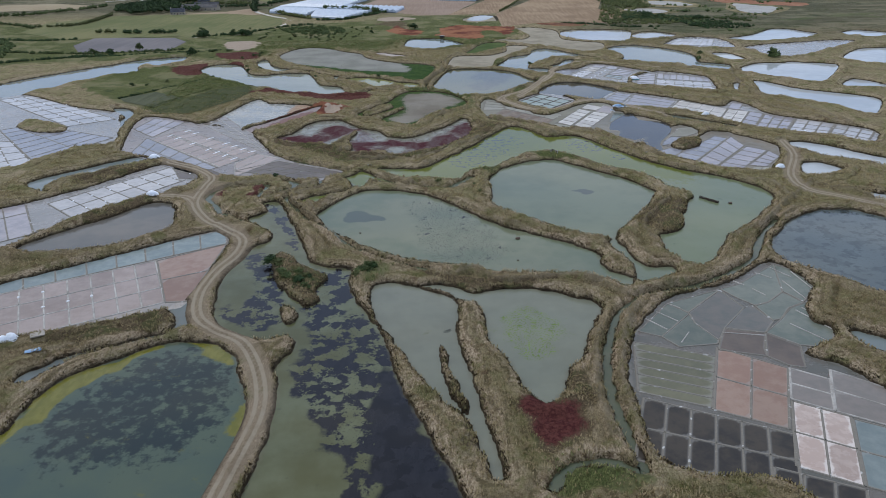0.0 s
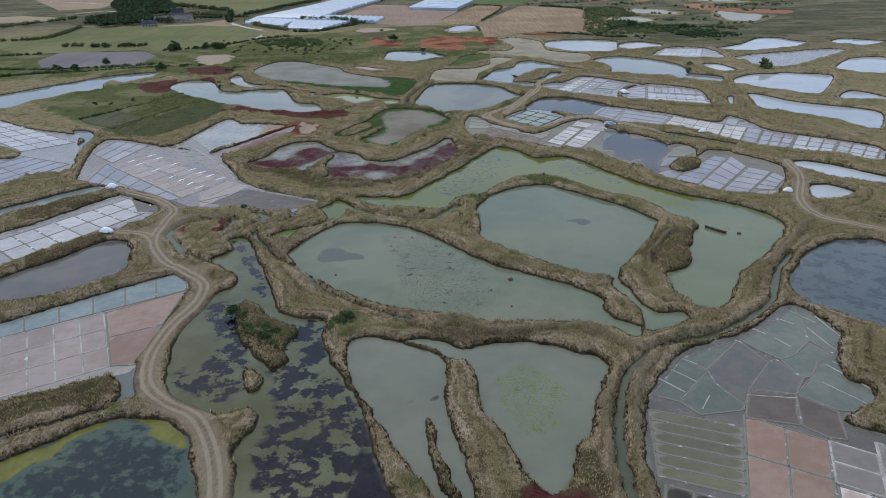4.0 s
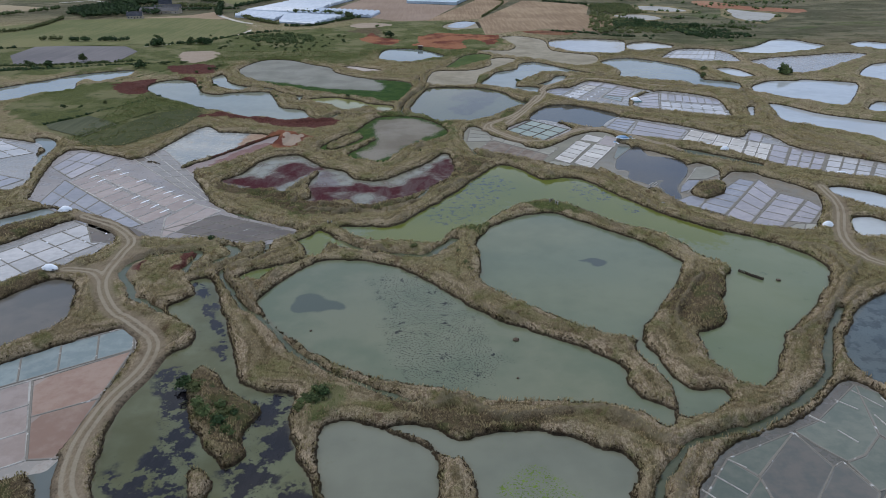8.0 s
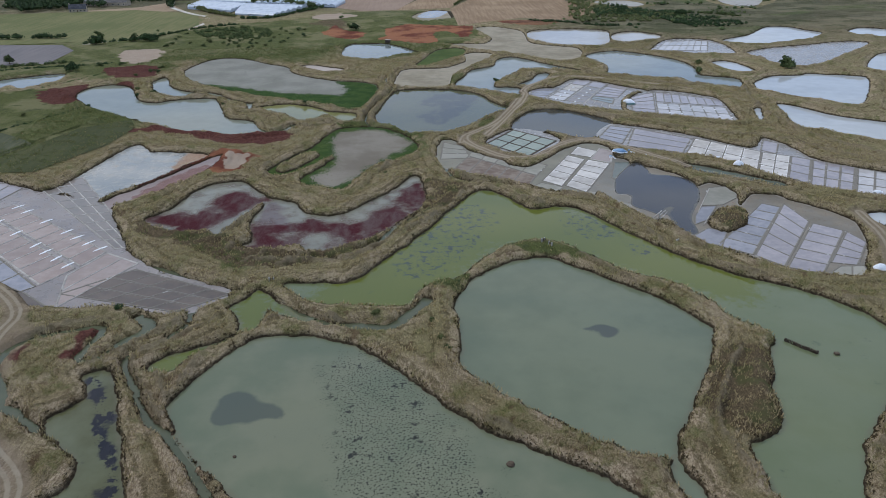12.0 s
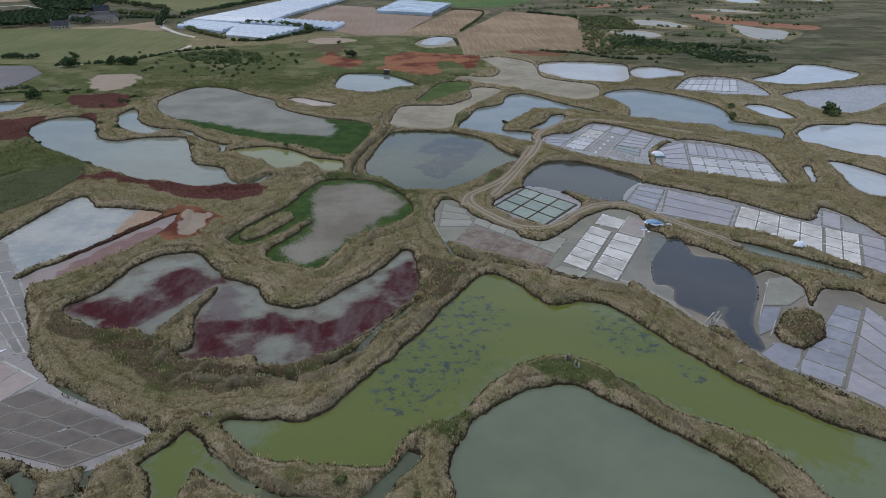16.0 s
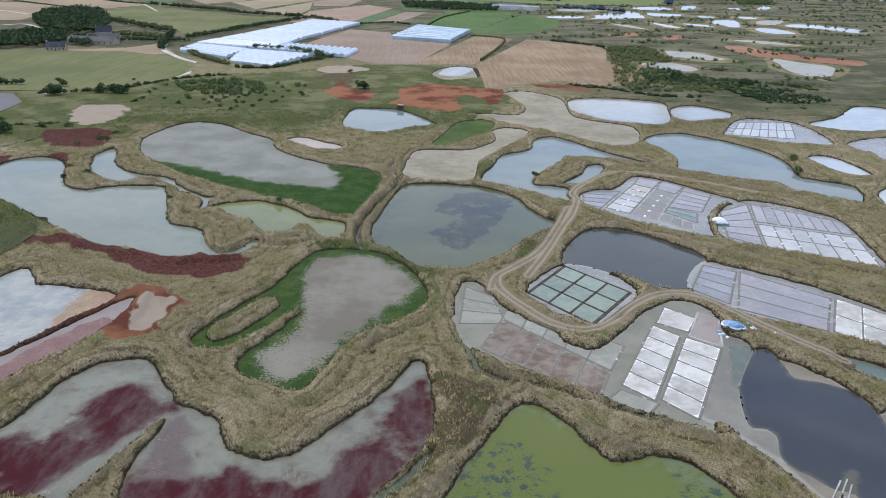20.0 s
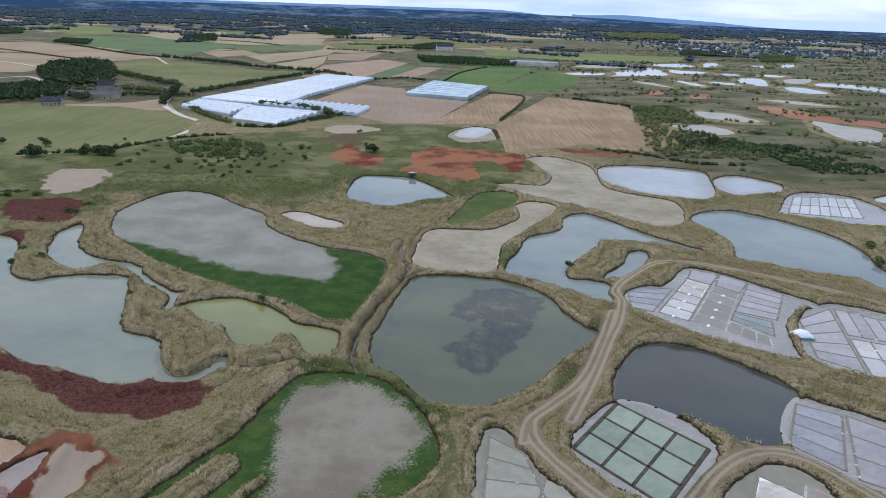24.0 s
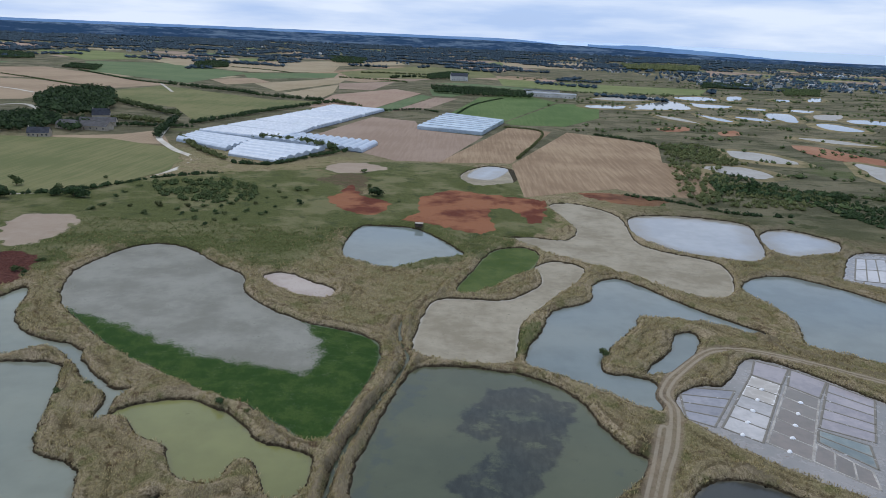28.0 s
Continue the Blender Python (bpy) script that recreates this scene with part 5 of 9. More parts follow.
FIELDS = [
    ("stubble", [(45.9, 747.6), (44.3, 859.6), (112.4, 1066.9), (191.1, 1013.4), (167.9, 903.9), (199.2, 854.4), (165.8, 771.2), (125.7, 768.7), (108.1, 786.7), (80.3, 771.6)]),
    ("stubble", [(-10.6, 854.2), (53.9, 1086.7), (96.0, 1065.5), (44.5, 864.5), (21.0, 860.5)]),
    ("soil", [(-128.8, 951.0), (-114.9, 1028.0), (-94.5, 1126.5), (-45.6, 1103.0), (-35.1, 1035.6), (25.7, 1007.6), (-8.6, 857.2), (-42.0, 852.7), (-71.8, 883.6)]),
    ("meadow", [(-345.0, 821.8), (-299.4, 864.5), (-219.9, 852.4), (-185.3, 812.4), (-191.2, 758.8), (-200.4, 714.3), (-251.5, 685.1)]),
    ("bare", [(-363.8, 849.3), (-336.4, 890.0), (-280.2, 916.4), (-259.8, 953.4), (-222.7, 880.3), (-300.8, 867.1), (-348.0, 826.2)]),
    ("meadow", [(-469.5, 1291.2), (-440.7, 1397.8), (-244.3, 1262.2), (-179.8, 1270.7), (-206.2, 1169.3), (-261.3, 1031.3), (-317.6, 1130.4), (-399.0, 1174.0)]),
    ("bare", [(-878.1, 1601.7), (-789.0, 1693.5), (-615.6, 1561.9), (-441.9, 1421.7), (-482.0, 1325.3), (-656.2, 1431.8), (-765.5, 1436.9)]),
    ("green", [(-836.9, 1930.7), (-672.6, 1991.3), (-423.0, 1763.6), (-433.3, 1467.0), (-669.8, 1629.5)]),
    ("tan", [(-812.0, 2158.8), (-642.5, 2393.4), (-438.6, 1816.0), (-637.5, 1935.6)]),
    ("bare", [(-738.3, 1397.2), (-644.4, 1411.8), (-484.1, 1313.3), (-512.0, 1236.8), (-499.4, 1143.9), (-547.7, 1118.4)]),
    ("tan", [(-557.9, 2122.9), (-317.1, 2179.7), (-285.4, 1928.5), (-433.3, 1798.1)]),
    ("green", [(-431.9, 1756.0), (-267.4, 1896.9), (-251.6, 1743.7), (-377.9, 1612.2)]),
    ("bare", [(-433.7, 1570.3), (-377.8, 1646.4), (-323.2, 1557.9), (-371.2, 1469.1)]),
    ("tan", [(-340.4, 1517.2), (-222.2, 1766.4), (-215.8, 1602.6), (-270.1, 1390.0)]),
    ("soil", [(-215.8, 1602.6), (-127.6, 1711.6), (-141.7, 1489.9), (-194.6, 1481.6)]),
    ("pink", [(-181.7, 1194.4), (-184.4, 1377.0), (-109.9, 1534.0), (-63.3, 1466.8), (-109.1, 1187.3)]),
    ("green", [(-109.1, 1187.3), (-62.0, 1445.9), (-43.0, 1415.0), (-82.0, 1186.4)]),
    ("soil", [(-81.4, 1193.2), (-38.5, 1407.5), (-4.9, 1405.9), (-38.2, 1247.3)]),
    ("bright", [(-14.3, 1172.1), (29.2, 1454.2), (103.5, 1516.4), (142.2, 1415.8), (49.8, 1130.3), (-0.5, 1137.3)]),
    ("bright", [(50.9, 1125.5), (141.8, 1397.6), (200.9, 1391.5), (171.4, 1219.2), (116.7, 1115.1), (58.0, 1107.7)]),
    ("green", [(-55.5, 1567.6), (40.5, 1574.6), (-13.9, 1430.8), (-44.0, 1434.8)]),
    ("meadow", [(-274.7, 1937.9), (-130.5, 2372.0), (56.4, 2319.4), (75.1, 1995.6), (-92.7, 1826.8), (-222.2, 1766.4)]),
    ("yellow", [(73.5, 1951.8), (263.4, 1895.0), (510.7, 1885.2), (443.6, 1704.4), (235.3, 1650.7), (76.5, 1737.5)]),
    ("tan", [(-255.9, 1366.7), (-211.2, 1576.5), (-189.6, 1405.1), (-189.5, 1282.2)]),
    ("yellow", [(-1200.4, 2353.7), (-1069.0, 2473.4), (-743.2, 2165.7), (-859.4, 1973.9)]),
    ("pink", [(-1685.9, 2783.4), (-1409.4, 2841.3), (-1241.3, 2604.6), (-1361.0, 2308.1)]),
    ("tan", [(-509.3, 2254.8), (-225.0, 2690.4), (-165.1, 2409.7), (-431.0, 2062.4)]),
    ("tan", [(115.9, 3113.5), (486.9, 3321.4), (417.2, 2651.7), (129.9, 2561.8)]),
    ("orange", [(331.4, 1047.1), (355.8, 1040.0), (368.0, 999.1), (383.4, 972.6), (429.8, 943.3), (406.4, 907.0), (365.1, 939.3), (332.7, 958.4), (322.7, 1002.0)]),
    ("orange", [(220.4, 1138.8), (260.3, 1169.1), (256.1, 1132.3), (225.9, 1111.9)]),
    ("orange", [(285.9, 1128.6), (312.9, 1152.8), (304.7, 1112.2), (280.9, 1095.1)]),
    ("meadow", [(-424.4, 797.9), (-403.8, 875.7), (-274.9, 892.4), (-202.1, 855.8), (-180.8, 776.5), (-202.4, 705.4), (-258.1, 709.7), (-366.2, 706.3)]),
    ("grey", [(-334.9, 643.5), (-337.9, 692.7), (-260.7, 687.0), (-240.8, 660.5), (-238.0, 612.1), (-309.4, 601.9)]),
    ("meadow", [(-435.2, 736.1), (-449.3, 814.3), (-421.8, 849.1), (-349.6, 874.9), (-235.2, 859.7), (-202.4, 825.4), (-197.1, 744.4), (-228.8, 701.3), (-365.5, 684.6)]),
    ("tan", [(-621.1, 897.2), (-578.9, 943.2), (-501.2, 961.8), (-475.6, 1001.9), (-558.1, 1042.4), (-698.3, 1012.4)]),
    ("sedge", [(-167.8, 396.8), (-150.5, 449.1), (-131.1, 463.0), (-124.4, 449.1), (-126.6, 422.4), (-135.9, 402.9), (-142.8, 387.8), (-161.7, 387.7)]),
    ("rough", [(-198.1, 426.5), (-184.0, 444.7), (-169.1, 433.9), (-161.5, 426.0), (-168.6, 402.4), (-192.3, 418.0)]),
]
HEDGES = [
    (8, [(-441.9, 1421.7), (-375.5, 1381.0), (-313.9, 1343.2), (-252.3, 1292.3), (-179.8, 1270.7)]),
    (9, [(-390.5, 1149.1), (-344.7, 1105.0), (-296.6, 1062.8), (-280.4, 1048.5)]),
    (7, [(-251.0, 989.5), (-233.0, 1047.8), (-213.2, 1122.0), (-177.8, 1225.0), (-158.0, 1273.5)]),
    (6, [(-228.9, 916.8), (-193.1, 860.7), (-158.2, 820.0)]),
    (5, [(-151.1, 810.5), (-123.9, 811.3), (-101.2, 853.4), (-81.1, 886.4)]),
    (8, [(-169.2, 926.8), (-138.0, 917.2), (-105.5, 896.4), (-85.7, 873.9)]),
    (9, [(-244.3, 904.9), (-254.9, 947.5), (-271.0, 1013.1)]),
    (9, [(-327.4, 1004.5), (-303.6, 1000.1), (-269.3, 982.5)]),
    (4, [(-691.0, 1630.7), (-615.6, 1561.9), (-513.7, 1465.7), (-441.9, 1421.7)]),
    (3, [(-744.7, 1487.9), (-638.4, 1416.3), (-524.8, 1331.1), (-489.1, 1331.7)]),
    (3, [(-515.4, 1946.7), (-426.6, 1899.2), (-348.5, 1827.4)]),
    (3, [(47.8, 1084.4), (86.2, 1053.3), (50.0, 883.9)]),
    (3, [(-7.3, 1157.2), (19.7, 1320.8), (63.6, 1442.2)]),
    (5, [(182.8, 986.1), (195.4, 957.6), (216.4, 931.2)]),
    (5, [(166.9, 771.4), (195.6, 807.3), (211.4, 781.3), (226.4, 759.6), (237.6, 706.9)]),
    (5, [(190.8, 815.5), (204.6, 791.6), (227.2, 784.9), (248.0, 768.7)]),
    (4, [(107.3, 764.5), (138.0, 749.6), (163.6, 726.9), (194.8, 725.4)]),
    (5, [(241.3, 799.9), (259.6, 792.1), (279.6, 783.4), (297.1, 764.2)]),
    (4, [(137.4, 1054.2), (174.8, 1019.2), (186.5, 1001.2)]),
    (6, [(-224.2, 1933.9), (-165.0, 1960.7), (-77.0, 1964.3)]),
    (9, [(-146.3, 1786.5), (-117.6, 1847.1), (-70.5, 1843.5)]),
    (5, [(-241.9, 1751.2), (-151.0, 1728.9), (-104.7, 1694.8)]),
    (4, [(-89.1, 1189.7), (-50.7, 1220.5), (-25.3, 1198.5)]),
    (6, [(-163.5, 1262.7), (-121.0, 1223.0)]),
    (4, [(-463.4, 694.5), (-385.1, 670.7), (-347.2, 678.7)]),
    (4, [(-378.1, 606.2), (-314.6, 593.7), (-261.1, 598.9), (-223.4, 611.2)]),
    (4, [(-345.1, 550.8), (-319.0, 567.0), (-273.8, 585.6)]),
    (6, [(-352.0, 725.1), (-333.0, 727.7)]),
    (6, [(-324.6, 718.9), (-271.3, 718.7)]),
    (7, [(-583.3, 881.7), (-518.1, 887.0), (-486.9, 933.4), (-460.4, 985.5)]),
    (6, [(-426.8, 927.1), (-365.9, 953.8), (-297.4, 967.0), (-240.7, 974.8)]),
    (5, [(-443.1, 775.9), (-402.5, 791.2), (-409.3, 888.0)]),
    (4, [(-244.4, 685.8), (-207.9, 705.8), (-175.4, 753.2), (-144.7, 773.4)]),
    (5, [(-532.6, 783.5), (-496.2, 804.2), (-437.8, 766.3)]),
    (2, [(-199.0, 425.2), (-185.6, 447.9), (-173.2, 468.3), (-162.8, 492.4)]),
    (1.6, [(-170.5, 402.3), (-162.4, 427.9), (-151.6, 453.5)]),
    (3, [(-314.8, 570.9), (-273.6, 580.4), (-244.2, 593.2), (-220.3, 598.2), (-192.5, 605.4)]),
    (2, [(-214.3, 525.9), (-203.5, 542.4), (-194.3, 556.5), (-186.0, 575.3)]),
]
WOODS = [
    (12, [(-472.0, 1122.0), (-505.9, 1213.3), (-495.7, 1275.3), (-444.9, 1248.2), (-372.5, 1104.5), (-355.3, 1027.2), (-373.8, 1009.4), (-420.0, 1041.4)]),
    (10, [(-438.9, 959.2), (-423.7, 983.7), (-418.5, 1010.4), (-380.5, 1001.7), (-347.9, 952.5), (-348.2, 910.1), (-388.4, 885.3)]),
    (9, [(-354.1, 950.1), (-344.0, 984.0), (-314.3, 941.2), (-319.5, 909.6)]),
    (9, [(-622.8, 2014.9), (-593.4, 2154.6), (-507.6, 1899.5), (-553.8, 1828.7)]),
    (9, [(-55.0, 1594.5), (31.2, 1594.6), (120.0, 1548.2), (107.7, 1455.5), (38.0, 1459.0), (-41.8, 1479.2)]),
    (8, [(-81.8, 1938.1), (-29.9, 2100.4), (11.0, 2059.6), (-0.8, 1895.9), (-68.5, 1807.1)]),
    (7, [(-781.2, 1779.6), (-717.7, 1767.1), (-670.0, 1650.2), (-751.2, 1683.8)]),
    (7, [(-1167.5, 2151.7), (-1060.7, 2117.1), (-949.9, 1929.3), (-990.7, 1874.0)]),
    (8, [(-448.6, 2718.8), (-314.3, 2679.7), (-280.7, 2323.0), (-362.1, 2347.5)]),
    (5, [(189.3, 1002.1), (230.5, 1008.0), (235.3, 945.2), (234.5, 891.4), (210.0, 897.3), (183.2, 930.2)]),
    (5, [(180.9, 832.8), (204.7, 855.7), (229.0, 806.0), (261.5, 795.9), (242.7, 772.2), (199.6, 778.7), (172.9, 784.4)]),
    (4, [(-462.3, 676.2), (-419.1, 683.9), (-381.4, 636.9), (-356.2, 577.0), (-365.4, 528.3)]),
    (4, [(182.9, 960.5), (233.0, 973.3), (194.3, 825.3), (153.8, 734.0), (142.8, 756.6)]),
    (4, [(228.8, 772.6), (261.4, 778.7), (276.9, 747.8), (288.5, 720.3), (254.6, 707.9), (224.1, 723.7)]),
    (4, [(-177.2, 739.0), (-140.2, 756.1), (-110.3, 739.7), (-103.9, 703.0), (-126.1, 691.5), (-155.3, 701.1)]),
    (4, [(185.6, 823.4), (221.0, 819.8), (236.8, 774.1), (209.3, 743.8), (167.5, 744.4)]),
    (6, [(563.5, 2096.3), (703.4, 2149.3), (632.5, 1959.0), (508.3, 1916.0)]),
    (6, [(714.4, 2008.6), (804.6, 2012.2), (720.4, 1829.8), (632.5, 1782.0)]),
    (6, [(578.5, 3102.4), (915.4, 3246.4), (751.1, 2769.5), (516.6, 2706.3)]),
]
GREENHOUSES = [
    ("greenhouse", 6, [(-168.2, 907.3), (-100.7, 883.3), (-121.9, 818.6), (-162.5, 838.2)]),
    ("greenhouse", 5, [(-221.1, 937.1), (-163.9, 908.7), (-171.0, 859.2), (-223.4, 895.6)]),
    ("greenhouse", 8, [(-211.9, 979.0), (-138.0, 947.8), (-153.5, 918.6), (-222.6, 943.9)]),
    ("greenhouse", 8, [(-198.7, 1023.1), (-133.5, 999.6), (-137.4, 951.7), (-210.8, 983.5)]),
    ("greenhouse", 8, [(-185.9, 1072.3), (-119.5, 1053.9), (-132.3, 1004.2), (-197.4, 1028.2)]),
    ("greenhouse", 8, [(-168.9, 1135.5), (-105.6, 1116.3), (-118.1, 1059.3), (-184.4, 1078.1)]),
    ("greenhouse", 8, [(-153.4, 1207.7), (-88.4, 1183.6), (-103.4, 1122.8), (-167.2, 1142.3)]),
    ("greenhouse_b", 12, [(-142.7, 957.1), (-64.4, 924.8), (-71.4, 880.9), (-152.7, 915.6)]),
    ("glasshouse", 8, [(-13.0, 1172.6), (50.9, 1125.5), (24.8, 1015.2), (-39.2, 1038.4)]),
]
FAR_PONDS = [
    ("water", [(246.9, 1396.4), (309.2, 1499.4), (346.6, 1538.4), (346.6, 1443.3), (327.8, 1392.5), (246.1, 1355.4)]),
    ("water", [(184.7, 1392.2), (244.5, 1412.3), (234.9, 1366.1), (181.9, 1349.6)]),
    ("water", [(370.7, 1627.9), (434.4, 1674.4), (443.8, 1609.6), (390.2, 1560.5)]),
    ("water", [(368.7, 1519.2), (388.4, 1509.4), (425.3, 1498.8), (410.5, 1455.7), (360.4, 1432.4)]),
    ("water", [(490.8, 1705.1), (523.3, 1722.7), (491.6, 1634.3), (458.4, 1595.2)]),
    ("water", [(441.6, 1470.1), (470.3, 1465.9), (453.2, 1432.8), (431.6, 1431.4)]),
    ("water", [(320.9, 1328.6), (337.1, 1307.5), (345.9, 1247.0), (326.2, 1251.3)]),
    ("water", [(372.3, 1322.2), (410.9, 1304.4), (404.5, 1270.1), (373.0, 1282.6)]),
    ("water", [(439.5, 1387.2), (475.0, 1394.9), (443.6, 1285.5), (417.4, 1275.1), (410.9, 1304.4)]),
    ("water", [(460.0, 1273.4), (483.8, 1270.6), (488.7, 1211.1), (457.9, 1189.8), (442.8, 1221.0)]),
    ("water", [(537.2, 1348.9), (582.5, 1346.8), (613.7, 1284.2), (579.4, 1227.8), (547.9, 1283.1), (518.1, 1296.0)]),
    ("water", [(667.5, 1762.1), (707.0, 1796.0), (655.0, 1683.8), (622.1, 1656.1)]),
    ("mud", [(511.8, 1395.5), (563.0, 1417.3), (509.9, 1324.6), (488.6, 1336.0)]),
    ("mud", [(192.9, 885.2), (210.0, 897.3), (234.5, 891.4), (238.6, 857.7), (222.1, 847.2), (209.2, 856.9)]),
    ("mud", [(246.7, 985.7), (272.8, 980.6), (288.4, 945.9), (283.0, 922.3), (257.8, 928.9), (240.7, 946.7)]),
    ("mud", [(257.0, 1287.3), (280.0, 1263.9), (291.8, 1208.4), (270.4, 1229.0)]),
    ("mud", [(367.8, 1111.7), (402.1, 1101.7), (428.2, 1062.6), (397.1, 1068.0), (367.3, 1090.2)]),
    ("mud", [(341.4, 946.5), (356.6, 923.8), (375.0, 892.0), (331.4, 820.4), (319.7, 856.5), (328.8, 903.9)]),
    ("water", [(1350.0, 3241.0), (1437.5, 3155.1), (1349.2, 2978.0), (1244.4, 2965.1)]),
    ("water", [(523.0, 2574.2), (565.8, 2610.8), (537.6, 2492.6), (501.4, 2462.9)]),
    ("water", [(632.5, 2667.9), (747.6, 2698.2), (721.3, 2612.1), (600.1, 2544.1)]),
    ("water", [(572.6, 1687.9), (605.8, 1693.3), (575.0, 1632.5), (552.1, 1631.8)]),
    ("water", [(514.0, 1477.2), (543.3, 1464.8), (518.9, 1429.5), (496.4, 1435.7)]),
    ("mud", [(209.1, 1519.3), (294.8, 1598.6), (348.8, 1582.2), (263.7, 1496.2)]),
]
SHRUBS = []
SHRUBS += [(-249.2, 499.7, 5), (-209.0, 580.7, 4.5), (-263.9, 614.3, 4), (-277.9, 588.9, 4), (-197.6, 596.9, 3), (-287.9, 585.3, 4), (-205.3, 460.9, 2.2), (-187.7, 472.9, 2), (-197.2, 463.1, 1.8), (-147.3, 542.9, 1.6), (-126.1, 518.0, 2), (-156.5, 573.6, 2.5)]
SHRUBS += [(-233.1, 683.2, 5.5), (-209.1, 695.2, 4), (-198.2, 692.7, 5), (-193.0, 690.6, 4), (-242.8, 714.7, 4), (-147.0, 680.2, 3), (-148.1, 664.0, 2.6), (-121.0, 658.5, 2.4), (-111.7, 648.1, 2.2), (-101.6, 661.8, 2), (-103.4, 740.5, 2.2), (-87.7, 733.1, 3), (-78.8, 699.6, 3), (-96.1, 724.7, 2), (-177.5, 707.5, 2), (-176.3, 724.4, 1.8), (-167.1, 722.7, 1.8), (-132.5, 682.8, 2.6), (-126.5, 674.3, 2.4), (-133.7, 704.7, 3), (-115.2, 672.3, 2), (-110.1, 670.5, 2), (-101.9, 678.6, 2.4), (-92.9, 673.5, 2)]
SHRUBS += [(-90.6, 676.5, 1.8), (-110.6, 657.8, 1.8), (-114.0, 693.3, 2.4), (-122.2, 699.2, 2.6), (-113.6, 708.4, 2.4), (-134.1, 720.7, 2.5), (-111.6, 725.0, 2.2), (-136.0, 675.3, 2), (-130.0, 667.1, 1.8), (-157.9, 708.0, 2), (-160.7, 732.8, 2.4), (-150.9, 734.7, 2.2), (-177.2, 747.9, 2), (-118.5, 737.6, 2), (-128.6, 730.3, 2.2), (-89.9, 712.8, 1.8), (-89.5, 690.4, 1.6), (-82.7, 734.0, 2), (-151.5, 717.4, 2), (-125.2, 684.1, 2), (-116.4, 685.7, 1.8), (-101.8, 695.4, 1.8), (-99.5, 711.1, 1.6), (-58.2, 797.8, 3)]
SHRUBS += [(-40.6, 730.2, 4.5), (-48.4, 751.4, 2.5), (53.1, 810.6, 4), (63.0, 808.3, 3), (-154.8, 587.5, 2.2), (-184.5, 598.9, 2.5), (-151.5, 570.7, 2.2), (-162.9, 563.3, 1.8), (-123.6, 509.4, 2.2), (-87.6, 491.9, 1.8), (-137.0, 516.1, 2.2), (-137.2, 517.0, 2), (-123.0, 510.7, 2.2), (-86.6, 494.2, 1.6), (-148.2, 525.6, 2), (-237.1, 689.0, 4), (-200.5, 694.3, 3), (-208.9, 693.1, 3.5), (86.3, 585.3, 1.5), (183.2, 559.6, 3), (177.1, 541.5, 2.5), (-46.4, 195.1, 1.8), (-43.1, 191.3, 1.8), (-39.7, 186.9, 1.9)]
SHRUBS += [(-37.5, 182.3, 1.6), (-41.1, 185.8, 1.5), (-44.8, 189.4, 1.5), (-48.1, 195.2, 1.4), (-6.3, 143.7, 0.9), (-11.1, 153.6, 0.8), (-21.0, 193.1, 2.5), (-23.0, 189.4, 2), (-6.7, 412.3, 1), (-143.8, 509.9, 2), (-77.1, 327.2, 1), (-15.0, 333.7, 1.4), (102.4, 322.0, 1.2), (106.5, 319.6, 1.4), (233.8, 546.1, 5), (234.0, 552.0, 4), (-6.9, 370.2, 0.9), (-4.7, 374.8, 0.9), (184.9, 562.3, 3), (178.8, 543.9, 2.5), (54.7, 528.1, 2.5), (246.6, 773.6, 5), (198.0, 799.0, 5), (11.3, 257.0, 1.6)]
SHRUBS += [(10.7, 265.1, 1.4), (12.9, 253.2, 1.2), (-68.8, 274.9, 2), (-4.3, 269.5, 1.8), (16.8, 283.8, 1.5), (12.1, 282.9, 1.4), (-51.2, 195.0, 3), (-48.7, 192.9, 2.6), (-45.7, 188.9, 3), (-42.8, 185.0, 2.8), (-40.6, 181.4, 2.6), (-39.9, 183.2, 2.4), (-45.3, 191.9, 2.2), (-38.4, 179.6, 2), (-38.1, 185.0, 1.8), (-46.0, 186.0, 2.2), (-51.4, 191.9, 2.2), (-23.5, 188.7, 2.4), (-21.9, 189.6, 2.8), (-20.4, 191.6, 2.2), (-24.8, 185.8, 2), (-104.6, 487.2, 1.6), (-91.3, 486.6, 1.8), (-87.3, 481.5, 1.4)]
SHRUBS += [(-49.8, 485.1, 2), (-42.6, 482.3, 1.5), (-27.3, 716.5, 1.5), (-205.2, 742.1, 2), (-177.5, 696.5, 2), (-161.4, 677.7, 2), (-176.8, 668.2, 2.5), (-174.2, 675.4, 2.5)]
MOUNDS_WHITE = [(-127.9, 300.9, 4.5, 3, 1.6, 20), (-109.6, 253.1, 4.8, 2.6, 1.5, -10), (-105.1, 149.9, 3.5, 2.4, 1.5, 30), (-103.5, 150.9, 3.2, 2.6, 1.6, -20), (116.1, 473.6, 7, 4.2, 2.4, -30), (133.6, 284.9, 3.6, 2.6, 1.5, 0), (130.3, 371.4, 3.6, 3, 1.5, 0), (168.5, 343.6, 3.5, 2, 0.6, -10), (125.8, 380.5, 2.6, 1.6, 0.5, 0)]
MOUNDS_BLUE = [(89.3, 389.9, 6, 3.6, 1.2, -30)]
POSTS = [(91.8, 252.8), (92.4, 252.1), (93.1, 251.3), (93.6, 250.6), (94.1, 249.8), (94.7, 249.1), (95.3, 248.7), (95.8, 248.0), (96.3, 247.3), (97.0, 247.2)]
FLOATS = [(100.9, 246.8)]
STUMPS = [(23.0, 215.6), (-28.2, 220.5), (21.9, 199.2)]
PALINGS = [(84.6, 307.2)]
HIDES = [(-11.9, 665.5)]
SLABS = [(-97.8, 152.2)]
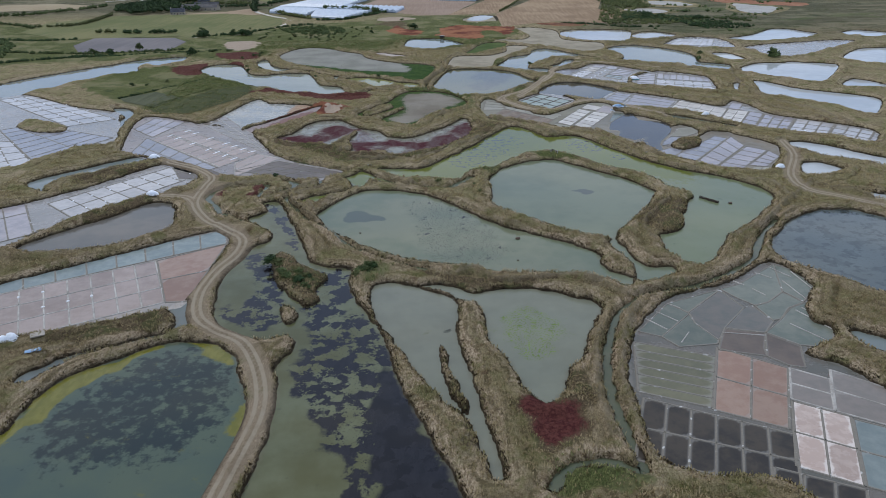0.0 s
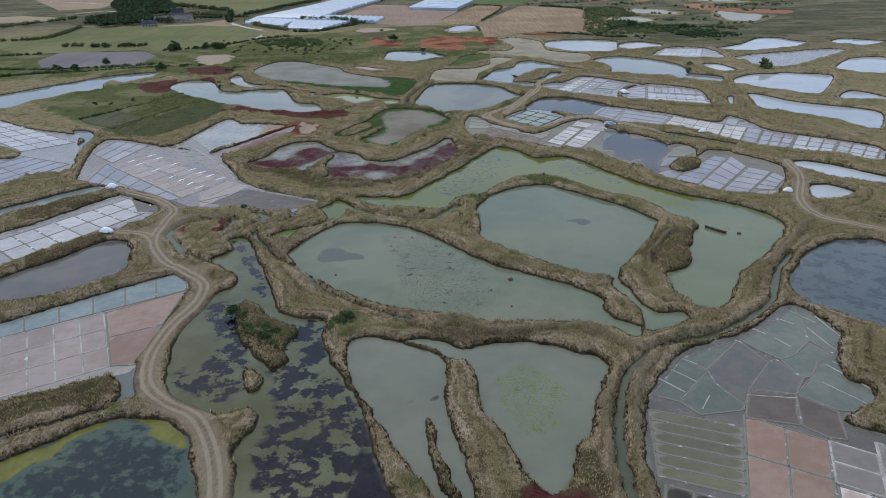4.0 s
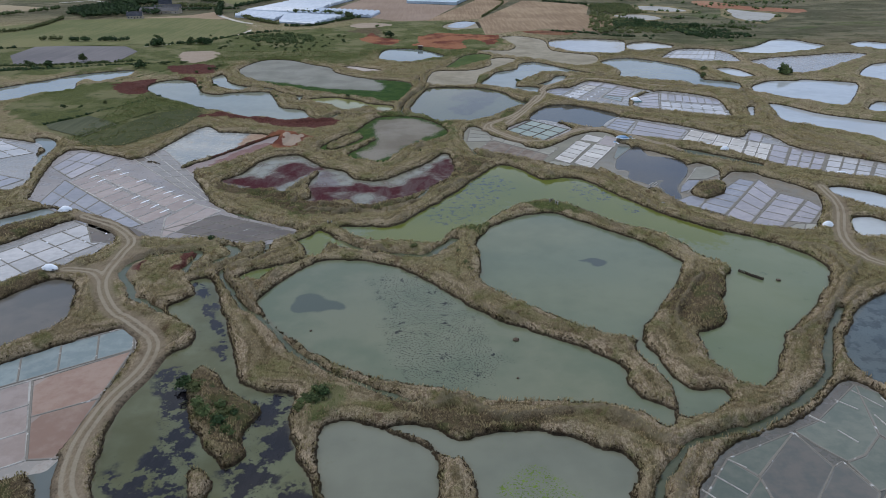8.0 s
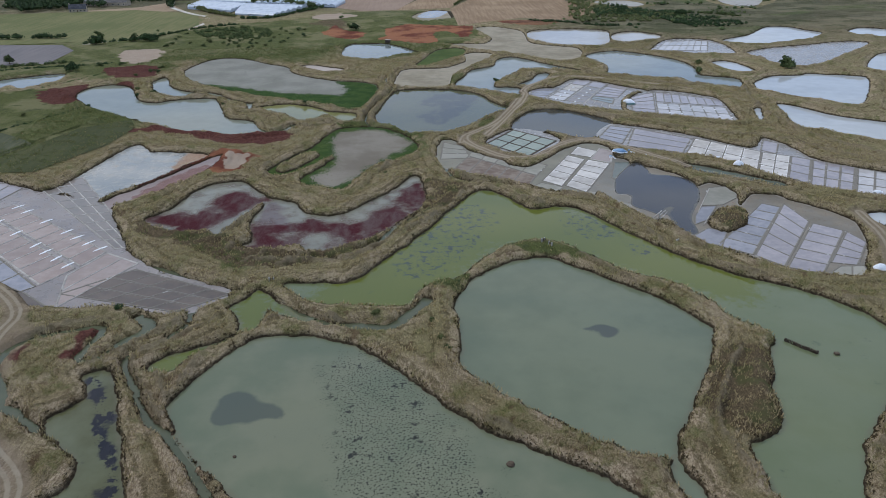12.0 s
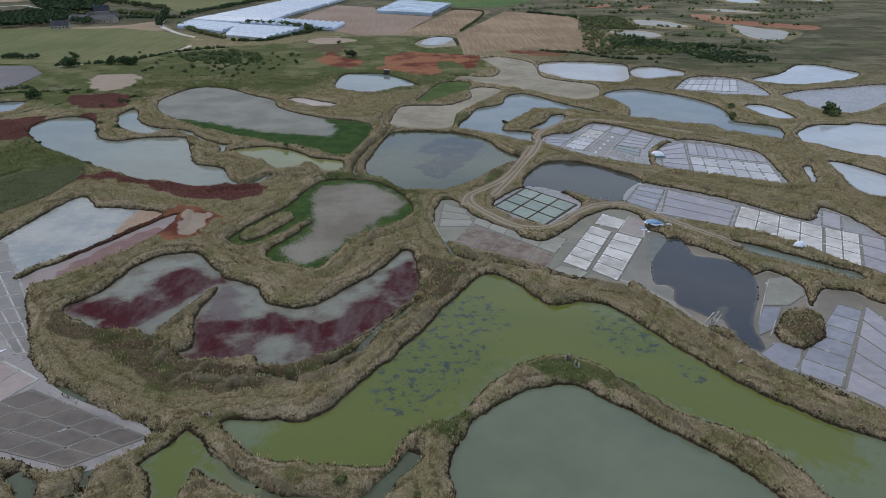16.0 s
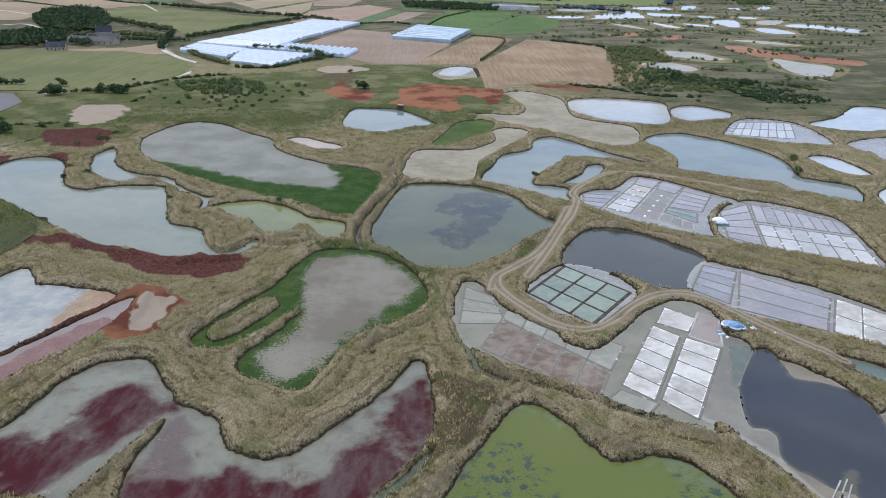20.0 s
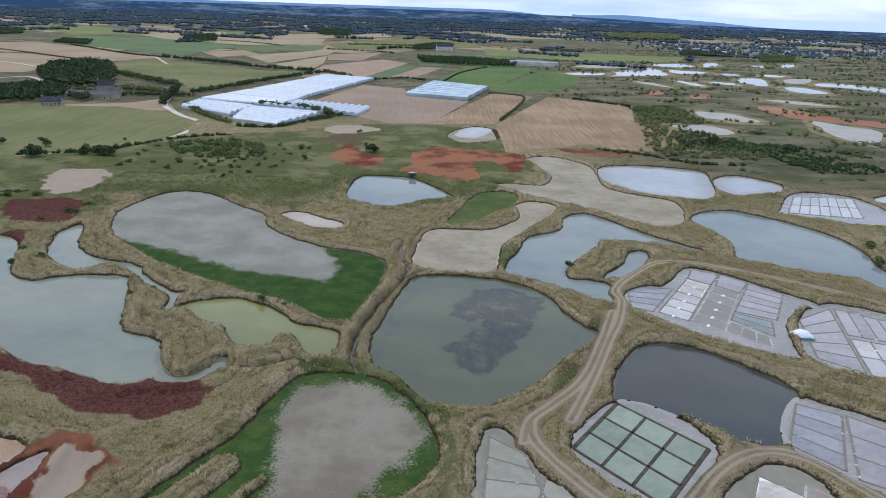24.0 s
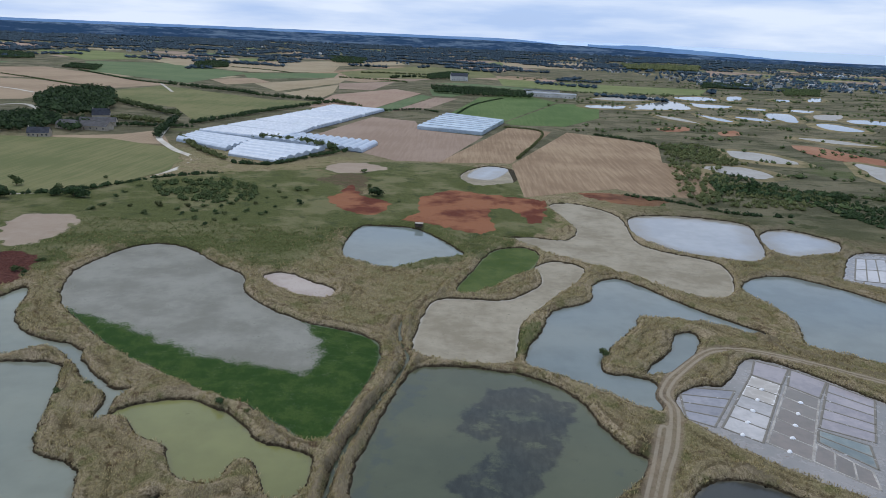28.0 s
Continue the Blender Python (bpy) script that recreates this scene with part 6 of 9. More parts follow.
BLUETARP = [(-95.2, 145.5)]
SLUICES = [(-32.9, 288.4), (44.5, 308.3), (85.8, 326.9), (46.0, 304.6)]
FARM = [(-330.9, 888.6), (-320.5, 938.8), (-320.3, 963.0), (-336.5, 1000.8), (-9.5, 1831.6), (144.8, 1517.0)]


# ---- plan tools ----
def smooth_loop(pts, n=4, closed=True):
    """A rounded line through the corners of a plan."""
    p = np.array(pts, float)
    out = []
    m = len(p)
    for i in range(m if closed else m - 1):
        a, b, c, d = (p[(i + k) % m] if closed else p[min(max(i + k, 0), m - 1)] for k in (-1, 0, 1, 2))
        for u in np.arange(n) / n:
            out.append(0.5 * (2 * b + (c - a) * u + (2 * a - 5 * b + 4 * c - d) * u * u + (3 * b - a - 3 * c + d) * u ** 3))
    if not closed:
        out.append(p[-1])
    return np.array(out)


def line_distance(X, Y, pts, closed):
    best = np.full(X.shape, 1e9)
    m = len(pts)
    for i in range(m if closed else m - 1):
        (ax, ay), (bx, by) = pts[i], pts[(i + 1) % m]
        dx, dy = bx - ax, by - ay
        u = np.clip(((X - ax) * dx + (Y - ay) * dy) / (dx * dx + dy * dy + 1e-9), 0, 1)
        np.minimum(best, (X - ax - u * dx) ** 2 + (Y - ay - u * dy) ** 2, out=best)
    return np.sqrt(best)


def inside(X, Y, pts):
    odd = np.zeros(X.shape, bool)
    m = len(pts)
    for i in range(m):
        (ax, ay), (bx, by) = pts[i], pts[(i + 1) % m]
        if ay == by:
            continue
        odd ^= ((ay > Y) != (by > Y)) & (X < (bx - ax) * (Y - ay) / (by - ay) + ax)
    return odd


def signed(X, Y, pts):
    """Distance to a closed outline, negative within it."""
    d = line_distance(X, Y, pts, True)
    return np.where(inside(X, Y, pts), -d, d)


def step(v, lo, hi):
    u = np.clip((v - lo) / (hi - lo), 0, 1)
    return u * u * (3 - 2 * u)


def wobble(X, Y, size, seed=0.0):
    """Cheap smooth noise of about -1 to 1 at a size in metres."""
    r = np.random.RandomState(int(seed) + 11)
    out = np.zeros(np.shape(X))
    for k in range(7):
        a, p = r.uniform(0, math.pi), r.uniform(0, 6.28)
        f = 6.28 / size * r.uniform(0.6, 1.7)
        out += np.sin((X * math.cos(a) + Y * math.sin(a)) * f + p + 1.3 * np.sin((Y * math.cos(a) - X * math.sin(a)) * f * 0.7 + p * 2))
    return out / 3.2


def color_attr(me, name, cols):
    a = me.attributes.new(name, "FLOAT_COLOR", "POINT")
    a.data.foreach_set("color", np.concatenate([cols, np.ones((len(cols), 1))], 1).astype(np.float32).ravel())


def float_attr(me, name, v):
    a = me.attributes.new(name, "FLOAT", "POINT")
    a.data.foreach_set("value", np.asarray(v, np.float32).ravel())


def grid_mesh(name, X, Y, Z, keep=None):
    """A mesh of quads over a grid of points; keep picks the quads."""
    r, c = X.shape
    i = np.arange(r * c).reshape(r, c)
    q = np.stack([i[:-1, :-1], i[:-1, 1:], i[1:, 1:], i[1:, :-1]], -1).reshape(-1, 4)
    if keep is not None:
        q = q[keep.ravel()]
    used, q = np.unique(q, return_inverse=True)
    q = q.reshape(-1, 4)
    me = bpy.data.meshes.new(name)
    co = np.stack([X.ravel(), Y.ravel(), Z.ravel()], 1)[used]
    me.vertices.add(len(co))
    me.vertices.foreach_set("co", co.astype(np.float32).ravel())
    me.loops.add(q.size)
    me.loops.foreach_set("vertex_index", q.ravel().astype(np.int32))
    me.polygons.add(len(q))
    me.polygons.foreach_set("loop_start", np.arange(0, q.size, 4, dtype=np.int32))
    me.polygons.foreach_set("use_smooth", np.ones(len(q), bool))
    me.update(calc_edges=True)
    return me, used


OUTLINE = {k: smooth_loop(v) for k, v in {**PONDS, **FLATS, **ISLANDS}.items()}

# ---- ground ----
def axis(fine_lo, fine_hi, d, mid_lo, mid_hi, lo, hi):
    """Grid lines that stand close in the middle, widen slowly to the inner limits and fast beyond them."""
    def run(start, inner, outer):
        out, s = [start], d
        while abs(out[-1]) < abs(outer) or (out[-1] - outer) * (inner - outer) > 0:
            s *= 1.008 if (out[-1] - inner) * (start - inner) > 0 else 1.06
            out.append(out[-1] + math.copysign(s, outer - start))
        return out[1:]
    return np.array(run(fine_lo, mid_lo, lo)[::-1] + list(np.arange(fine_lo, fine_hi + d / 2, d)) + run(fine_hi, mid_hi, hi))


gx = axis(-140, 160, 0.75, -330, 350, -4900, 4900)
gy = axis(95, 530, 0.75, 85, 900, -700, 4900)
GX, GY = np.meshgrid(gx, gy)
shore = np.full(GX.shape, 30.0)


def window(pts, pad):
    (x0, y0), (x1, y1) = pts.min(0) - pad, pts.max(0) + pad
    i0, i1 = np.searchsorted(gy, (y0, y1))
    j0, j1 = np.searchsorted(gx, (x0, x1))
    return slice(i0, i1), slice(j0, j1)


edge_x = GX + 0.35 * wobble(GX, GY, 11, 1) + 0.2 * wobble(GX, GY, 3.2, 12)
edge_y = GY + 0.35 * wobble(GX, GY, 11, 2) + 0.2 * wobble(GX, GY, 3.2, 13)
for key in list(PONDS) + list(FLATS):
    w = window(OUTLINE[key], 16)
    shore[w] = np.minimum(shore[w], signed(edge_x[w], edge_y[w], OUTLINE[key]))
for key in ISLANDS:
    w = window(OUTLINE[key], 6)
    shore[w] = np.maximum(shore[w], -signed(edge_x[w], edge_y[w], OUTLINE[key]))
crest = np.clip(0.8 + 0.4 * wobble(GX, GY, 24, 14), 0.2, 1.4)
GZ = np.where(shore < 0, np.maximum(-0.5, shore * 0.6),
              0.95 * step(shore, -0.1, 0.6) + 1.15 * crest * step(shore, 0.5, 2.8) - 0.95 * crest * step(shore, 3.6, 7.5))
land = step(shore, 0.2, 1.8)
fold = 1.7 * shore + 1.6 * wobble(GX, GY, 34, 15)
GZ += 0.38 * np.clip(0.5 + wobble(GX, GY, 30, 16), 0, 1.2) * np.sin(fold) * step(shore, 1.0, 2.5) * (1 - step(shore, 9, 14))
GZ += land * (0.09 * wobble(GX, GY, 2.6, 3) + 0.2 * wobble(GX, GY, 8, 4) + 0.06 * wobble(GX, GY, 1.6, 5))
chan = {k: np.zeros(GX.shape) for k in ("track", "green", "red", "orange", "pale", "levee", "marsh")}
lane = np.full(GX.shape, 12.0)
for name, width, pts in LEVEES:
    line = smooth_loop(pts, 4, False)
    w = window(line, 8)
    d = line_distance(edge_x[w], edge_y[w], line, False)
    dryland = step(shore[w], 0.5, 1.8)
    GZ[w] += dryland * (0.75 * (1 - step(d, width * 0.25, width * 0.9)) - 0.45 * (1 - step(np.abs(d - width * 1.25), 0.3, 1.0)))
    chan["levee"][w] = np.maximum(chan["levee"][w], dryland * (1 - step(d, width * 0.3, width * 0.7)))
for name, width, pts in TRACKS:
    line = smooth_loop(pts, 4, False)
    w = window(line, 12)
    d = line_distance(GX[w], GY[w], line, False)
    flat = 1 - step(d, width * 0.45, width * 0.8)
    chan["track"][w] = np.maximum(chan["track"][w], flat)
    lane[w] = np.minimum(lane[w], d)
    GZ[w] = GZ[w] * (1 - flat * 0.8) + flat * 0.8 * 1.0
for name, width, pts in DITCHES:
    line = smooth_loop(pts, 4, False)
    w = window(line, 6)
    d = line_distance(edge_x[w], edge_y[w], line, False)
    cut = 1 - step(d, width * 0.55, width * 0.55 + 1.1)
    GZ[w] = GZ[w] * (1 - cut) - 0.35 * cut
    shore[w] = np.minimum(shore[w], d - width * 0.45)
for channel, soft, pts in GROUND_PATCHES:
    line = smooth_loop(pts)
    w = window(line, soft * 2 + 4)
    d = signed(GX[w] + 1.5 * wobble(GX[w], GY[w], 14, 7), GY[w] + 1.5 * wobble(GX[w], GY[w], 14, 8), line)
    chan[channel][w] = np.maximum(chan[channel][w], 1 - step(d, -soft, soft))
far = step(GY, 780, 900)
GZ = GZ * (1 - far) + 0.3 * far
for kind, pts in FIELDS:
    if min(p[1] for p in pts) < 1000:
        line = np.array(pts)
        w = window(line, 12)
        k = 1 - step(signed(GX[w], GY[w], line), 0, 8)
        GZ[w] = GZ[w] * (1 - k) + 0.3 * k
chan["green"] = np.maximum(chan["green"], step(GY, 820, 950) * (0.42 + 0.25 * wobble(GX, GY, 180, 21)))
me, used = grid_mesh("ground", GX, GY, GZ)
color_attr(me, "cover", np.stack([chan[k].ravel() for k in ("track", "green", "red")], 1)[used])
color_attr(me, "soil", np.stack([chan[k].ravel() for k in ("orange", "pale", "levee")], 1)[used])
float_attr(me, "lane", lane.ravel()[used])
float_attr(me, "fold", (np.sin(fold) * (1 - step(shore, 8, 14))).ravel()[used])
float_attr(me, "outland", (step(GY, 560, 760) * step(GX, 60, 170) + step(GY, 800, 950)).clip(0, 1).ravel()[used])
float_attr(me, "marsh", chan["marsh"].ravel()[used])
float_attr(me, "shore", shore.ravel()[used])

n = Nodes("marsh_ground")
track, green, red = n.attr("cover")
orange, pale, levee = n.attr("soil")
edge, lane_d = n.value("shore"), n.value("lane")
big, mid, fine, blade = n.noise(0.02, 4), n.noise(0.12, 5, 0.65), n.noise(1.1, 5, 0.75), n.noise(4.0, 3, 0.75)
streak = n.noise(2.6, 4, 0.8, (1.0, 0.35, 1.0))
grain = n.math("ADD", n.math("ADD", n.math("MULTIPLY", fine, 0.2), n.math("MULTIPLY", streak, 0.3)), n.math("MULTIPLY", blade, 0.5))
wide = n.math("MULTIPLY", n.math("SUBTRACT", mid, 0.5), 5.0)
dry = n.mix(n.ramp(grain, 0.4, 0.6), lin(108, 94, 68), lin(172, 153, 118))
dry = n.mix(n.ramp(n.noise(0.05, 5, 0.6), 0.42, 0.62, 0.0, 0.85), dry, n.mix(n.ramp(grain, 0.36, 0.64), lin(106, 102, 64), lin(154, 144, 98)))
straw = n.mix(n.ramp(n.math("ADD", n.math("MULTIPLY", streak, 0.6), n.math("MULTIPLY", blade, 0.4)), 0.4, 0.6), lin(134, 114, 88), lin(212, 190, 158))
fringe = n.math("MULTIPLY", n.ramp(n.math("ADD", edge, n.math("MULTIPLY", wide, 0.5)), 2.2, 4.2, 1.0, 0.0), n.ramp(n.noise(0.09, 4, 0.6), 0.36, 0.56, 0.25, 0.95))
dry = n.mix(fringe, dry, straw)
dry = n.mix(n.math("MULTIPLY", n.north(215, 275), n.ramp(mid, 0.35, 0.6, 0.2, 0.6)), dry, n.mix(n.ramp(grain, 0.38, 0.62), lin(122, 112, 78), lin(196, 180, 138)))
crease = n.math("ADD", n.value("fold"), n.math("ADD", n.math("MULTIPLY", n.math("SUBTRACT", fine, 0.5), 2.0), n.math("MULTIPLY", n.math("SUBTRACT", mid, 0.45), 1.6)))
dry = n.mix(n.ramp(crease, -0.3, -0.9, 0, 0.7), dry, n.mix(blade, lin(74, 66, 42), lin(116, 102, 70)))
dry = n.mix(n.ramp(crease, 0.9, 1.5, 0, 0.35), dry, lin(190, 172, 138))
dry = n.mix(n.ramp(mid, 0.53, 0.64, 0, 0.7), dry, n.mix(n.ramp(grain, 0.38, 0.62), lin(82, 88, 44), lin(136, 132, 82)))
dry = n.mix(n.ramp(n.noise(0.3, 4, 0.6), 0.57, 0.68, 0, 0.75), dry, n.mix(blade, lin(78, 60, 42), lin(126, 102, 76)))
dry = n.mix(n.ramp(n.noise(0.07, 5, 0.65), 0.54, 0.66, 0, 0.55), dry, n.mix(n.ramp(grain, 0.38, 0.62), lin(150, 130, 102), lin(208, 188, 156)))
lush = n.mix(n.ramp(grain, 0.38, 0.62), lin(66, 76, 40), lin(122, 124, 74))
lush = n.mix(n.ramp(n.noise(0.035, 4, 0.6), 0.45, 0.62, 0, 0.75), lush, lin(140, 134, 96))
lush = n.mix(n.ramp(n.noise(0.1, 4, 0.6), 0.56, 0.66, 0, 0.6), lush, lin(72, 82, 50))
col = n.mix(n.ramp(n.math("ADD", green, n.math("MULTIPLY", n.math("SUBTRACT", mid, 0.5), 1.6)), 0.3, 0.75), dry, lush)
swamp = n.mix(n.ramp(grain, 0.4, 0.6), lin(74, 62, 44), lin(136, 118, 90))
swamp = n.mix(n.ramp(n.noise(0.18, 4, 0.6), 0.5, 0.62), swamp, lin(98, 96, 62))
col = n.mix(n.ramp(n.math("ADD", n.value("marsh"), n.math("MULTIPLY", n.math("SUBTRACT", mid, 0.5), 1.6)), 0.3, 0.7), col, swamp)
shake = n.math("MULTIPLY", n.math("SUBTRACT", n.math("ADD", n.math("MULTIPLY", fine, 0.5), n.math("MULTIPLY", mid, 0.5)), 0.5), 2.2)
col = n.mix(n.ramp(n.math("ADD", red, shake), 0.25, 0.7, 0, 0.88), col, n.mix(n.ramp(fine, 0.4, 0.6), lin(76, 24, 32), lin(112, 60, 56)))
col = n.mix(n.ramp(n.math("ADD", orange, n.math("MULTIPLY", shake, 0.45)), 0.35, 0.65), col, n.mix(n.ramp(n.noise(0.03, 4, 0.6), 0.42, 0.58), lin(118, 66, 50), lin(168, 112, 80)))
col = n.mix(n.ramp(n.math("ADD", pale, shake), 0.35, 0.7), col, n.mix(mid, lin(172, 148, 126), lin(200, 182, 162)))
col = n.mix(n.math("MULTIPLY", levee, n.ramp(fine, 0.3, 0.6, 0.4, 0.9)), col, n.mix(fine, lin(112, 100, 78), lin(166, 150, 122)))
out = n.value("outland")
heath = n.mix(n.ramp(n.noise(0.025, 5, 0.65, (0.5, 1.0, 1.0)), 0.42, 0.6), lin(90, 88, 68), lin(130, 122, 98))
heath = n.mix(n.ramp(n.noise(0.05, 5, 0.7, (0.6, 1.0, 1.0)), 0.53, 0.6, 0, 0.85), heath, lin(64, 70, 44))
heath = n.mix(n.ramp(n.noise(0.016, 4, 0.6, (0.5, 1.0, 1.0)), 0.58, 0.66, 0, 0.7), heath, lin(96, 106, 64))
col = n.mix(n.math("MULTIPLY", out, 0.85), col, heath)
mud = n.math("MULTIPLY", n.ramp(n.math("ADD", edge, n.math("MULTIPLY", fine, 1.0)), 0.55, 1.1, 1.0, 0.0), 0.92)
col = n.mix(mud, col, n.mix(n.ramp(fine, 0.35, 0.65), lin(40, 33, 25), lin(80, 68, 52)))
col = n.mix(n.math("MULTIPLY", track, n.ramp(fine, 0.3, 0.6, 0.3, 0.9)), col, n.mix(mid, lin(144, 126, 104), lin(170, 152, 128)))
rut = n.math("MULTIPLY", n.ramp(n.math("ABSOLUTE", n.math("SUBTRACT", lane_d, 0.95)), 0.25, 0.6, 1.0, 0.0), n.ramp(mid, 0.3, 0.5, 0.45, 1.0))
col = n.mix(n.math("MULTIPLY", rut, 0.85), col, n.mix(fine, lin(172, 156, 132), lin(198, 184, 160)))
col = n.put("ShaderNodeHueSaturation", [("Color", col)], Value=0.79, Saturation=0.97).outputs["Color"]
ground_mat = n.done(col, 0.95, n.math("ADD", blade, n.math("MULTIPLY", fine, 0.9)), 0.9, 0.5, 0.1)
me.materials.append(ground_mat)
tagged(new("ground", me), "dry tan grass banks and salt marsh earth", "ground", kind="structure")


# ---- water and mud sheets ----
def water(name, base, weed, spot, scale=0.35, lo=0.5, rough=0.06, base2=None, fleck=0.0, mottle=0.6, soft=0.05, level=1.0, weed2=None, shoal=0.0, dull=0.0, vein=0.5):
    """Murky water over mud: weed by the mask's first channel, a darker bed by its second, fine flecks over the first."""
    def murk(c):
        return (c[0] * 0.82, c[1] * 0.77, c[2] * 0.7, 1.0)
    n = Nodes(name)
    r, g, b = n.attr("mask")
    edge = n.value("shore")
    big, mid, fine = n.noise(0.03, 4), n.noise(scale, 6, 0.65), n.noise(2.2, 4, 0.65)
    base2 = base2 or tuple(c * 0.84 for c in base[:3]) + (1.0,)
    col = n.mix(n.ramp(n.math("ADD", n.math("MULTIPLY", big, 0.7), n.math("MULTIPLY", n.noise(0.15, 4), 0.3)), 0.38, 0.62), murk(base), murk(base2))
    bed = n.math("ADD", n.math("MULTIPLY", g, level), n.math("MULTIPLY", n.math("SUBTRACT", mid, 0.5), mottle * 2))
    col = n.mix(n.ramp(bed, 0.35, 0.75), col, murk(spot))
    streaks = n.ramp(n.noise(vein, 6, 0.7, (1.0, 0.4, 1.0)), 0.4, 0.65)
    patch = n.ramp(mid, lo, lo + soft)
    if fleck:
        patch = n.math("MAXIMUM", patch, n.ramp(fine, fleck, fleck + 0.05))
    grown = n.math("MULTIPLY", n.ramp(n.math("ADD", r, n.math("MULTIPLY", n.math("SUBTRACT", n.noise(0.2, 5, 0.7), 0.5), 1.6)), -0.2 if dull else 0.15, 0.7 if dull else 0.55), patch)
    col = n.mix(grown, col, n.mix(streaks, murk(weed), murk(weed2 or tuple(c * 1.5 for c in weed[:3]))))
    rim = n.ramp(n.math("ADD", edge, n.math("MULTIPLY", n.noise(0.4, 4), 2.5)), 0.9, 2.4, 0.5, 0.0)
    col = n.mix(rim, col, lin(104, 98, 78))
    if shoal:
        col = n.mix(n.ramp(n.math("ADD", edge, n.math("MULTIPLY", n.noise(0.06, 4, 0.6), shoal)), shoal * 0.6, shoal * 1.3, 0.9, 0.0), col, n.mix(fine, lin(122, 114, 98), lin(150, 142, 128)))
    if dull:
        tuft = n.math("MULTIPLY", grown, n.ramp(fine, 0.3, 0.7, 0.3, 1.0))
        return n.done(col, n.math("ADD", n.math("MULTIPLY", grown, dull), rough), n.math("ADD", n.math("MULTIPLY", tuft, 4.0), n.noise(1.2, 3)), 0.5, 0.1, n.math("SUBTRACT", 0.5, n.math("MULTIPLY", grown, 0.4)), ior=1.33)
    return n.done(col, rough, n.noise(1.2, 3), 0.04, 0.05, 0.5, ior=1.33)


def mudflat(name, base, base2, weed, rough=0.3, scale=0.25, crust=0.15):
    """Bare or flooded mud: the mask's first channel keeps it bare, the second puts the plants of the third colour on it."""
    n = Nodes(name)
    r, g, b = n.attr("mask")
    edge = n.value("shore")
    big, mid, fine = n.noise(0.05, 4), n.noise(scale, 5, 0.6), n.noise(1.6, 4, 0.7)
    col = n.mix(n.ramp(n.math("ADD", n.math("MULTIPLY", big, 0.6), n.math("MULTIPLY", mid, 0.4)), 0.38, 0.62), base, base2)
    col = n.mix(n.ramp(fine, 0.55, 0.75, 0, 0.35), col, tuple(c * 0.7 for c in base[:3]) + (1.0,))
    grow = n.ramp(n.math("ADD", g, n.math("ADD", n.math("MULTIPLY", n.math("SUBTRACT", n.noise(1.6, 4, 0.75), 0.5), 2.6), n.math("MULTIPLY", n.math("SUBTRACT", mid, 0.5), 1.2))), 0.3, 0.7)
    col = n.mix(grow, col, n.mix(n.ramp(n.noise(4.0, 3, 0.7), 0.35, 0.65), tuple(c * 0.6 for c in weed[:3]) + (1.0,), n.mix(n.ramp(n.noise(0.16, 5, 0.7), 0.42, 0.62), weed, (weed[0] * 2.2, weed[1] * 1.6, weed[2] * 1.7, 1.0) if weed[1] > weed[0] else (weed[0] * 1.2, weed[1] * 1.3, weed[2] * 1.3, 1.0))))
    rim = n.ramp(n.math("ADD", edge, n.math("MULTIPLY", mid, 1.6)), 0.7, 1.7, crust, 0.0)
    col = n.mix(rim, col, lin(184, 180, 170))
    gloss = n.math("ADD", n.ramp(mid, 0.4, 0.6, rough, rough + 0.2), n.math("MULTIPLY", grow, 0.5))
    return n.done(col, gloss, fine, 0.15, 0.1, 0.5 if rough < 0.6 else 0.15, ior=1.33)


def sheet(key, name, z, mat, label, category, d=1.0, invert=False):
    pts = OUTLINE[key]
    (x0, y0), (x1, y1) = pts.min(0) - 2, pts.max(0) + 2
    X, Y = np.meshgrid(np.arange(x0, x1 + d, d), np.arange(y0, y1 + d, d))
    sd = signed(X, Y, pts)
    m = np.zeros(X.shape + (3,))
    for target, c, soft, patch in SHEET_PATCHES:
        if target == key:
            dd = signed(X + 1.2 * wobble(X, Y, 15, 9), Y + 1.2 * wobble(X, Y, 15, 10), smooth_loop(patch))
            c = "rgb".index(c)
            m[..., c] = np.maximum(m[..., c], 1 - step(dd, -soft, soft))
    if invert:
        m[..., 1] = 1 - m[..., 0]
    lap = 0.05 if key in ("black_pond", "dark_pond", "milky") else 0.9
    gy_, gx_ = np.gradient(sd, d)
    out = np.clip(sd - lap, 0, 1.7)
    near = sd < lap + 1.5
    X, Y = X - gx_ * out, Y - gy_ * out
    keep = near[:-1, :-1] & near[1:, 1:] & near[1:, :-1] & near[:-1, 1:]
    me, used = grid_mesh(name, X, Y, np.full(X.shape, z), keep)
    color_attr(me, "mask", m.reshape(-1, 3)[used])
    float_attr(me, "shore", -sd.ravel()[used])
    me.materials.append(mat)
    return tagged(new(name, me), label, category, kind="structure")


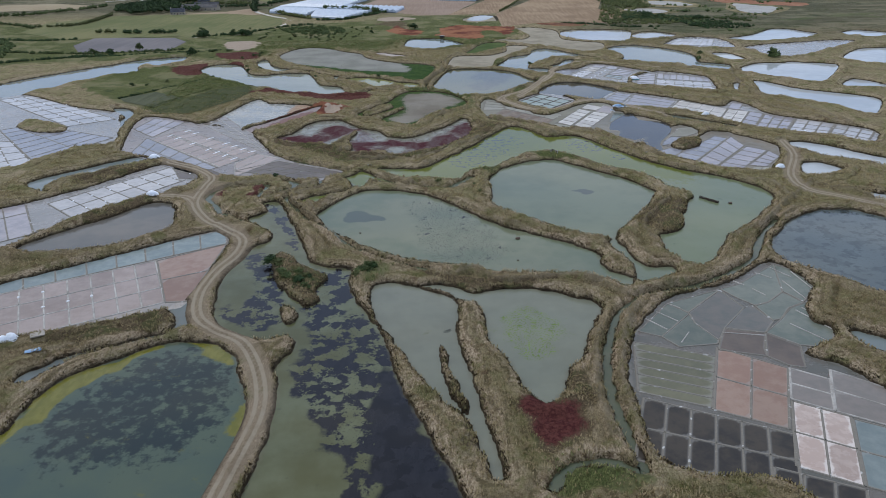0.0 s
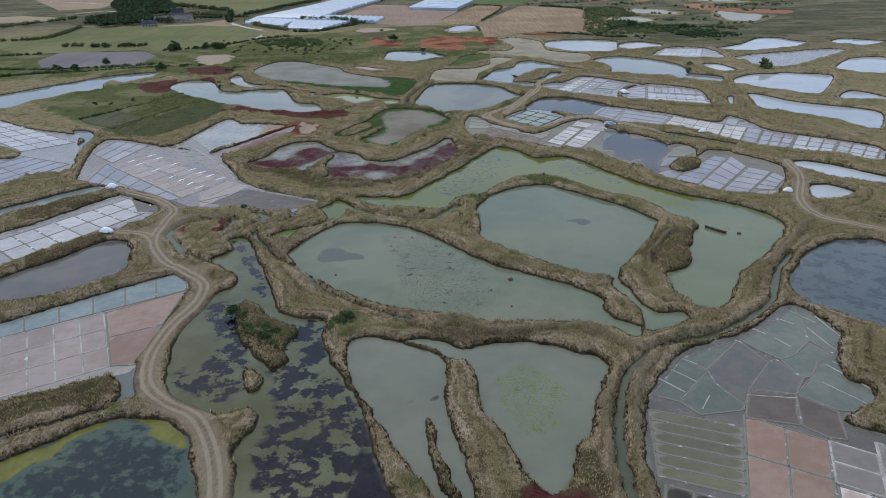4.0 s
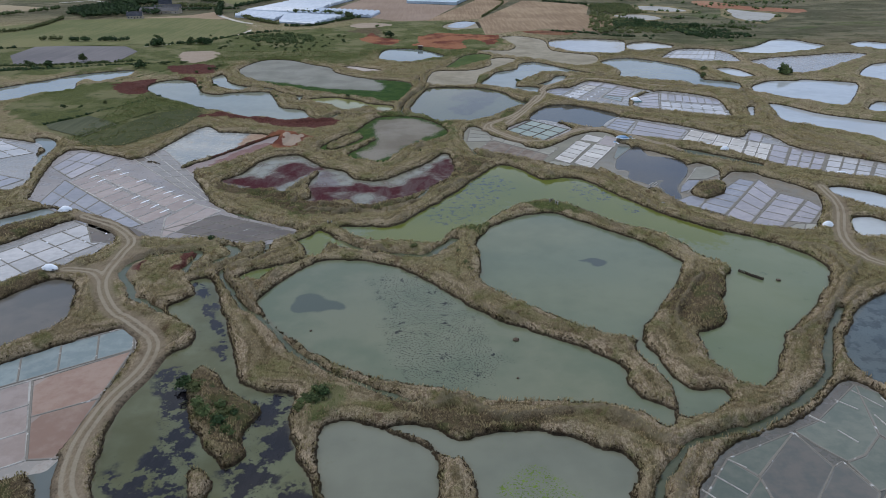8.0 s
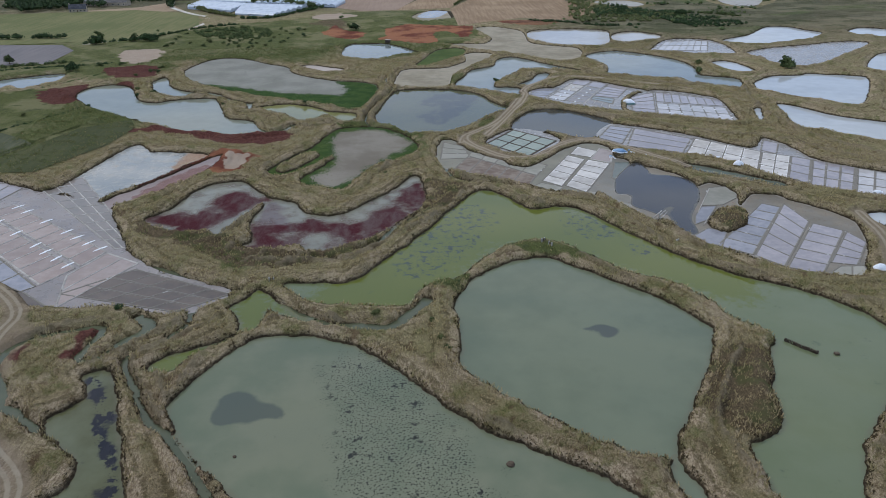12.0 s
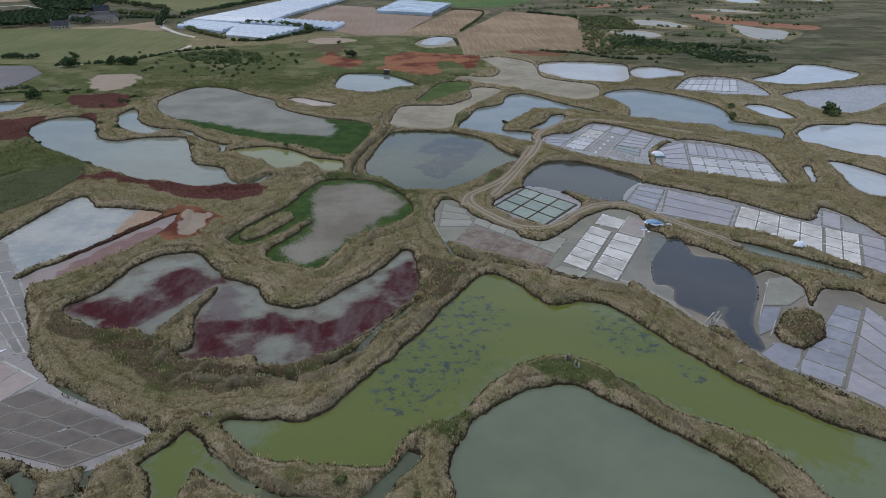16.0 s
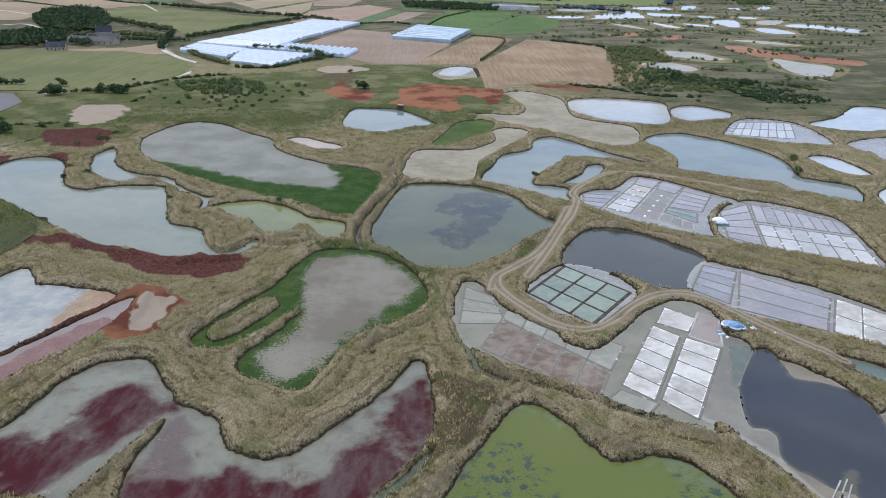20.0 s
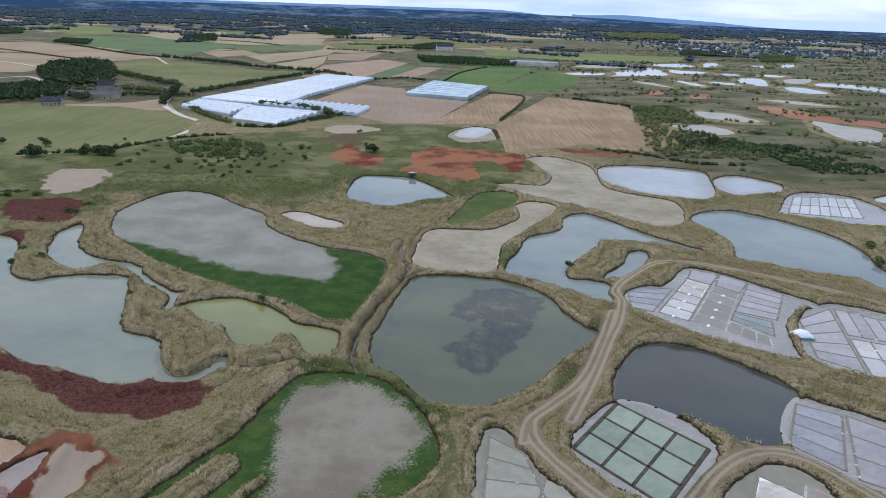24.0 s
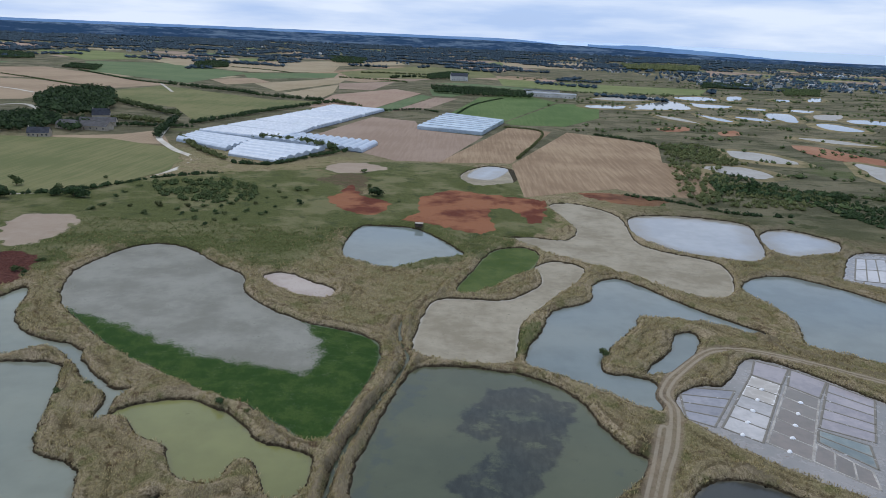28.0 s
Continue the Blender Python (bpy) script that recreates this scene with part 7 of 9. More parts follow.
W = {
    "dark_weed": (water("weedy_water", lin(88, 90, 60), lin(30, 29, 34), lin(22, 20, 24), 0.2, 0.46, base2=lin(108, 114, 90), fleck=0.6, mottle=0.3), "murky olive pond with dark drowned weed"),
    "algae": (water("algae_water", lin(74, 90, 84), lin(108, 108, 44), lin(44, 54, 54), 0.35, 0.2, base2=lin(84, 98, 84), mottle=1.3, level=0.72, weed2=lin(124, 122, 56)), "dark teal pond with yellow algae along its edge"),
    "pale_a": (water("pale_water", lin(128, 132, 119), lin(104, 106, 78), lin(70, 72, 62), 0.4), "pale grey-green shallow pond"),
    "pale_b": (water("pale_speckled_water", lin(126, 131, 118), lin(94, 114, 46), lin(70, 72, 62), 0.5, 0.58, fleck=0.53), "pale shallow pond speckled with green weed"),
    "main_a": (water("pond_green_water", lin(106, 117, 97), lin(46, 48, 42), lin(86, 95, 86), 0.28, 0.6, base2=lin(122, 128, 108), fleck=0.545, mottle=0.3), "large grey-green pond with dark weed specks"),
    "main_b": (water("pond_teal_water", lin(116, 126, 106), lin(70, 76, 70), lin(82, 90, 85), 0.3, 0.55, base2=lin(106, 117, 98), mottle=0.3), "smooth grey-green pond"),
    "green_long": (water("algae_green_water", lin(108, 120, 90), lin(62, 74, 62), lin(102, 112, 52), 0.4, 0.53, base2=lin(114, 125, 98), fleck=0.57), "long algae-green pond with dark blotches"),
}
W["green_tail"] = (W["main_b"][0], "narrow grey-green pond arm")
W["green_side"] = (W["green_long"][0], "small olive green pond arm")
W["red_pond"] = (water("glasswort_water", lin(138, 140, 128), lin(78, 34, 42), lin(108, 98, 94), 0.08, 0.2, mottle=0.5, soft=0.3, weed2=lin(102, 86, 88), dull=0.6, vein=0.14), "shallow pond overgrown with dark red glasswort")
W["square"] = (water("square_water", lin(92, 99, 80), lin(54, 58, 53), lin(82, 90, 80), 0.14, 0.34, fleck=0.56, soft=0.14, mottle=1.4), "square grey-green pond with dark weed bed")
W["olive"] = (water("olive_water", lin(132, 136, 90), lin(90, 90, 60), lin(90, 90, 60)), "olive yellow pond")
W["left_lake"] = (water("milky_water", lin(134, 142, 132), lin(110, 80, 76), lin(120, 100, 96)), "milky grey-green pond")
W["left_lobe"] = W["left_lake"]
W["tarp_pond"] = (water("violet_grey_water", lin(112, 108, 104), lin(80, 78, 76), lin(96, 90, 86), 0.2, 0.5, base2=lin(96, 96, 94)), "violet-grey shallow pond")
W["gut_pool"] = W["corner_pool"] = (water("narrow_grey_water", lin(112, 120, 120), lin(80, 84, 84), lin(84, 92, 94)), "narrow grey pool between overgrown banks")
W["strip_water"] = (water("strip_green_water", lin(112, 124, 116), lin(60, 64, 58), lin(84, 92, 94)), "long narrow green-grey pool beside the track")
dark_water = water("dark_water", lin(60, 64, 74), lin(50, 54, 60), lin(110, 112, 112), 0.1, 0.5)
W["black_pond"] = (dark_water, "dark blue-grey still pond")
W["dark_pond"] = (water("dark_grey_water", lin(72, 76, 76), lin(60, 64, 66), lin(110, 112, 112), 0.1, 0.5), "dark grey pond beside the pans")
W["blue_right"] = (water("blue_weed_water", lin(92, 104, 108), lin(64, 74, 78), lin(60, 70, 60), 0.2, 0.5, fleck=0.58), "dark blue pond with drowned weed")
grey_water = water("grey_water", lin(128, 140, 141), lin(100, 106, 104), lin(120, 122, 118))
white_water = water("white_water", lin(174, 179, 184), lin(150, 150, 150), lin(150, 150, 150), shoal=16.0)
# base colour lightened to stand in for stronger sky reflection on far ponds
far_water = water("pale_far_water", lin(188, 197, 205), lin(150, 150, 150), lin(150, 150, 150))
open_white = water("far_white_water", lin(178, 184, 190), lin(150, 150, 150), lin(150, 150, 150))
for i, key in enumerate(PONDS):
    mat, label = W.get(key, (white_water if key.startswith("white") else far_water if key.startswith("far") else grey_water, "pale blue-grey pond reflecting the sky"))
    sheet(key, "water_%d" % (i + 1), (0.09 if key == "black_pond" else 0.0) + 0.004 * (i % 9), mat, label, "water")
F = {
    "ring": (mudflat("ring_mud", lin(112, 104, 92), lin(132, 125, 113), lin(56, 78, 38), 0.7, crust=0.0), "grey mud basin ringed with green sedge", True),
    "grey_lake": (mudflat("grey_mud", lin(118, 116, 106), lin(138, 136, 126), lin(50, 74, 34), 0.65, crust=0.2), "drained grey mud basin edged with dark green sedge", True),
    "milky": (mudflat("milky_flat", lin(130, 134, 132), lin(164, 160, 150), lin(162, 132, 108), 0.12), "milky shallow evaporation pond", False),
    "pink_pans": (mudflat("lilac_flat", lin(126, 119, 115), lin(144, 135, 130), lin(120, 70, 60), 0.26), "lilac-grey flooded clay floor of salt pans", False),
    "near_pans": (mudflat("pink_flat", lin(140, 134, 126), lin(150, 140, 130), lin(120, 70, 60), 0.15), "grey clay floor of salt pans", False),
    "tarp_pans": (mudflat("grey_flat", lin(130, 127, 122), lin(146, 141, 136), lin(120, 70, 60), 0.12), "grey clay floor of salt pans", False),
    "right_pans": (mudflat("dark_flat", lin(90, 88, 80), lin(106, 100, 92), lin(120, 70, 60), 0.15), "dark grey clay floor of salt pans", False),
    "white_pans": (mudflat("clay_flat", lin(122, 119, 106), lin(138, 134, 120), lin(120, 70, 60), 0.62), "grey clay floor of salt pans", False),
    "mud_complex": (mudflat("tan_wet_mud", lin(108, 100, 86), lin(132, 122, 106), lin(120, 70, 60), 0.35, crust=0.3), "wet tan and grey mud round dark pools", False),
    "pan_margin": (mudflat("margin_mud", lin(112, 108, 98), lin(134, 128, 116), lin(120, 70, 60), 0.45, crust=0.3), "grey trodden mud between the pans and a pool", False),
    "green_plot": (mudflat("sedge_flat", lin(64, 80, 40), lin(88, 98, 58), lin(60, 74, 40), 0.8), "overgrown green sedge plot", False),
    "pink_strip": (mudflat("rose_mud", lin(128, 112, 108), lin(142, 128, 122), lin(138, 108, 102), 0.4), "narrow strip of pinkish wet mud", False),
    "pale_patch": (mudflat("pink_mud", lin(160, 146, 136), lin(178, 166, 156), lin(90, 90, 60), 0.6), "bare pale pink mud patch", False),
}
for key in ("dry_pond", "dry_lake", "field_pond"):
    F[key] = (mudflat("tan_mud_" + key, lin(134, 125, 107), lin(158, 149, 131), lin(90, 90, 60), 0.8, crust=0.5), "dried tan mud basin", False)
for i, key in enumerate(FLATS):
    mat, label, inv = F.get(key, (F["tarp_pans"][0], "grey clay floor of salt pans", False))
    sheet(key, "mud_flat_%d" % (i + 1), 0.042 + 0.0013 * i, mat, label, "mud flat", invert=inv)
OUTLINE["field_water"] = smooth_loop([(12.2, 806.9), (23.7, 844.4), (40.5, 842.0), (27.8, 800.9)])
sheet("field_water", "water_in_field", 0.1, white_water, "small pale pool in a dried basin", "water")

# farm lanes
lane_road = plain("chalk_lane", lin(168, 160, 146), lin(192, 186, 174), 0.6, 0.9)
LANES = [
    (5, [(-243.4, 682.0), (-232.2, 691.3), (-194.1, 705.8), (-183.7, 735.0), (-178.0, 784.8), (-181.2, 821.7), (-207.1, 852.4), (-226.8, 880.7), (-242.5, 907.4), (-254.3, 946.1), (-266.6, 986.2)]),
    (6, [(-500.1, 1066.3), (-485.0, 1080.0), (-469.2, 1094.2), (-441.4, 1070.0), (-415.6, 1035.9)]),
    (5, [(-644.7, 1282.7), (-603.6, 1266.4), (-569.4, 1247.3), (-527.4, 1216.0)]),
    (4, [(-459.4, 1432.5), (-420.7, 1361.1), (-391.0, 1305.5)]),
]
for i, (width, pts) in enumerate(LANES):
    line = smooth_loop(pts, 5, False)
    d = np.gradient(line, axis=0)
    d /= np.linalg.norm(d, axis=1, keepdims=True)
    side = np.stack([-d[:, 1], d[:, 0]], 1) * width / 2
    me = bpy.data.meshes.new("lane")
    me.from_pydata([(p[0], p[1], 0.75) for pair in zip(line + side, line - side) for p in pair], [], [(2 * k, 2 * k + 1, 2 * k + 3, 2 * k + 2) for k in range(len(line) - 1)])
    me.materials.append(lane_road)
    tagged(new("road_%d" % (i + 1), me), "pale chalky farm lane between fields", "road", kind="structure")

# ---- parts and shapes ----
def part(name, bm, material, parent=None, label="", smooth=False):
    """One mesh object out of a bmesh, under a thing where one is given."""
    me = bpy.data.meshes.new(name)
    bm.to_mesh(me)
    bm.free()
    if smooth:
        me.polygons.foreach_set("use_smooth", np.ones(len(me.polygons), bool))
    for m in (material if isinstance(material, (list, tuple)) else [material]):
        me.materials.append(m)
    ob = new(name, me)
    ob.parent = parent
    return tagged(ob, label)


def shell(name, verts, faces, material, parent=None, label="", smooth=False):
    """One mesh object out of plain points and faces."""
    me = bpy.data.meshes.new(name)
    me.from_pydata([tuple(map(float, v)) for v in verts], [], [tuple(map(int, f)) for f in faces])
    me.update()
    if smooth:
        me.polygons.foreach_set("use_smooth", np.ones(len(me.polygons), bool))
    me.materials.append(material)
    ob = new(name, me)
    ob.parent = parent
    return tagged(ob, label)


def bar(a, b, width, z0, z1):
    """Points and faces of a low ridge with sloping sides between two plan points."""
    a, b = np.array(a, float), np.array(b, float)
    d = (b - a) / (np.linalg.norm(b - a) + 1e-9)
    s = np.array([-d[1], d[0]])
    v = []
    for p in (a, b):
        for off, z in ((-0.5, z0), (-0.28, z1), (0.28, z1), (0.5, z0)):
            q = p + s * off * width
            v.append((q[0], q[1], z))
    return v, [(0, 1, 5, 4), (1, 2, 6, 5), (2, 3, 7, 6), (0, 3, 2, 1), (4, 5, 6, 7)]


# ---- salt pans ----
def pan_surface(name, base, base2, rough=0.08, rim_col=None, rim_width=1.2):
    n = Nodes(name)
    rim = n.value("rim")
    big, mid, fine = n.noise(0.06, 3), n.noise(0.35, 5, 0.65), n.noise(2.0, 4, 0.7)
    col = n.mix(n.ramp(n.math("ADD", n.math("MULTIPLY", big, 0.5), n.math("MULTIPLY", mid, 0.5)), 0.4, 0.6), base, base2)
    tone = n.math("ADD", n.math("MULTIPLY", n.random(), 0.22), 0.89)
    col = n.put("ShaderNodeHueSaturation", [("Color", col), ("Value", tone)]).outputs["Color"]
    if rim_col:
        crust = n.math("ADD", n.math("SUBTRACT", rim_width, rim), n.math("MULTIPLY", n.math("SUBTRACT", mid, 0.5), 2.2))
        col = n.mix(n.ramp(crust, -0.15, 0.3), col, rim_col)
    else:
        col = n.mix(n.ramp(rim, 0.1, 0.6, 0.4, 0.0), col, lin(150, 146, 138))
    gloss = n.ramp(mid, 0.35, 0.65, rough, rough + 0.12)
    return n.done(col, gloss, fine, 0.06, 0.05, 0.5, ior=1.33)


PAN = {
    "black": pan_surface("pan_black", lin(46, 41, 36), lin(68, 60, 50), 0.3),
    "olive": pan_surface("pan_olive", lin(94, 92, 72), lin(106, 102, 80)),
    "pink": pan_surface("pan_pink", lin(136, 108, 92), lin(146, 122, 106)),
    "brown": pan_surface("pan_brown", lin(84, 74, 66), lin(100, 88, 78), 0.28),
    "grey": pan_surface("pan_grey", lin(118, 112, 104), lin(130, 120, 112)),
    "salt": pan_surface("pan_salt", lin(166, 158, 148), lin(196, 190, 182), 0.3, lin(222, 219, 214), 0.45),
    "saltpink": pan_surface("pan_salt_pink", lin(168, 148, 136), lin(184, 166, 154), 0.2, lin(204, 192, 182), 0.6),
    "blue": pan_surface("pan_blue", lin(112, 122, 120), lin(128, 136, 132)),
    "teal": pan_surface("pan_teal", lin(118, 128, 114), lin(134, 142, 126)),
    "drab": pan_surface("pan_drab", lin(92, 98, 88), lin(108, 110, 98)),
    "tealgrey": pan_surface("pan_teal_grey", lin(94, 94, 88), lin(108, 102, 94)),
    "rose": pan_surface("pan_rose", lin(140, 124, 114), lin(152, 137, 128)),
    "rosewhite": pan_surface("pan_rose_white", lin(140, 122, 112), lin(154, 138, 128), 0.12),
    "lilac": pan_surface("pan_lilac", lin(142, 136, 138), lin(158, 150, 150)),
    "slate": pan_surface("pan_slate", lin(124, 124, 130), lin(142, 140, 144)),
    "white": pan_surface("pan_white", lin(162, 159, 156), lin(180, 175, 172)),
    "clay": pan_surface("pan_clay", lin(134, 131, 118), lin(152, 148, 136), 0.6),
    "rust": pan_surface("pan_rust", lin(100, 82, 70), lin(134, 122, 108), 0.6),
}
n = Nodes("ridge_clay")
r1, r2 = n.noise(0.5, 4, 0.6), n.noise(3.0, 4)
ridge_pale = n.done(n.mix(n.ramp(r1, 0.6, 0.68, 0, 0.7), n.mix(r2, lin(104, 98, 88), lin(136, 130, 120)), lin(206, 204, 200)), 0.8, r2, 0.3)
ridge_light = plain("ridge_light_clay", lin(142, 136, 128), lin(178, 172, 164), 1.5, 0.85)
ridge_dark = plain("ridge_dark_clay", lin(58, 52, 44), lin(82, 74, 62), 3.0, 0.85)
salt_white = plain("raw_salt", lin(226, 224, 222), lin(240, 240, 240), 6.0, 0.7, vary=0.08)
PAN_LABEL = {"black": "nearly black clay", "olive": "olive brine", "pink": "pink-brown brine", "brown": "brown mud", "grey": "grey brine", "salt": "white crusted salt",
             "blue": "pale blue brine", "saltpink": "pink-white crusted salt", "teal": "grey-green brine", "drab": "drab olive-grey brine", "tealgrey": "grey-green and brown brine", "rose": "rose-grey brine", "rosewhite": "rosy brine",
             "lilac": "lilac-grey brine", "slate": "slate-grey brine", "white": "pale brine", "clay": "bare grey clay", "rust": "rusty weathered clay"}


def heap_mesh():
    bm = bmesh.new()
    bmesh.ops.create_icosphere(bm, subdivisions=2, radius=1.0)
    for v in bm.verts:
        k = 1 + 0.18 * noise.noise(v.co * 2.3)
        v.co = Vector((v.co.x * 0.75 * k, v.co.y * 0.6 * k, max(v.co.z, 0) ** 1.4 * 0.55))
    me = bpy.data.meshes.new("salt_heap")
    bm.to_mesh(me)
    bm.free()
    me.materials.append(salt_white)
    return me


HEAP = heap_mesh()


def pan_block(kind, cols, rows, heaps, corners, z=0.075):
    """A block of shallow evaporation pans between low clay ridges. Its corners run round it, the first two along its columns."""
    a, b, c, d = (np.array(p, float) for p in corners)

    def at(u, v):
        return (a * (1 - u) + b * u) * (1 - v) + (d * (1 - u) + c * u) * v

    root = tagged(new("salt_pan_block"), "block of %d salt pans with %s, clay ridges" % (cols * rows, PAN_LABEL[kind]), "salt pan", "salt pans of the marsh")
    mid = at(0.5, 0.5)
    root.location = (mid[0], mid[1], z)
    o = np.array([mid[0], mid[1], z])
    dark = kind == "teal" and cols == rows == 3
    m = ridge_dark if dark else ridge_light if kind in ("rosewhite", "rose", "grey") else ridge_pale
    wide = 1.0 if cols == rows == 3 else 0.4 if kind == "drab" else 0.55
    for i in range(cols):
        for j in range(rows):
            N = 6
            V, R = [], []
            p = [at(i / cols, j / rows), at((i + 1) / cols, j / rows), at((i + 1) / cols, (j + 1) / rows), at(i / cols, (j + 1) / rows)]
            w, h = np.linalg.norm(p[1] - p[0]), np.linalg.norm(p[3] - p[0])
            for jj in range(N + 1):
                for ii in range(N + 1):
                    u, v = ii / N, jj / N
                    q = (p[0] * (1 - u) + p[1] * u) * (1 - v) + (p[3] * (1 - u) + p[2] * u) * v
                    V.append((q[0] - o[0], q[1] - o[1], 0.0))
                    R.append(min(u * w, (1 - u) * w, v * h, (1 - v) * h))
            Fc = [(k, k + 1, k + N + 2, k + N + 1) for k in range(N * (N + 1)) if k % (N + 1) != N]
            Fc = [f[::-1] for f in Fc]
            ob = shell("pan", V, Fc, PAN["salt" if kind == "white" and cols == 1 and j < 2 else kind], root)
            float_attr(ob.data, "rim", R)
            if heaps and (heaps == 1 or (i + j * 3) % 7 < 5) and not (heaps == 3 and (i > 6 or j == 2)):
                q = at((i + 0.98) / cols if heaps > 1 else (i + 0.5) / cols, (j + (0.5 if heaps > 1 else 0.98)) / rows)
                s = new("salt_heap", HEAP)
                if kind == "rosewhite":
                    s.name = "salt_windrow"
                    s.matrix_world = pose(q[0], q[1], z, 0, 0, math.degrees(math.atan2(*(b - a)[::-1])) + 4 * math.sin(i + 3 * j)) @ Matrix.Diagonal((3.2, 0.75, 0.5, 1))
                    tagged(s, "long white windrow of raked salt on a clay ridge", "salt heap", "raked salt heaps")
                    continue
                s.matrix_world = pose(q[0], q[1], z, 0, 0, 37 * i + 61 * j) @ Matrix.Scale(0.7 if heaps != 1 else 1.0, 4)
                tagged(s, "small white heap of raked salt on a clay ridge", "salt heap", "raked salt heaps")
    for i in range(cols + 1):
        v, f = bar(at(i / cols, 0), at(i / cols, 1), wide * (1.3 if i in (0, cols) else 1), -0.06, 0.1)
        shell("clay_ridge", np.array(v) - [o[0], o[1], 0], f, m, root)
    for j in range(rows + 1):
        v, f = bar(at(0, j / rows), at(1, j / rows), wide, -0.06, 0.1)
        shell("clay_ridge", np.array(v) - [o[0], o[1], 0], f, m, root)
    return root


for i, (kind, cols, rows, heaps, corners) in enumerate(PANS):
    pan_block(kind, cols, rows, heaps, corners, 0.075 + 0.0017 * (i % 23))


def pan_cell(kind, pts, z):
    """One pan of uneven outline with a low ridge along each of its sides."""
    p = np.array(pts, float)
    mid = p.mean(0)
    root = tagged(new("salt_pan_cell"), "uneven salt pan with %s, clay ridges" % PAN_LABEL[kind], "salt pan", "salt pans of the marsh")
    root.location = (mid[0], mid[1], z)
    m, rings = len(p), (1.0, 0.9, 0.6, 0.0)
    loop = np.concatenate([p[k] + (p[(k + 1) % m] - p[k]) * np.arange(4)[:, None] / 4 for k in range(m)]) - mid
    V = [(q[0] * f, q[1] * f, 0.0) for f in rings[:-1] for q in loop] + [(0.0, 0.0, 0.0)]
    R = [min(6.0, (1 - f) * float(np.linalg.norm(q))) for f in rings[:-1] for q in loop] + [6.0]
    c = len(loop)
    Fc = [(r * c + k, (r + 1) * c + k, (r + 1) * c + (k + 1) % c, r * c + (k + 1) % c) for r in range(2) for k in range(c)]
    Fc += [(2 * c + k, 3 * c, 2 * c + (k + 1) % c) for k in range(c)]
    area = sum(p[k][0] * p[(k + 1) % m][1] - p[k][1] * p[(k + 1) % m][0] for k in range(m))
    if area > 0:
        Fc = [f[::-1] for f in Fc]
    ob = shell("pan", V, Fc, PAN[kind], root)
    float_attr(ob.data, "rim", R)
    for k in range(m):
        v, f = bar(p[k] - mid, p[(k + 1) % m] - mid, 0.45, -0.06, 0.09)
        shell("clay_ridge", v, f, ridge_pale, root)


for i, (kind, pts) in enumerate(PAN_CELLS):
    pan_cell(kind, pts, 0.116 + 0.003 * (i % 5))
for i, (a, b) in enumerate(PAN_STROKES):
    v, f = bar((0, 0), np.array(b) - np.array(a), 0.4, -0.05, 0.16)
    o = shell("clay_ridge", v, f, ridge_light)
    o.location = (a[0], a[1], 0.1)
    tagged(o, "low pale clay ridge dividing a salt pan", "clay ridge", "low ridges in the pans")

# ---- fields and far country ----
FIELD_TONES = {"stubble": (lin(130, 108, 86), lin(158, 136, 110)), "soil": (lin(140, 120, 104), lin(152, 132, 116)), "meadow": (lin(98, 102, 66), lin(120, 116, 80)),
               "bare": (lin(144, 124, 102), lin(158, 138, 114)), "green": (lin(88, 104, 72), lin(102, 114, 80)), "tan": (lin(146, 130, 104), lin(158, 144, 118)),
               "pink": (lin(150, 126, 108), lin(160, 138, 120)), "bright": (lin(80, 100, 58), lin(96, 112, 68)), "yellow": (lin(104, 114, 70), lin(120, 124, 82)),
               "orange": (lin(142, 98, 76), lin(160, 124, 100)), "grey": (lin(108, 104, 104), lin(124, 118, 116)),
               "sedge": (lin(66, 70, 46), lin(88, 88, 58)), "rough": (lin(72, 76, 58), lin(98, 98, 76))}


def field_material(key):
    a, b = FIELD_TONES[key]
    n = Nodes("field_" + key)
    big, mid, fine = n.noise(0.012, 4), n.noise(0.1, 4), n.noise(0.8, 4, 0.7)
    rows = n.noise(0.5, 3, 0.6, (0.9, 0.05, 1.0))
    col = n.mix(n.ramp(n.math("ADD", n.math("MULTIPLY", big, 0.6), n.math("MULTIPLY", rows, 0.4)), 0.38, 0.62), a, b)
    col = n.mix(n.ramp(fine, 0.5, 0.8, 0, 0.3), col, tuple(c * 0.7 for c in a[:3]) + (1.0,))
    return n.done(col, 0.95, fine, 0.4, 0.2, 0.1)


FIELD_MAT = {k: field_material(k) for k in FIELD_TONES}
FIELD_LABEL = {"stubble": "harvested stubble field in pale tan", "soil": "bare brown ploughed field", "meadow": "mown yellow-green meadow", "bare": "dry tan fallow field",
               "green": "green crop field", "tan": "pale tan stubble field", "pink": "pinkish tan ploughed field", "bright": "fresh green pasture",
               "yellow": "yellow-green pasture", "sedge": "dark olive plot of rank grass", "rough": "grey-green plot of rough weeds", "orange": "bare orange earth patch", "grey": "grey-violet ploughed field"}
for i, (kind, pts) in enumerate(FIELDS):
    bm = bmesh.new()
    pts = smooth_loop(pts, 2) if kind == "orange" else np.array(pts)
    bm.faces.new([bm.verts.new((x, y, 0.36 + 0.006 * i)) for x, y in pts])
    bmesh.ops.triangulate(bm, faces=bm.faces[:])
    bmesh.ops.recalc_face_normals(bm, faces=bm.faces[:])
    for f in bm.faces:
        if f.normal.z < 0:
            f.normal_flip()
    tagged(part("field_%d" % (i + 1), bm, FIELD_MAT[kind]), FIELD_LABEL[kind], "field", kind="structure")
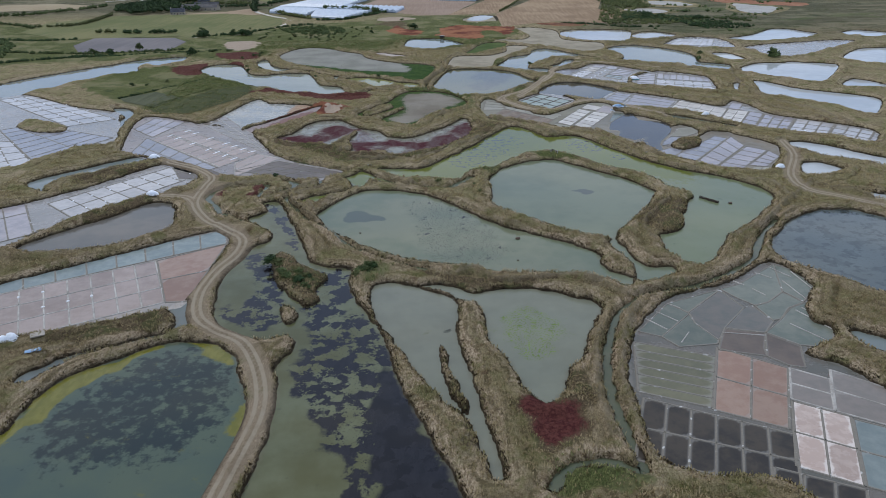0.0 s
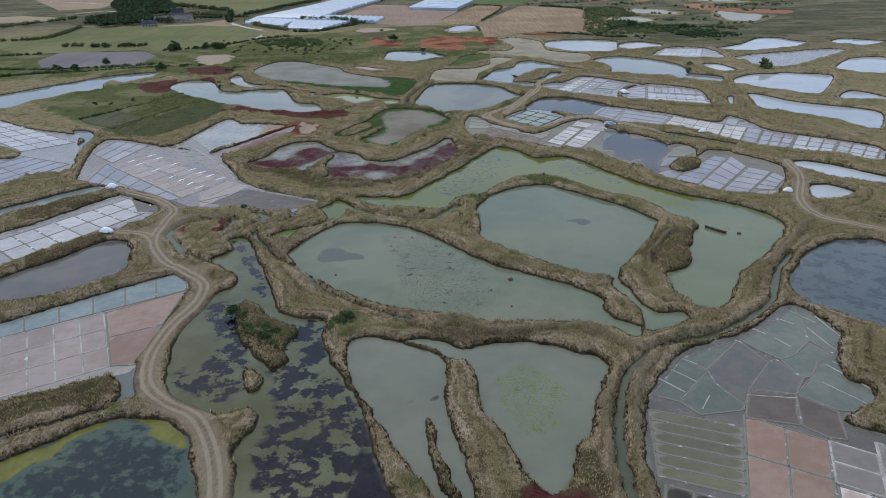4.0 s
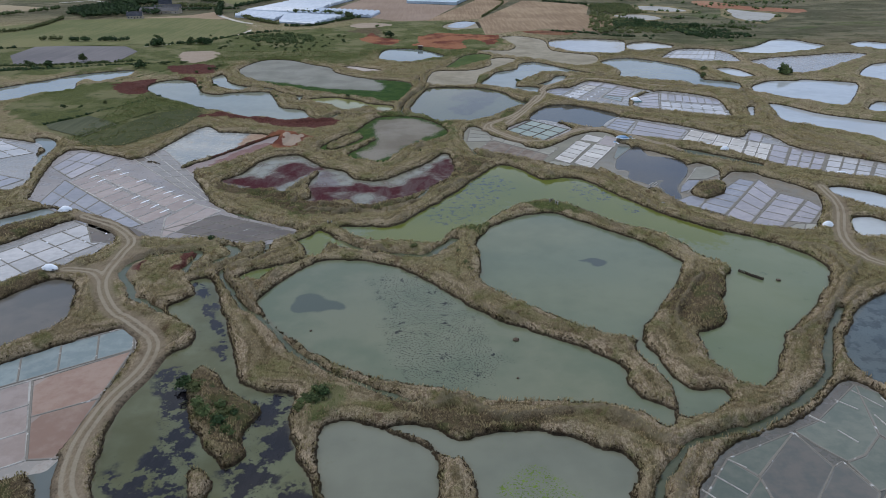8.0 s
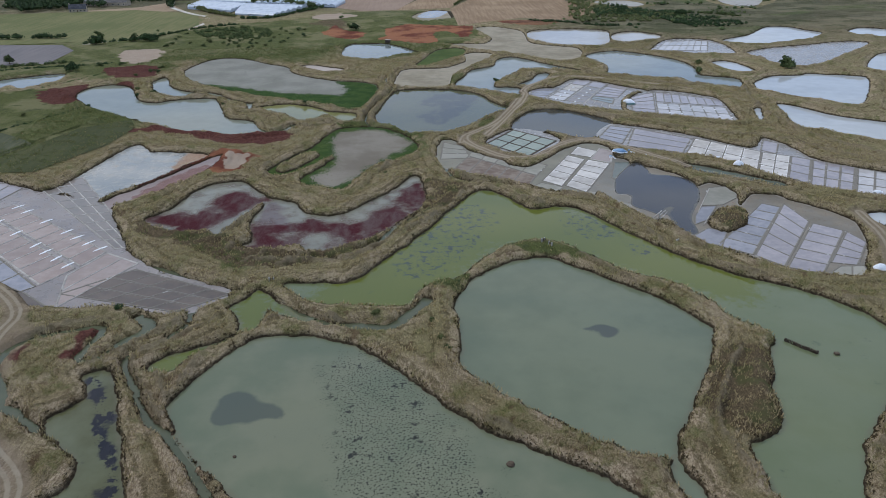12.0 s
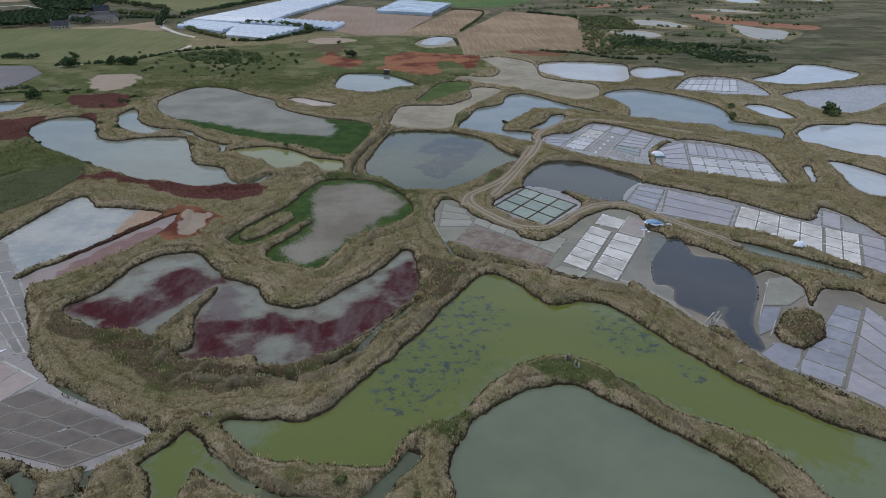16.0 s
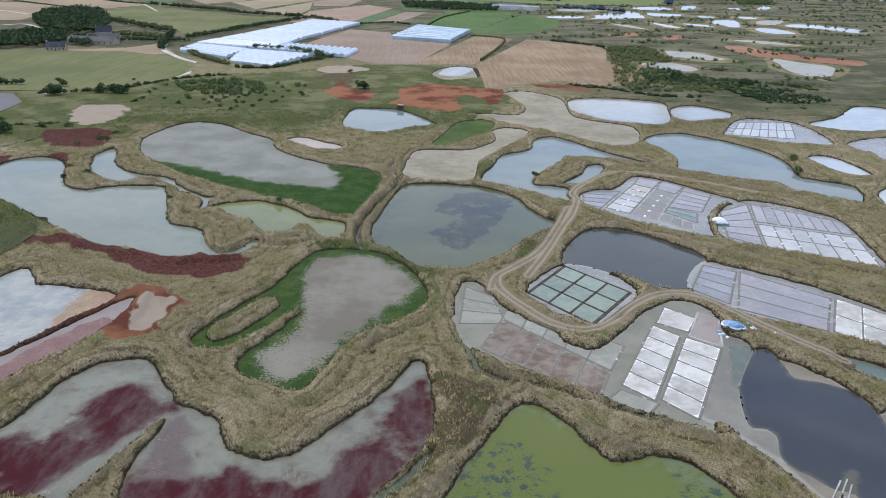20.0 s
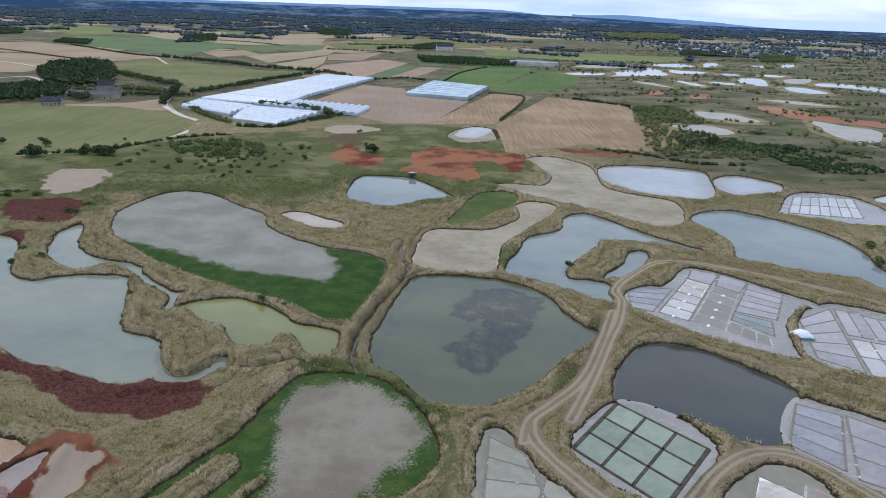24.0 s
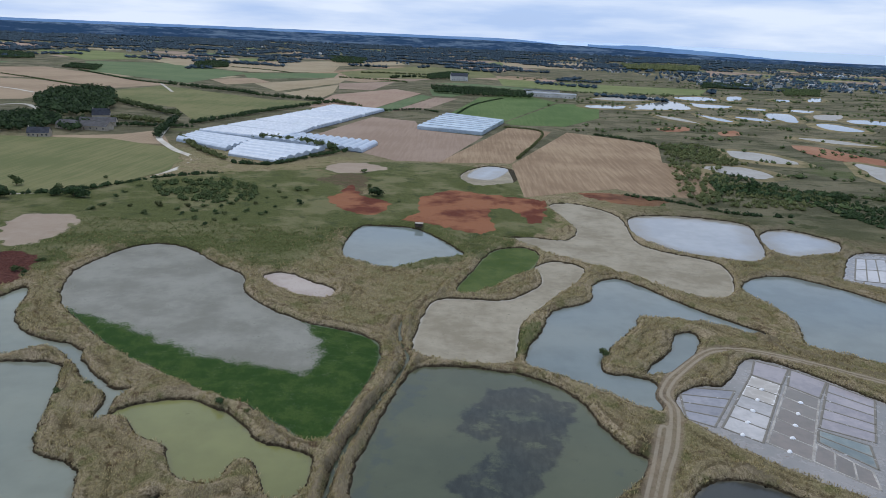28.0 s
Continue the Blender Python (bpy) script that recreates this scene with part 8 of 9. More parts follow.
# a patchwork of far strips behind the nearer fields
rs = np.random.RandomState(21)
kinds = ("tan", "bare", "meadow", "green", "pink", "yellow", "stubble", "soil")
for i in range(130):
    cy = rs.uniform(1500, 4300)
    cx = rs.uniform(-0.62, 0.5) * cy + rs.uniform(-80, 80)
    if cx > 150 and cy < 2500:
        continue
    w, h, turn = rs.uniform(90, 260) * cy / 2000, rs.uniform(60, 170), radians(rs.choice([-24, 66]) + rs.uniform(-8, 8))
    u, v = np.array([math.cos(turn), math.sin(turn)]) * w / 2, np.array([-math.sin(turn), math.cos(turn)]) * h / 2
    c = np.array([cx, cy])
    V = [(*(c + a * u * rs.uniform(0.8, 1.1) + b * v * rs.uniform(0.8, 1.1)), 0.305 + 0.0004 * i) for a, b in ((-1, -1), (1, -1), (1, 1), (-1, 1))]
    kind = kinds[i % 8]
    tagged(shell("far_field_%d" % (i + 1), V, [(0, 1, 2, 3)], FIELD_MAT[kind]), FIELD_LABEL[kind], "field", kind="structure")
far_mud = mudflat("far_mud", lin(146, 140, 130), lin(160, 156, 150), lin(90, 90, 60), 0.5)
bank_earth = plain("far_bank", lin(104, 98, 70), lin(140, 126, 96), 0.4, 0.95, 0.1)
for i, (kind, pts) in enumerate(FAR_PONDS):
    line = smooth_loop(pts, 3)
    mid = line.mean(0)
    away = (line - mid) / np.linalg.norm(line - mid, axis=1, keepdims=True)
    V = [(*(p + a * (off + 2.5 * math.sin(k * 1.7 + i))), z) for off, z in ((-1, 0.5), (5, 1.5), (13, 0.3)) for k, (p, a) in enumerate(zip(line, away))]
    m = len(line)
    tagged(shell("far_bank_%d" % (i + 1), V, [(r * m + k, r * m + (k + 1) % m, (r + 1) * m + (k + 1) % m, (r + 1) * m + k) for r in range(2) for k in range(m)], bank_earth), "low tan earth bank round a distant pond", "bank", kind="structure")
    bm = bmesh.new()
    bm.faces.new([bm.verts.new((x, y, 0.6 + 0.006 * i)) for x, y in smooth_loop(pts, 3)])
    bmesh.ops.triangulate(bm, faces=bm.faces[:])
    for f in bm.faces:
        f.normal_update()
        if f.normal.z < 0:
            f.normal_flip()
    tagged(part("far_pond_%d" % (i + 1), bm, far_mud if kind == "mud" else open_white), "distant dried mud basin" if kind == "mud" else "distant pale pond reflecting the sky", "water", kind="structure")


# ---- plants ----
def leaf_material(name, a, b):
    n = Nodes(name)
    r = n.tree.nodes.new("ShaderNodeNewGeometry").outputs["Random Per Island"]
    col = n.mix(r, a, b)
    tone = n.math("ADD", n.math("MULTIPLY", n.random(), 0.4), 0.8)
    col = n.put("ShaderNodeHueSaturation", [("Color", col), ("Value", tone)]).outputs["Color"]
    return n.done(col, 0.8, n.noise(1.5, 3), 0.4, 0.2, 0.2)


leaf_dark = leaf_material("leaf_dark", lin(38, 54, 34), lin(66, 84, 48))
leaf_mid = leaf_material("leaf_mid", lin(60, 74, 42), lin(92, 102, 62))
leaf_olive = leaf_material("leaf_olive", lin(70, 78, 46), lin(104, 106, 66))
# blue of distance haze is mixed into this leaf colour
leaf_hazed = leaf_material("leaf_hazed", lin(44, 62, 74), lin(72, 92, 104))
bark = plain("bark", lin(80, 66, 52), lin(104, 90, 74), 8.0)


def clumps(rs, centers, radii, n, leaf, core=0.72, squash=0.8):
    """Points and faces of crowns: n leaf blades scattered over each lobed crown, round a rough core."""
    V, Fc = [], []
    count = 0
    oct_v = np.array([(1, 0, 0), (0.4, 0.85, 0.1), (-0.75, 0.6, 0), (-0.75, -0.6, 0.1), (0.4, -0.85, 0), (0, 0.1, 1), (0, 0, -0.8)])
    oct_f = [(0, 1, 5), (1, 2, 5), (2, 3, 5), (3, 4, 5), (4, 0, 5), (1, 0, 6), (2, 1, 6), (3, 2, 6), (4, 3, 6), (0, 4, 6)]
    for c, r in zip(centers, radii):
        c = np.array(c, float)
        if core:
            cv = c + oct_v * r * core * np.array([1, 1, squash]) * rs.uniform(0.8, 1.15, (7, 1))
            V.append(cv)
            Fc += [tuple(k + count for k in f) for f in oct_f]
            count += 7
        d = rs.normal(size=(n, 3))
        d /= np.linalg.norm(d, axis=1, keepdims=True)
        d[:, 2] = np.where(d[:, 2] < -0.35, -d[:, 2], d[:, 2])
        lobe = 0.82 + 0.22 * np.sin(d[:, 0] * 3.1 + c[0]) * np.cos(d[:, 1] * 2.7 + c[1]) + 0.12 * rs.normal(size=n)
        p = c + d * (r * lobe)[:, None] * np.array([1, 1, squash])
        u = rs.normal(size=(n, 3))
        u /= np.linalg.norm(u, axis=1, keepdims=True)
        w = np.cross(u, d + 0.3 * rs.normal(size=(n, 3)))
        w /= np.linalg.norm(w, axis=1, keepdims=True) + 1e-6
        s = (leaf * rs.uniform(0.6, 1.3, n))[:, None]
        q = np.stack([p - u * s * 0.5, p + w * s * 0.45, p + u * s * 0.5, p - w * s * 0.45], 1).reshape(-1, 3)
        V.append(q)
        Fc += [(count + 4 * k, count + 4 * k + 1, count + 4 * k + 2, count + 4 * k + 3) for k in range(n)]
        count += 4 * n
    return np.concatenate(V), Fc


def crown_mesh(name, seed, lobes, n, leaf, mat, squash=0.8):
    rs = np.random.RandomState(seed)
    c = [(rs.normal() * 0.35, rs.normal() * 0.35, 0.75 + 0.25 * rs.normal()) for _ in range(lobes)]
    V, Fc = clumps(rs, c, [0.62 * rs.uniform(0.75, 1.1) for _ in c], n, leaf, 0.7, squash)
    me = bpy.data.meshes.new(name)
    me.from_pydata([tuple(map(float, v)) for v in V], [], Fc)
    me.materials.append(mat)
    return me


def trunk_mesh(seed, h):
    rs = np.random.RandomState(seed)
    bm = bmesh.new()

    def limb(a, b, r0, r1):
        d = Vector(b) - Vector(a)
        bmesh.ops.create_cone(bm, cap_ends=True, segments=7, radius1=r0, radius2=r1, depth=d.length,
                              matrix=Matrix.Translation((Vector(a) + Vector(b)) / 2) @ d.to_track_quat("Z", "Y").to_matrix().to_4x4())
    limb((0, 0, -0.1), (0.02, 0, h), 0.07, 0.045)
    for _ in range(4):
        a = rs.uniform(0, 6.28)
        limb((0.02, 0, h * rs.uniform(0.7, 1)), (0.4 * math.cos(a), 0.4 * math.sin(a), h + rs.uniform(0.2, 0.45)), 0.035, 0.012)
    me = bpy.data.meshes.new("trunk")
    bm.to_mesh(me)
    bm.free()
    me.materials.append(bark)
    return me


SHRUB_KINDS = [crown_mesh("shrub", 20 + k, 4, 90, 0.2, m) for k, m in enumerate((leaf_mid, leaf_dark, leaf_olive, leaf_mid))]
TREE_KINDS = [(crown_mesh("crown", 40 + k, 6, 80, 0.24, m), trunk_mesh(60 + k, 0.55)) for k, m in enumerate((leaf_dark, leaf_mid, leaf_dark))]
rs = np.random.RandomState(5)
SHRUBS = [q for q in SHRUBS if shore[min(np.searchsorted(gy, q[1]), len(gy) - 1), min(np.searchsorted(gx, q[0]), len(gx) - 1)] > 0.2]
SHRUBS = [q for q in SHRUBS if not any(kind == "stubble" and inside(np.array(q[0]), np.array(q[1]), pts) for kind, pts in FIELDS)]
for i, (x, y, r) in enumerate(SHRUBS):
    if r >= 3.5:
        root = tagged(new("tree"), "broad dark green tree standing in rough grass", "tree", "trees of the marsh edge")
        crown, trunk = TREE_KINDS[i % 3]
        for name, me in (("crown", crown), ("trunk", trunk)):
            o = new(name, me)
            o.parent = root
        root.matrix_world = pose(x, y, 0.6, 0, 0, rs.uniform(0, 360)) @ Matrix.Diagonal((r, r, r * 0.95, 1))
    else:
        o = new("shrub", SHRUB_KINDS[i % 4])
        o.matrix_world = pose(x, y, 0.5, 0, 0, rs.uniform(0, 360)) @ Matrix.Diagonal((r, r * rs.uniform(0.8, 1.1), r * 0.75, 1))
        tagged(o, "rounded green shrub growing on a grassy bank", "shrub", "shrubs of the marsh")


def thicket(name, label, centers, radii, n, leaf, mat, seed, squash=0.9):
    V, Fc = clumps(np.random.RandomState(seed), centers, radii, n, leaf, 0.8, squash)
    me = bpy.data.meshes.new(name)
    me.from_pydata(V.tolist(), [], Fc)
    me.materials.append(mat)
    return tagged(new(name, me), label, name.replace("_", " "), kind="stuff")


for i, (h, pts) in enumerate(HEDGES):
    line = smooth_loop(pts, 6, False)
    seg = np.linalg.norm(np.diff(line, axis=0), axis=1)
    s = np.concatenate([[0], np.cumsum(seg)])
    rs = np.random.RandomState(100 + i)
    m = int(min(max(s[-1] / (h * 0.26), 8), 320))
    t = np.sort(rs.uniform(0, s[-1], m))
    x, y = np.interp(t, s, line[:, 0]) + rs.normal(size=m) * h * 0.12, np.interp(t, s, line[:, 1]) + rs.normal(size=m) * h * 0.12
    r = h * 0.42 * rs.uniform(0.55, 1.15, m)
    thicket("hedge", "uneven dark green hedge of trees and bushes", list(zip(x, y, r * 0.95)), r, 34, h * 0.16, (leaf_dark, leaf_mid, leaf_dark, leaf_olive)[i % 4], 200 + i)
for i, (h, pts) in enumerate(WOODS):
    rs = np.random.RandomState(300 + i)
    p = np.array(pts)
    (x0, y0), (x1, y1) = p.min(0), p.max(0)
    area = max(abs(np.sum(p[:, 0] * np.roll(p[:, 1], 1) - p[:, 1] * np.roll(p[:, 0], 1))) / 2, 100)
    gap = 2.0 if h < 3 else max(h * 0.62, math.sqrt(area / 420))
    gxs, gys = np.meshgrid(np.arange(x0, x1, gap), np.arange(y0, y1, gap))
    gxs, gys = gxs + rs.normal(size=gxs.shape) * gap * 0.3, gys + rs.normal(size=gys.shape) * gap * 0.3
    ok = inside(gxs, gys, p)
    x, y = gxs[ok], gys[ok]
    if h < 6:
        k = rs.uniform(size=x.shape) < 0.45 + 0.4 * wobble(x, y, 30, i)
        x, y = x[k], y[k]
    r = max(h * 0.45, gap * 0.6) * rs.uniform(0.6, 1.15, x.shape)
    thicket("wood", "dense wood of dark green trees" if h > 6 else "rough green scrub of low bushes", list(zip(x, y, r * 0.8 + h * 0.1)), r, 30 if h > 3 else 12, h * 0.17, leaf_dark if h > 6 else leaf_olive if h < 3 else (leaf_olive, leaf_dark, leaf_mid)[i % 3], 400 + i)

# far woods: belts and hedgerows out to the end of the land
rs = np.random.RandomState(77)
P = []
for _ in range(3000):
    y = 1500 + 3200 * rs.uniform() ** 0.8
    x = rs.uniform(-0.75, 0.75) * y
    belt = float(wobble(np.array(x * 0.35), np.array(y), 300, 31)) + 0.5 * float(wobble(np.array(x * 0.4), np.array(y), 110, 32))
    want = step(y, 1700, 2900) * 1.7 - 0.9 if x < 150 + (y - 1900) * 0.1 else step(y, 1900, 3900) * 1.5 - 0.9
    if belt > want or len(P) > 13000:
        continue
    turn = radians(rs.choice([-24, -20, -28, 66]) + rs.uniform(-6, 6))
    long = rs.uniform(40, 200) * y / 2500
    for u in np.arange(-long / 2, long / 2, 9 * y / 2500):
        P.append((x + u * math.cos(turn) + rs.normal() * 3, y + u * math.sin(turn) + rs.normal() * 5))
P = np.array(P)
X, Y = P[:, 0], P[:, 1]
R = rs.uniform(5, 10, X.shape) * (0.6 + Y / 4500)
thicket("far_wood", "far belt of woods tinted blue for haze", list(zip(X, Y, R * 0.4)), R, 9, 2.6, leaf_hazed, 78, 0.62)

# low scrub over the rough ground beyond the marsh
X, Y = rs.uniform(120, 1500, 26000), rs.uniform(640, 2100, 26000)
ok = (X < 0.66 * (Y - 300)) & (wobble(X * 0.5, Y, 90, 61) + 0.6 * wobble(X * 0.6, Y, 30, 62) > 0.55)
X, Y = X[ok], Y[ok]
keep = np.ones(len(X), bool)
for kind, pts in list(FAR_PONDS) + [f for f in FIELDS if f[0] != "orange"]:
    keep &= ~inside(X, Y, np.array(pts))
for key in list(PONDS) + list(FLATS):
    keep &= ~inside(X, Y, OUTLINE[key])
X, Y = X[keep][:5200], Y[keep][:5200]
R = rs.uniform(1.2, 3.6, X.shape)
thicket("scrub", "low dark scrub scattered over the rough marsh", list(zip(X, Y, R * 0.5 + 0.3)), R, 9, 1.1, leaf_mid, 79, 0.7)

# ---- greenhouses ----
n = Nodes("white_film")
sheen = n.noise(0.25, 3, 0.6, (1.0, 1.0, 0.3))
film = n.done(n.mix(n.ramp(sheen, 0.3, 0.7), lin(168, 178, 190), lin(188, 196, 206)), 0.4, None, spec=0.4)
glass_grey = plain("glasshouse_pane", lin(150, 166, 178), lin(178, 192, 202), 0.5, 0.15, 0.5)
gutter_grey = plain("gutter_metal", lin(74, 80, 88), lin(104, 110, 116), 2.0, 0.4)


def tunnels(kind, spans, corners):
    """A block of joined plastic tunnels. The spans lie side by side from the first corner to the last, their ridges run to the second."""
    a, b, c, d = (np.array(p, float) for p in corners)
    if kind == "greenhouse_b":
        a, b, c, d = a, d, c, b
    glass = kind == "glasshouse"
    root = tagged(new("greenhouse"), "block of %d joined %s greenhouse spans" % (spans, "blue-grey glass" if glass else "white film tunnel"), "greenhouse", "greenhouses beyond the marsh")
    eave, rise = (3.6, 1.2) if glass else (2.4, 1.9)
    for s in range(spans):
        p = [a + (d - a) * s / spans, b + (c - b) * s / spans, b + (c - b) * (s + 1) / spans, a + (d - a) * (s + 1) / spans]
        prof = [(0.0, eave), (0.5, eave + rise), (1.0, eave)] if glass else [(u, eave + rise * math.sin(math.pi * u) ** 0.8) for u in (0, 0.1, 0.25, 0.4, 0.5, 0.6, 0.75, 0.9, 1.0)]
        V, k = [], len(prof)
        for e0, e1 in ((p[0], p[3]), (p[1], p[2])):
            for u, z in prof:
                q = e0 + (e1 - e0) * u
                V.append((q[0], q[1], z))
            for q in (e1, e0):
                V.append((q[0], q[1], 0.2))
        m = k + 2
        Fc = [(i, i + 1, m + i + 1, m + i) for i in range(k - 1)]
        Fc += [tuple(range(m)), tuple(range(2 * m - 1, m - 1, -1))]
        if s == 0:
            Fc.append((0, m, 2 * m - 1, m - 1))
        if s == spans - 1:
            Fc.append((k - 1, k, m + k, m + k - 1))
        shell("span", V, Fc, glass_grey if glass else film, root)
        if s:
            va, fa = bar(p[0], p[1], 0.9, eave - 0.1, eave + 0.45)
            shell("gutter", va, fa, gutter_grey, root)
    for e0, e1 in ((a, d), (b, c)):
        v, f = bar(e0, e1, 0.4, 0.2, 1.0)
        shell("base_wall", v, f, gutter_grey, root)
    return root


for kind, spans, corners in GREENHOUSES:
    tunnels(kind, spans, corners)

# ---- houses ----
render_white = plain("white_render", lin(176, 174, 168), lin(206, 204, 198), 0.8, 0.85)
stone_wall = plain("stone_wall", lin(150, 140, 124), lin(172, 162, 146), 1.5, 0.9)
slate = plain("slate_roof", lin(62, 66, 76), lin(84, 88, 98), 2.0, 0.5)
window_dark = plain("window_glass", lin(34, 40, 48), lin(52, 60, 70), 1.0, 0.1, 0.5)
door_wood = plain("door_wood", lin(84, 66, 50), lin(100, 80, 62), 3.0, 0.7)
metal_roof = plain("metal_roof", lin(176, 180, 184), lin(196, 198, 200), 0.6, 0.4)


def box_at(bm, x, y, z, w, d, h):
    bmesh.ops.create_cube(bm, size=1.0, matrix=Matrix.Translation((x, y, z + h / 2)) @ Matrix.Diagonal((w, d, h, 1)))


def house(w, d, h, roof_h, wall_mat, roof_mat, label, windows=4, chimneys=1, name="house"):
    root = tagged(new(name), label, "house")
    bm = bmesh.new()
    box_at(bm, 0, 0, -0.3, w, d, h + 0.3)
    for v in ((-w / 2), (w / 2)):
        bm.faces.new([bm.verts.new(p) for p in ((v, -d / 2, h), (v, d / 2, h), (v, 0, h + roof_h - 0.1))])
    part("wall", bm, wall_mat, root)
    e = 0.35
    bm = bmesh.new()
    V = [bm.verts.new(p) for p in ((-w / 2 - e, -d / 2 - e, h - 0.15), (w / 2 + e, -d / 2 - e, h - 0.15), (w / 2 + e, 0, h + roof_h), (-w / 2 - e, 0, h + roof_h),
                                   (w / 2 + e, d / 2 + e, h - 0.15), (-w / 2 - e, d / 2 + e, h - 0.15))]
    bm.faces.new((V[0], V[1], V[2], V[3]))
    bm.faces.new((V[3], V[2], V[4], V[5]))
    bmesh.ops.solidify(bm, geom=bm.faces[:], thickness=0.18)
    roof = part("roof", bm, roof_mat, root)
    for i in range(chimneys):
        bm = bmesh.new()
        box_at(bm, (-w / 2 + 0.6) if i == 0 else (w / 2 - 0.6), 0, h + roof_h - 0.7, 0.7, 0.9, 1.7)
        part("chimney", bm, wall_mat, roof)
    for side in (-1, 1):
        for i in range(windows):
            x = -w / 2 + w * (i + 0.5) / windows
            if side < 0 and i == windows // 2:
                bm = bmesh.new()
                box_at(bm, x, side * (d / 2 + 0.02), 0.0, 1.0, 0.08, 2.1)
                part("door", bm, door_wood, root)
                continue
            bm = bmesh.new()
            box_at(bm, x, side * (d / 2 + 0.02), 1.0, 1.1, 0.08, 1.3)
            part("window", bm, window_dark, root)
    return root


farm = house(16, 9, 3.2, 4.2, stone_wall, slate, "low stone farmhouse with a steep slate roof", 5)
farm.matrix_world = pose(FARM[0][0], FARM[0][1], 0.4, 0, 0, 12)
barn = house(46, 12, 3.6, 3.6, stone_wall, slate, "long farm barn with a dark slate roof", 8, 0)
barn.matrix_world = pose(FARM[1][0], FARM[1][1], 0.4, 0, 0, -4)
barn_b = house(30, 11, 4.0, 3.4, stone_wall, slate, "farm barn with a dark slate roof", 6, 0)
barn_b.matrix_world = pose(FARM[2][0], FARM[2][1], 0.4, 0, 0, 14)
lodge = house(15, 10, 5.0, 5.5, stone_wall, slate, "tall stone house with a steep slate roof behind the barns", 4, 2)
lodge.matrix_world = pose(FARM[3][0], FARM[3][1], 0.4, 0, 0, 20)
manor = house(34, 16, 9.0, 6.0, render_white, slate, "large white manor house with a slate roof", 7, 2)
manor.matrix_world = pose(FARM[4][0], FARM[4][1], 0.4, 0, 0, 8)
works = house(80, 30, 6.0, 1.0, render_white, metal_roof, "long white industrial shed with a low metal roof", 12, 0, "industrial_shed")
works.matrix_world = pose(FARM[5][0], FARM[5][1], 0.4, 0, 0, -8)
hall = house(60, 20, 6.0, 1.0, render_white, slate, "dark-roofed workshop hall beside the works", 9, 0, "workshop_hall")
hall.matrix_world = pose(FARM[5][0] - 10, FARM[5][1] + 60, 0.4, 0, 0, -8)
town = [house(12, 9, 5.5, 4.0, render_white, slate, "white rendered town house with a slate roof", 3),
        house(16, 10, 3.2, 4.0, render_white, slate, "low white cottage with a slate roof", 4),
        house(22, 12, 8.0, 3.5, render_white, metal_roof, "pale block of flats with a grey roof", 6, 0)]
for o in town:
    tagged(o, group="houses of the far town")
rs = np.random.RandomState(9)
spots = []
for (x0, x1, y0, y1, count) in ((520, 1250, 2000, 2450, 75), (100, 700, 2500, 3300, 25), (500, 2900, 3500, 4600, 95), (-1700, 0, 2400, 4300, 40), (600, 1600, 2000, 2700, 60), (300, 2300, 2700, 3600, 50)):
    for _ in range(count):
        spots.append((rs.uniform(x0, x1), rs.uniform(y0, y1)))
for i, (x, y) in enumerate(spots):
    m = pose(x, y, 0.4, 0, 0, rs.choice([0, 90]) + rs.uniform(-20, 20)) @ Matrix.Scale(rs.uniform(0.7, 1.0), 4)
    if i < 3:
        town[i].matrix_world = m
    else:
        copy_thing(town[2 if rs.uniform() < 0.12 else i % 2], m)

X = np.concatenate([[x] * 6 for x, y in spots]) + rs.normal(size=6 * len(spots)) * 28
Y = np.concatenate([[y] * 6 for x, y in spots]) + rs.normal(size=6 * len(spots)) * 30
near = np.min((X[:, None] - np.array(spots)[None, :, 0]) ** 2 + (Y[:, None] - np.array(spots)[None, :, 1]) ** 2, 1) > 150
X, Y = X[near], Y[near]
R = rs.uniform(3, 7, X.shape)
thicket("garden_trees", "garden trees between the far houses", list(zip(X, Y, R * 0.7)), R, 9, 2.0, leaf_hazed, 91, 0.9)

# ---- horizon ----
def far_land(name, a, b):
    n = Nodes(name)
    fac = n.ramp(n.math("ADD", n.math("MULTIPLY", n.noise(0.004, 4, 0.6, (1, 1, 12)), 0.6), n.math("MULTIPLY", n.noise(0.02, 4, 0.6, (1, 1, 6)), 0.4)), 0.45, 0.62)
    return n.done(n.mix(fac, a, b), 1.0, None, spec=0.0)


# emission that brightens a backdrop colour; none of these is a lamp
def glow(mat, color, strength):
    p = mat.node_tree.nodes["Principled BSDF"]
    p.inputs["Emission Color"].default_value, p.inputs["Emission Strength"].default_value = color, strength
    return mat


# distance haze is painted into hills and woods as blue colour and glow
hazy_hill = far_land("hazed_hills", lin(138, 168, 202), lin(156, 184, 212))
hazed_woods = far_land("hazed_woods", lin(66, 90, 118), lin(142, 158, 174))
# the sea's brightness comes from added emission
sea = Nodes("glowing_far_sea")
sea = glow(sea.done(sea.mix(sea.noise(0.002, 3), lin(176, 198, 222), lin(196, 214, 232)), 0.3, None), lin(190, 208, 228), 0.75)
glow(hazy_hill, lin(84, 116, 158), 0.55)
glow(hazed_woods, lin(40, 62, 88), 0.4)


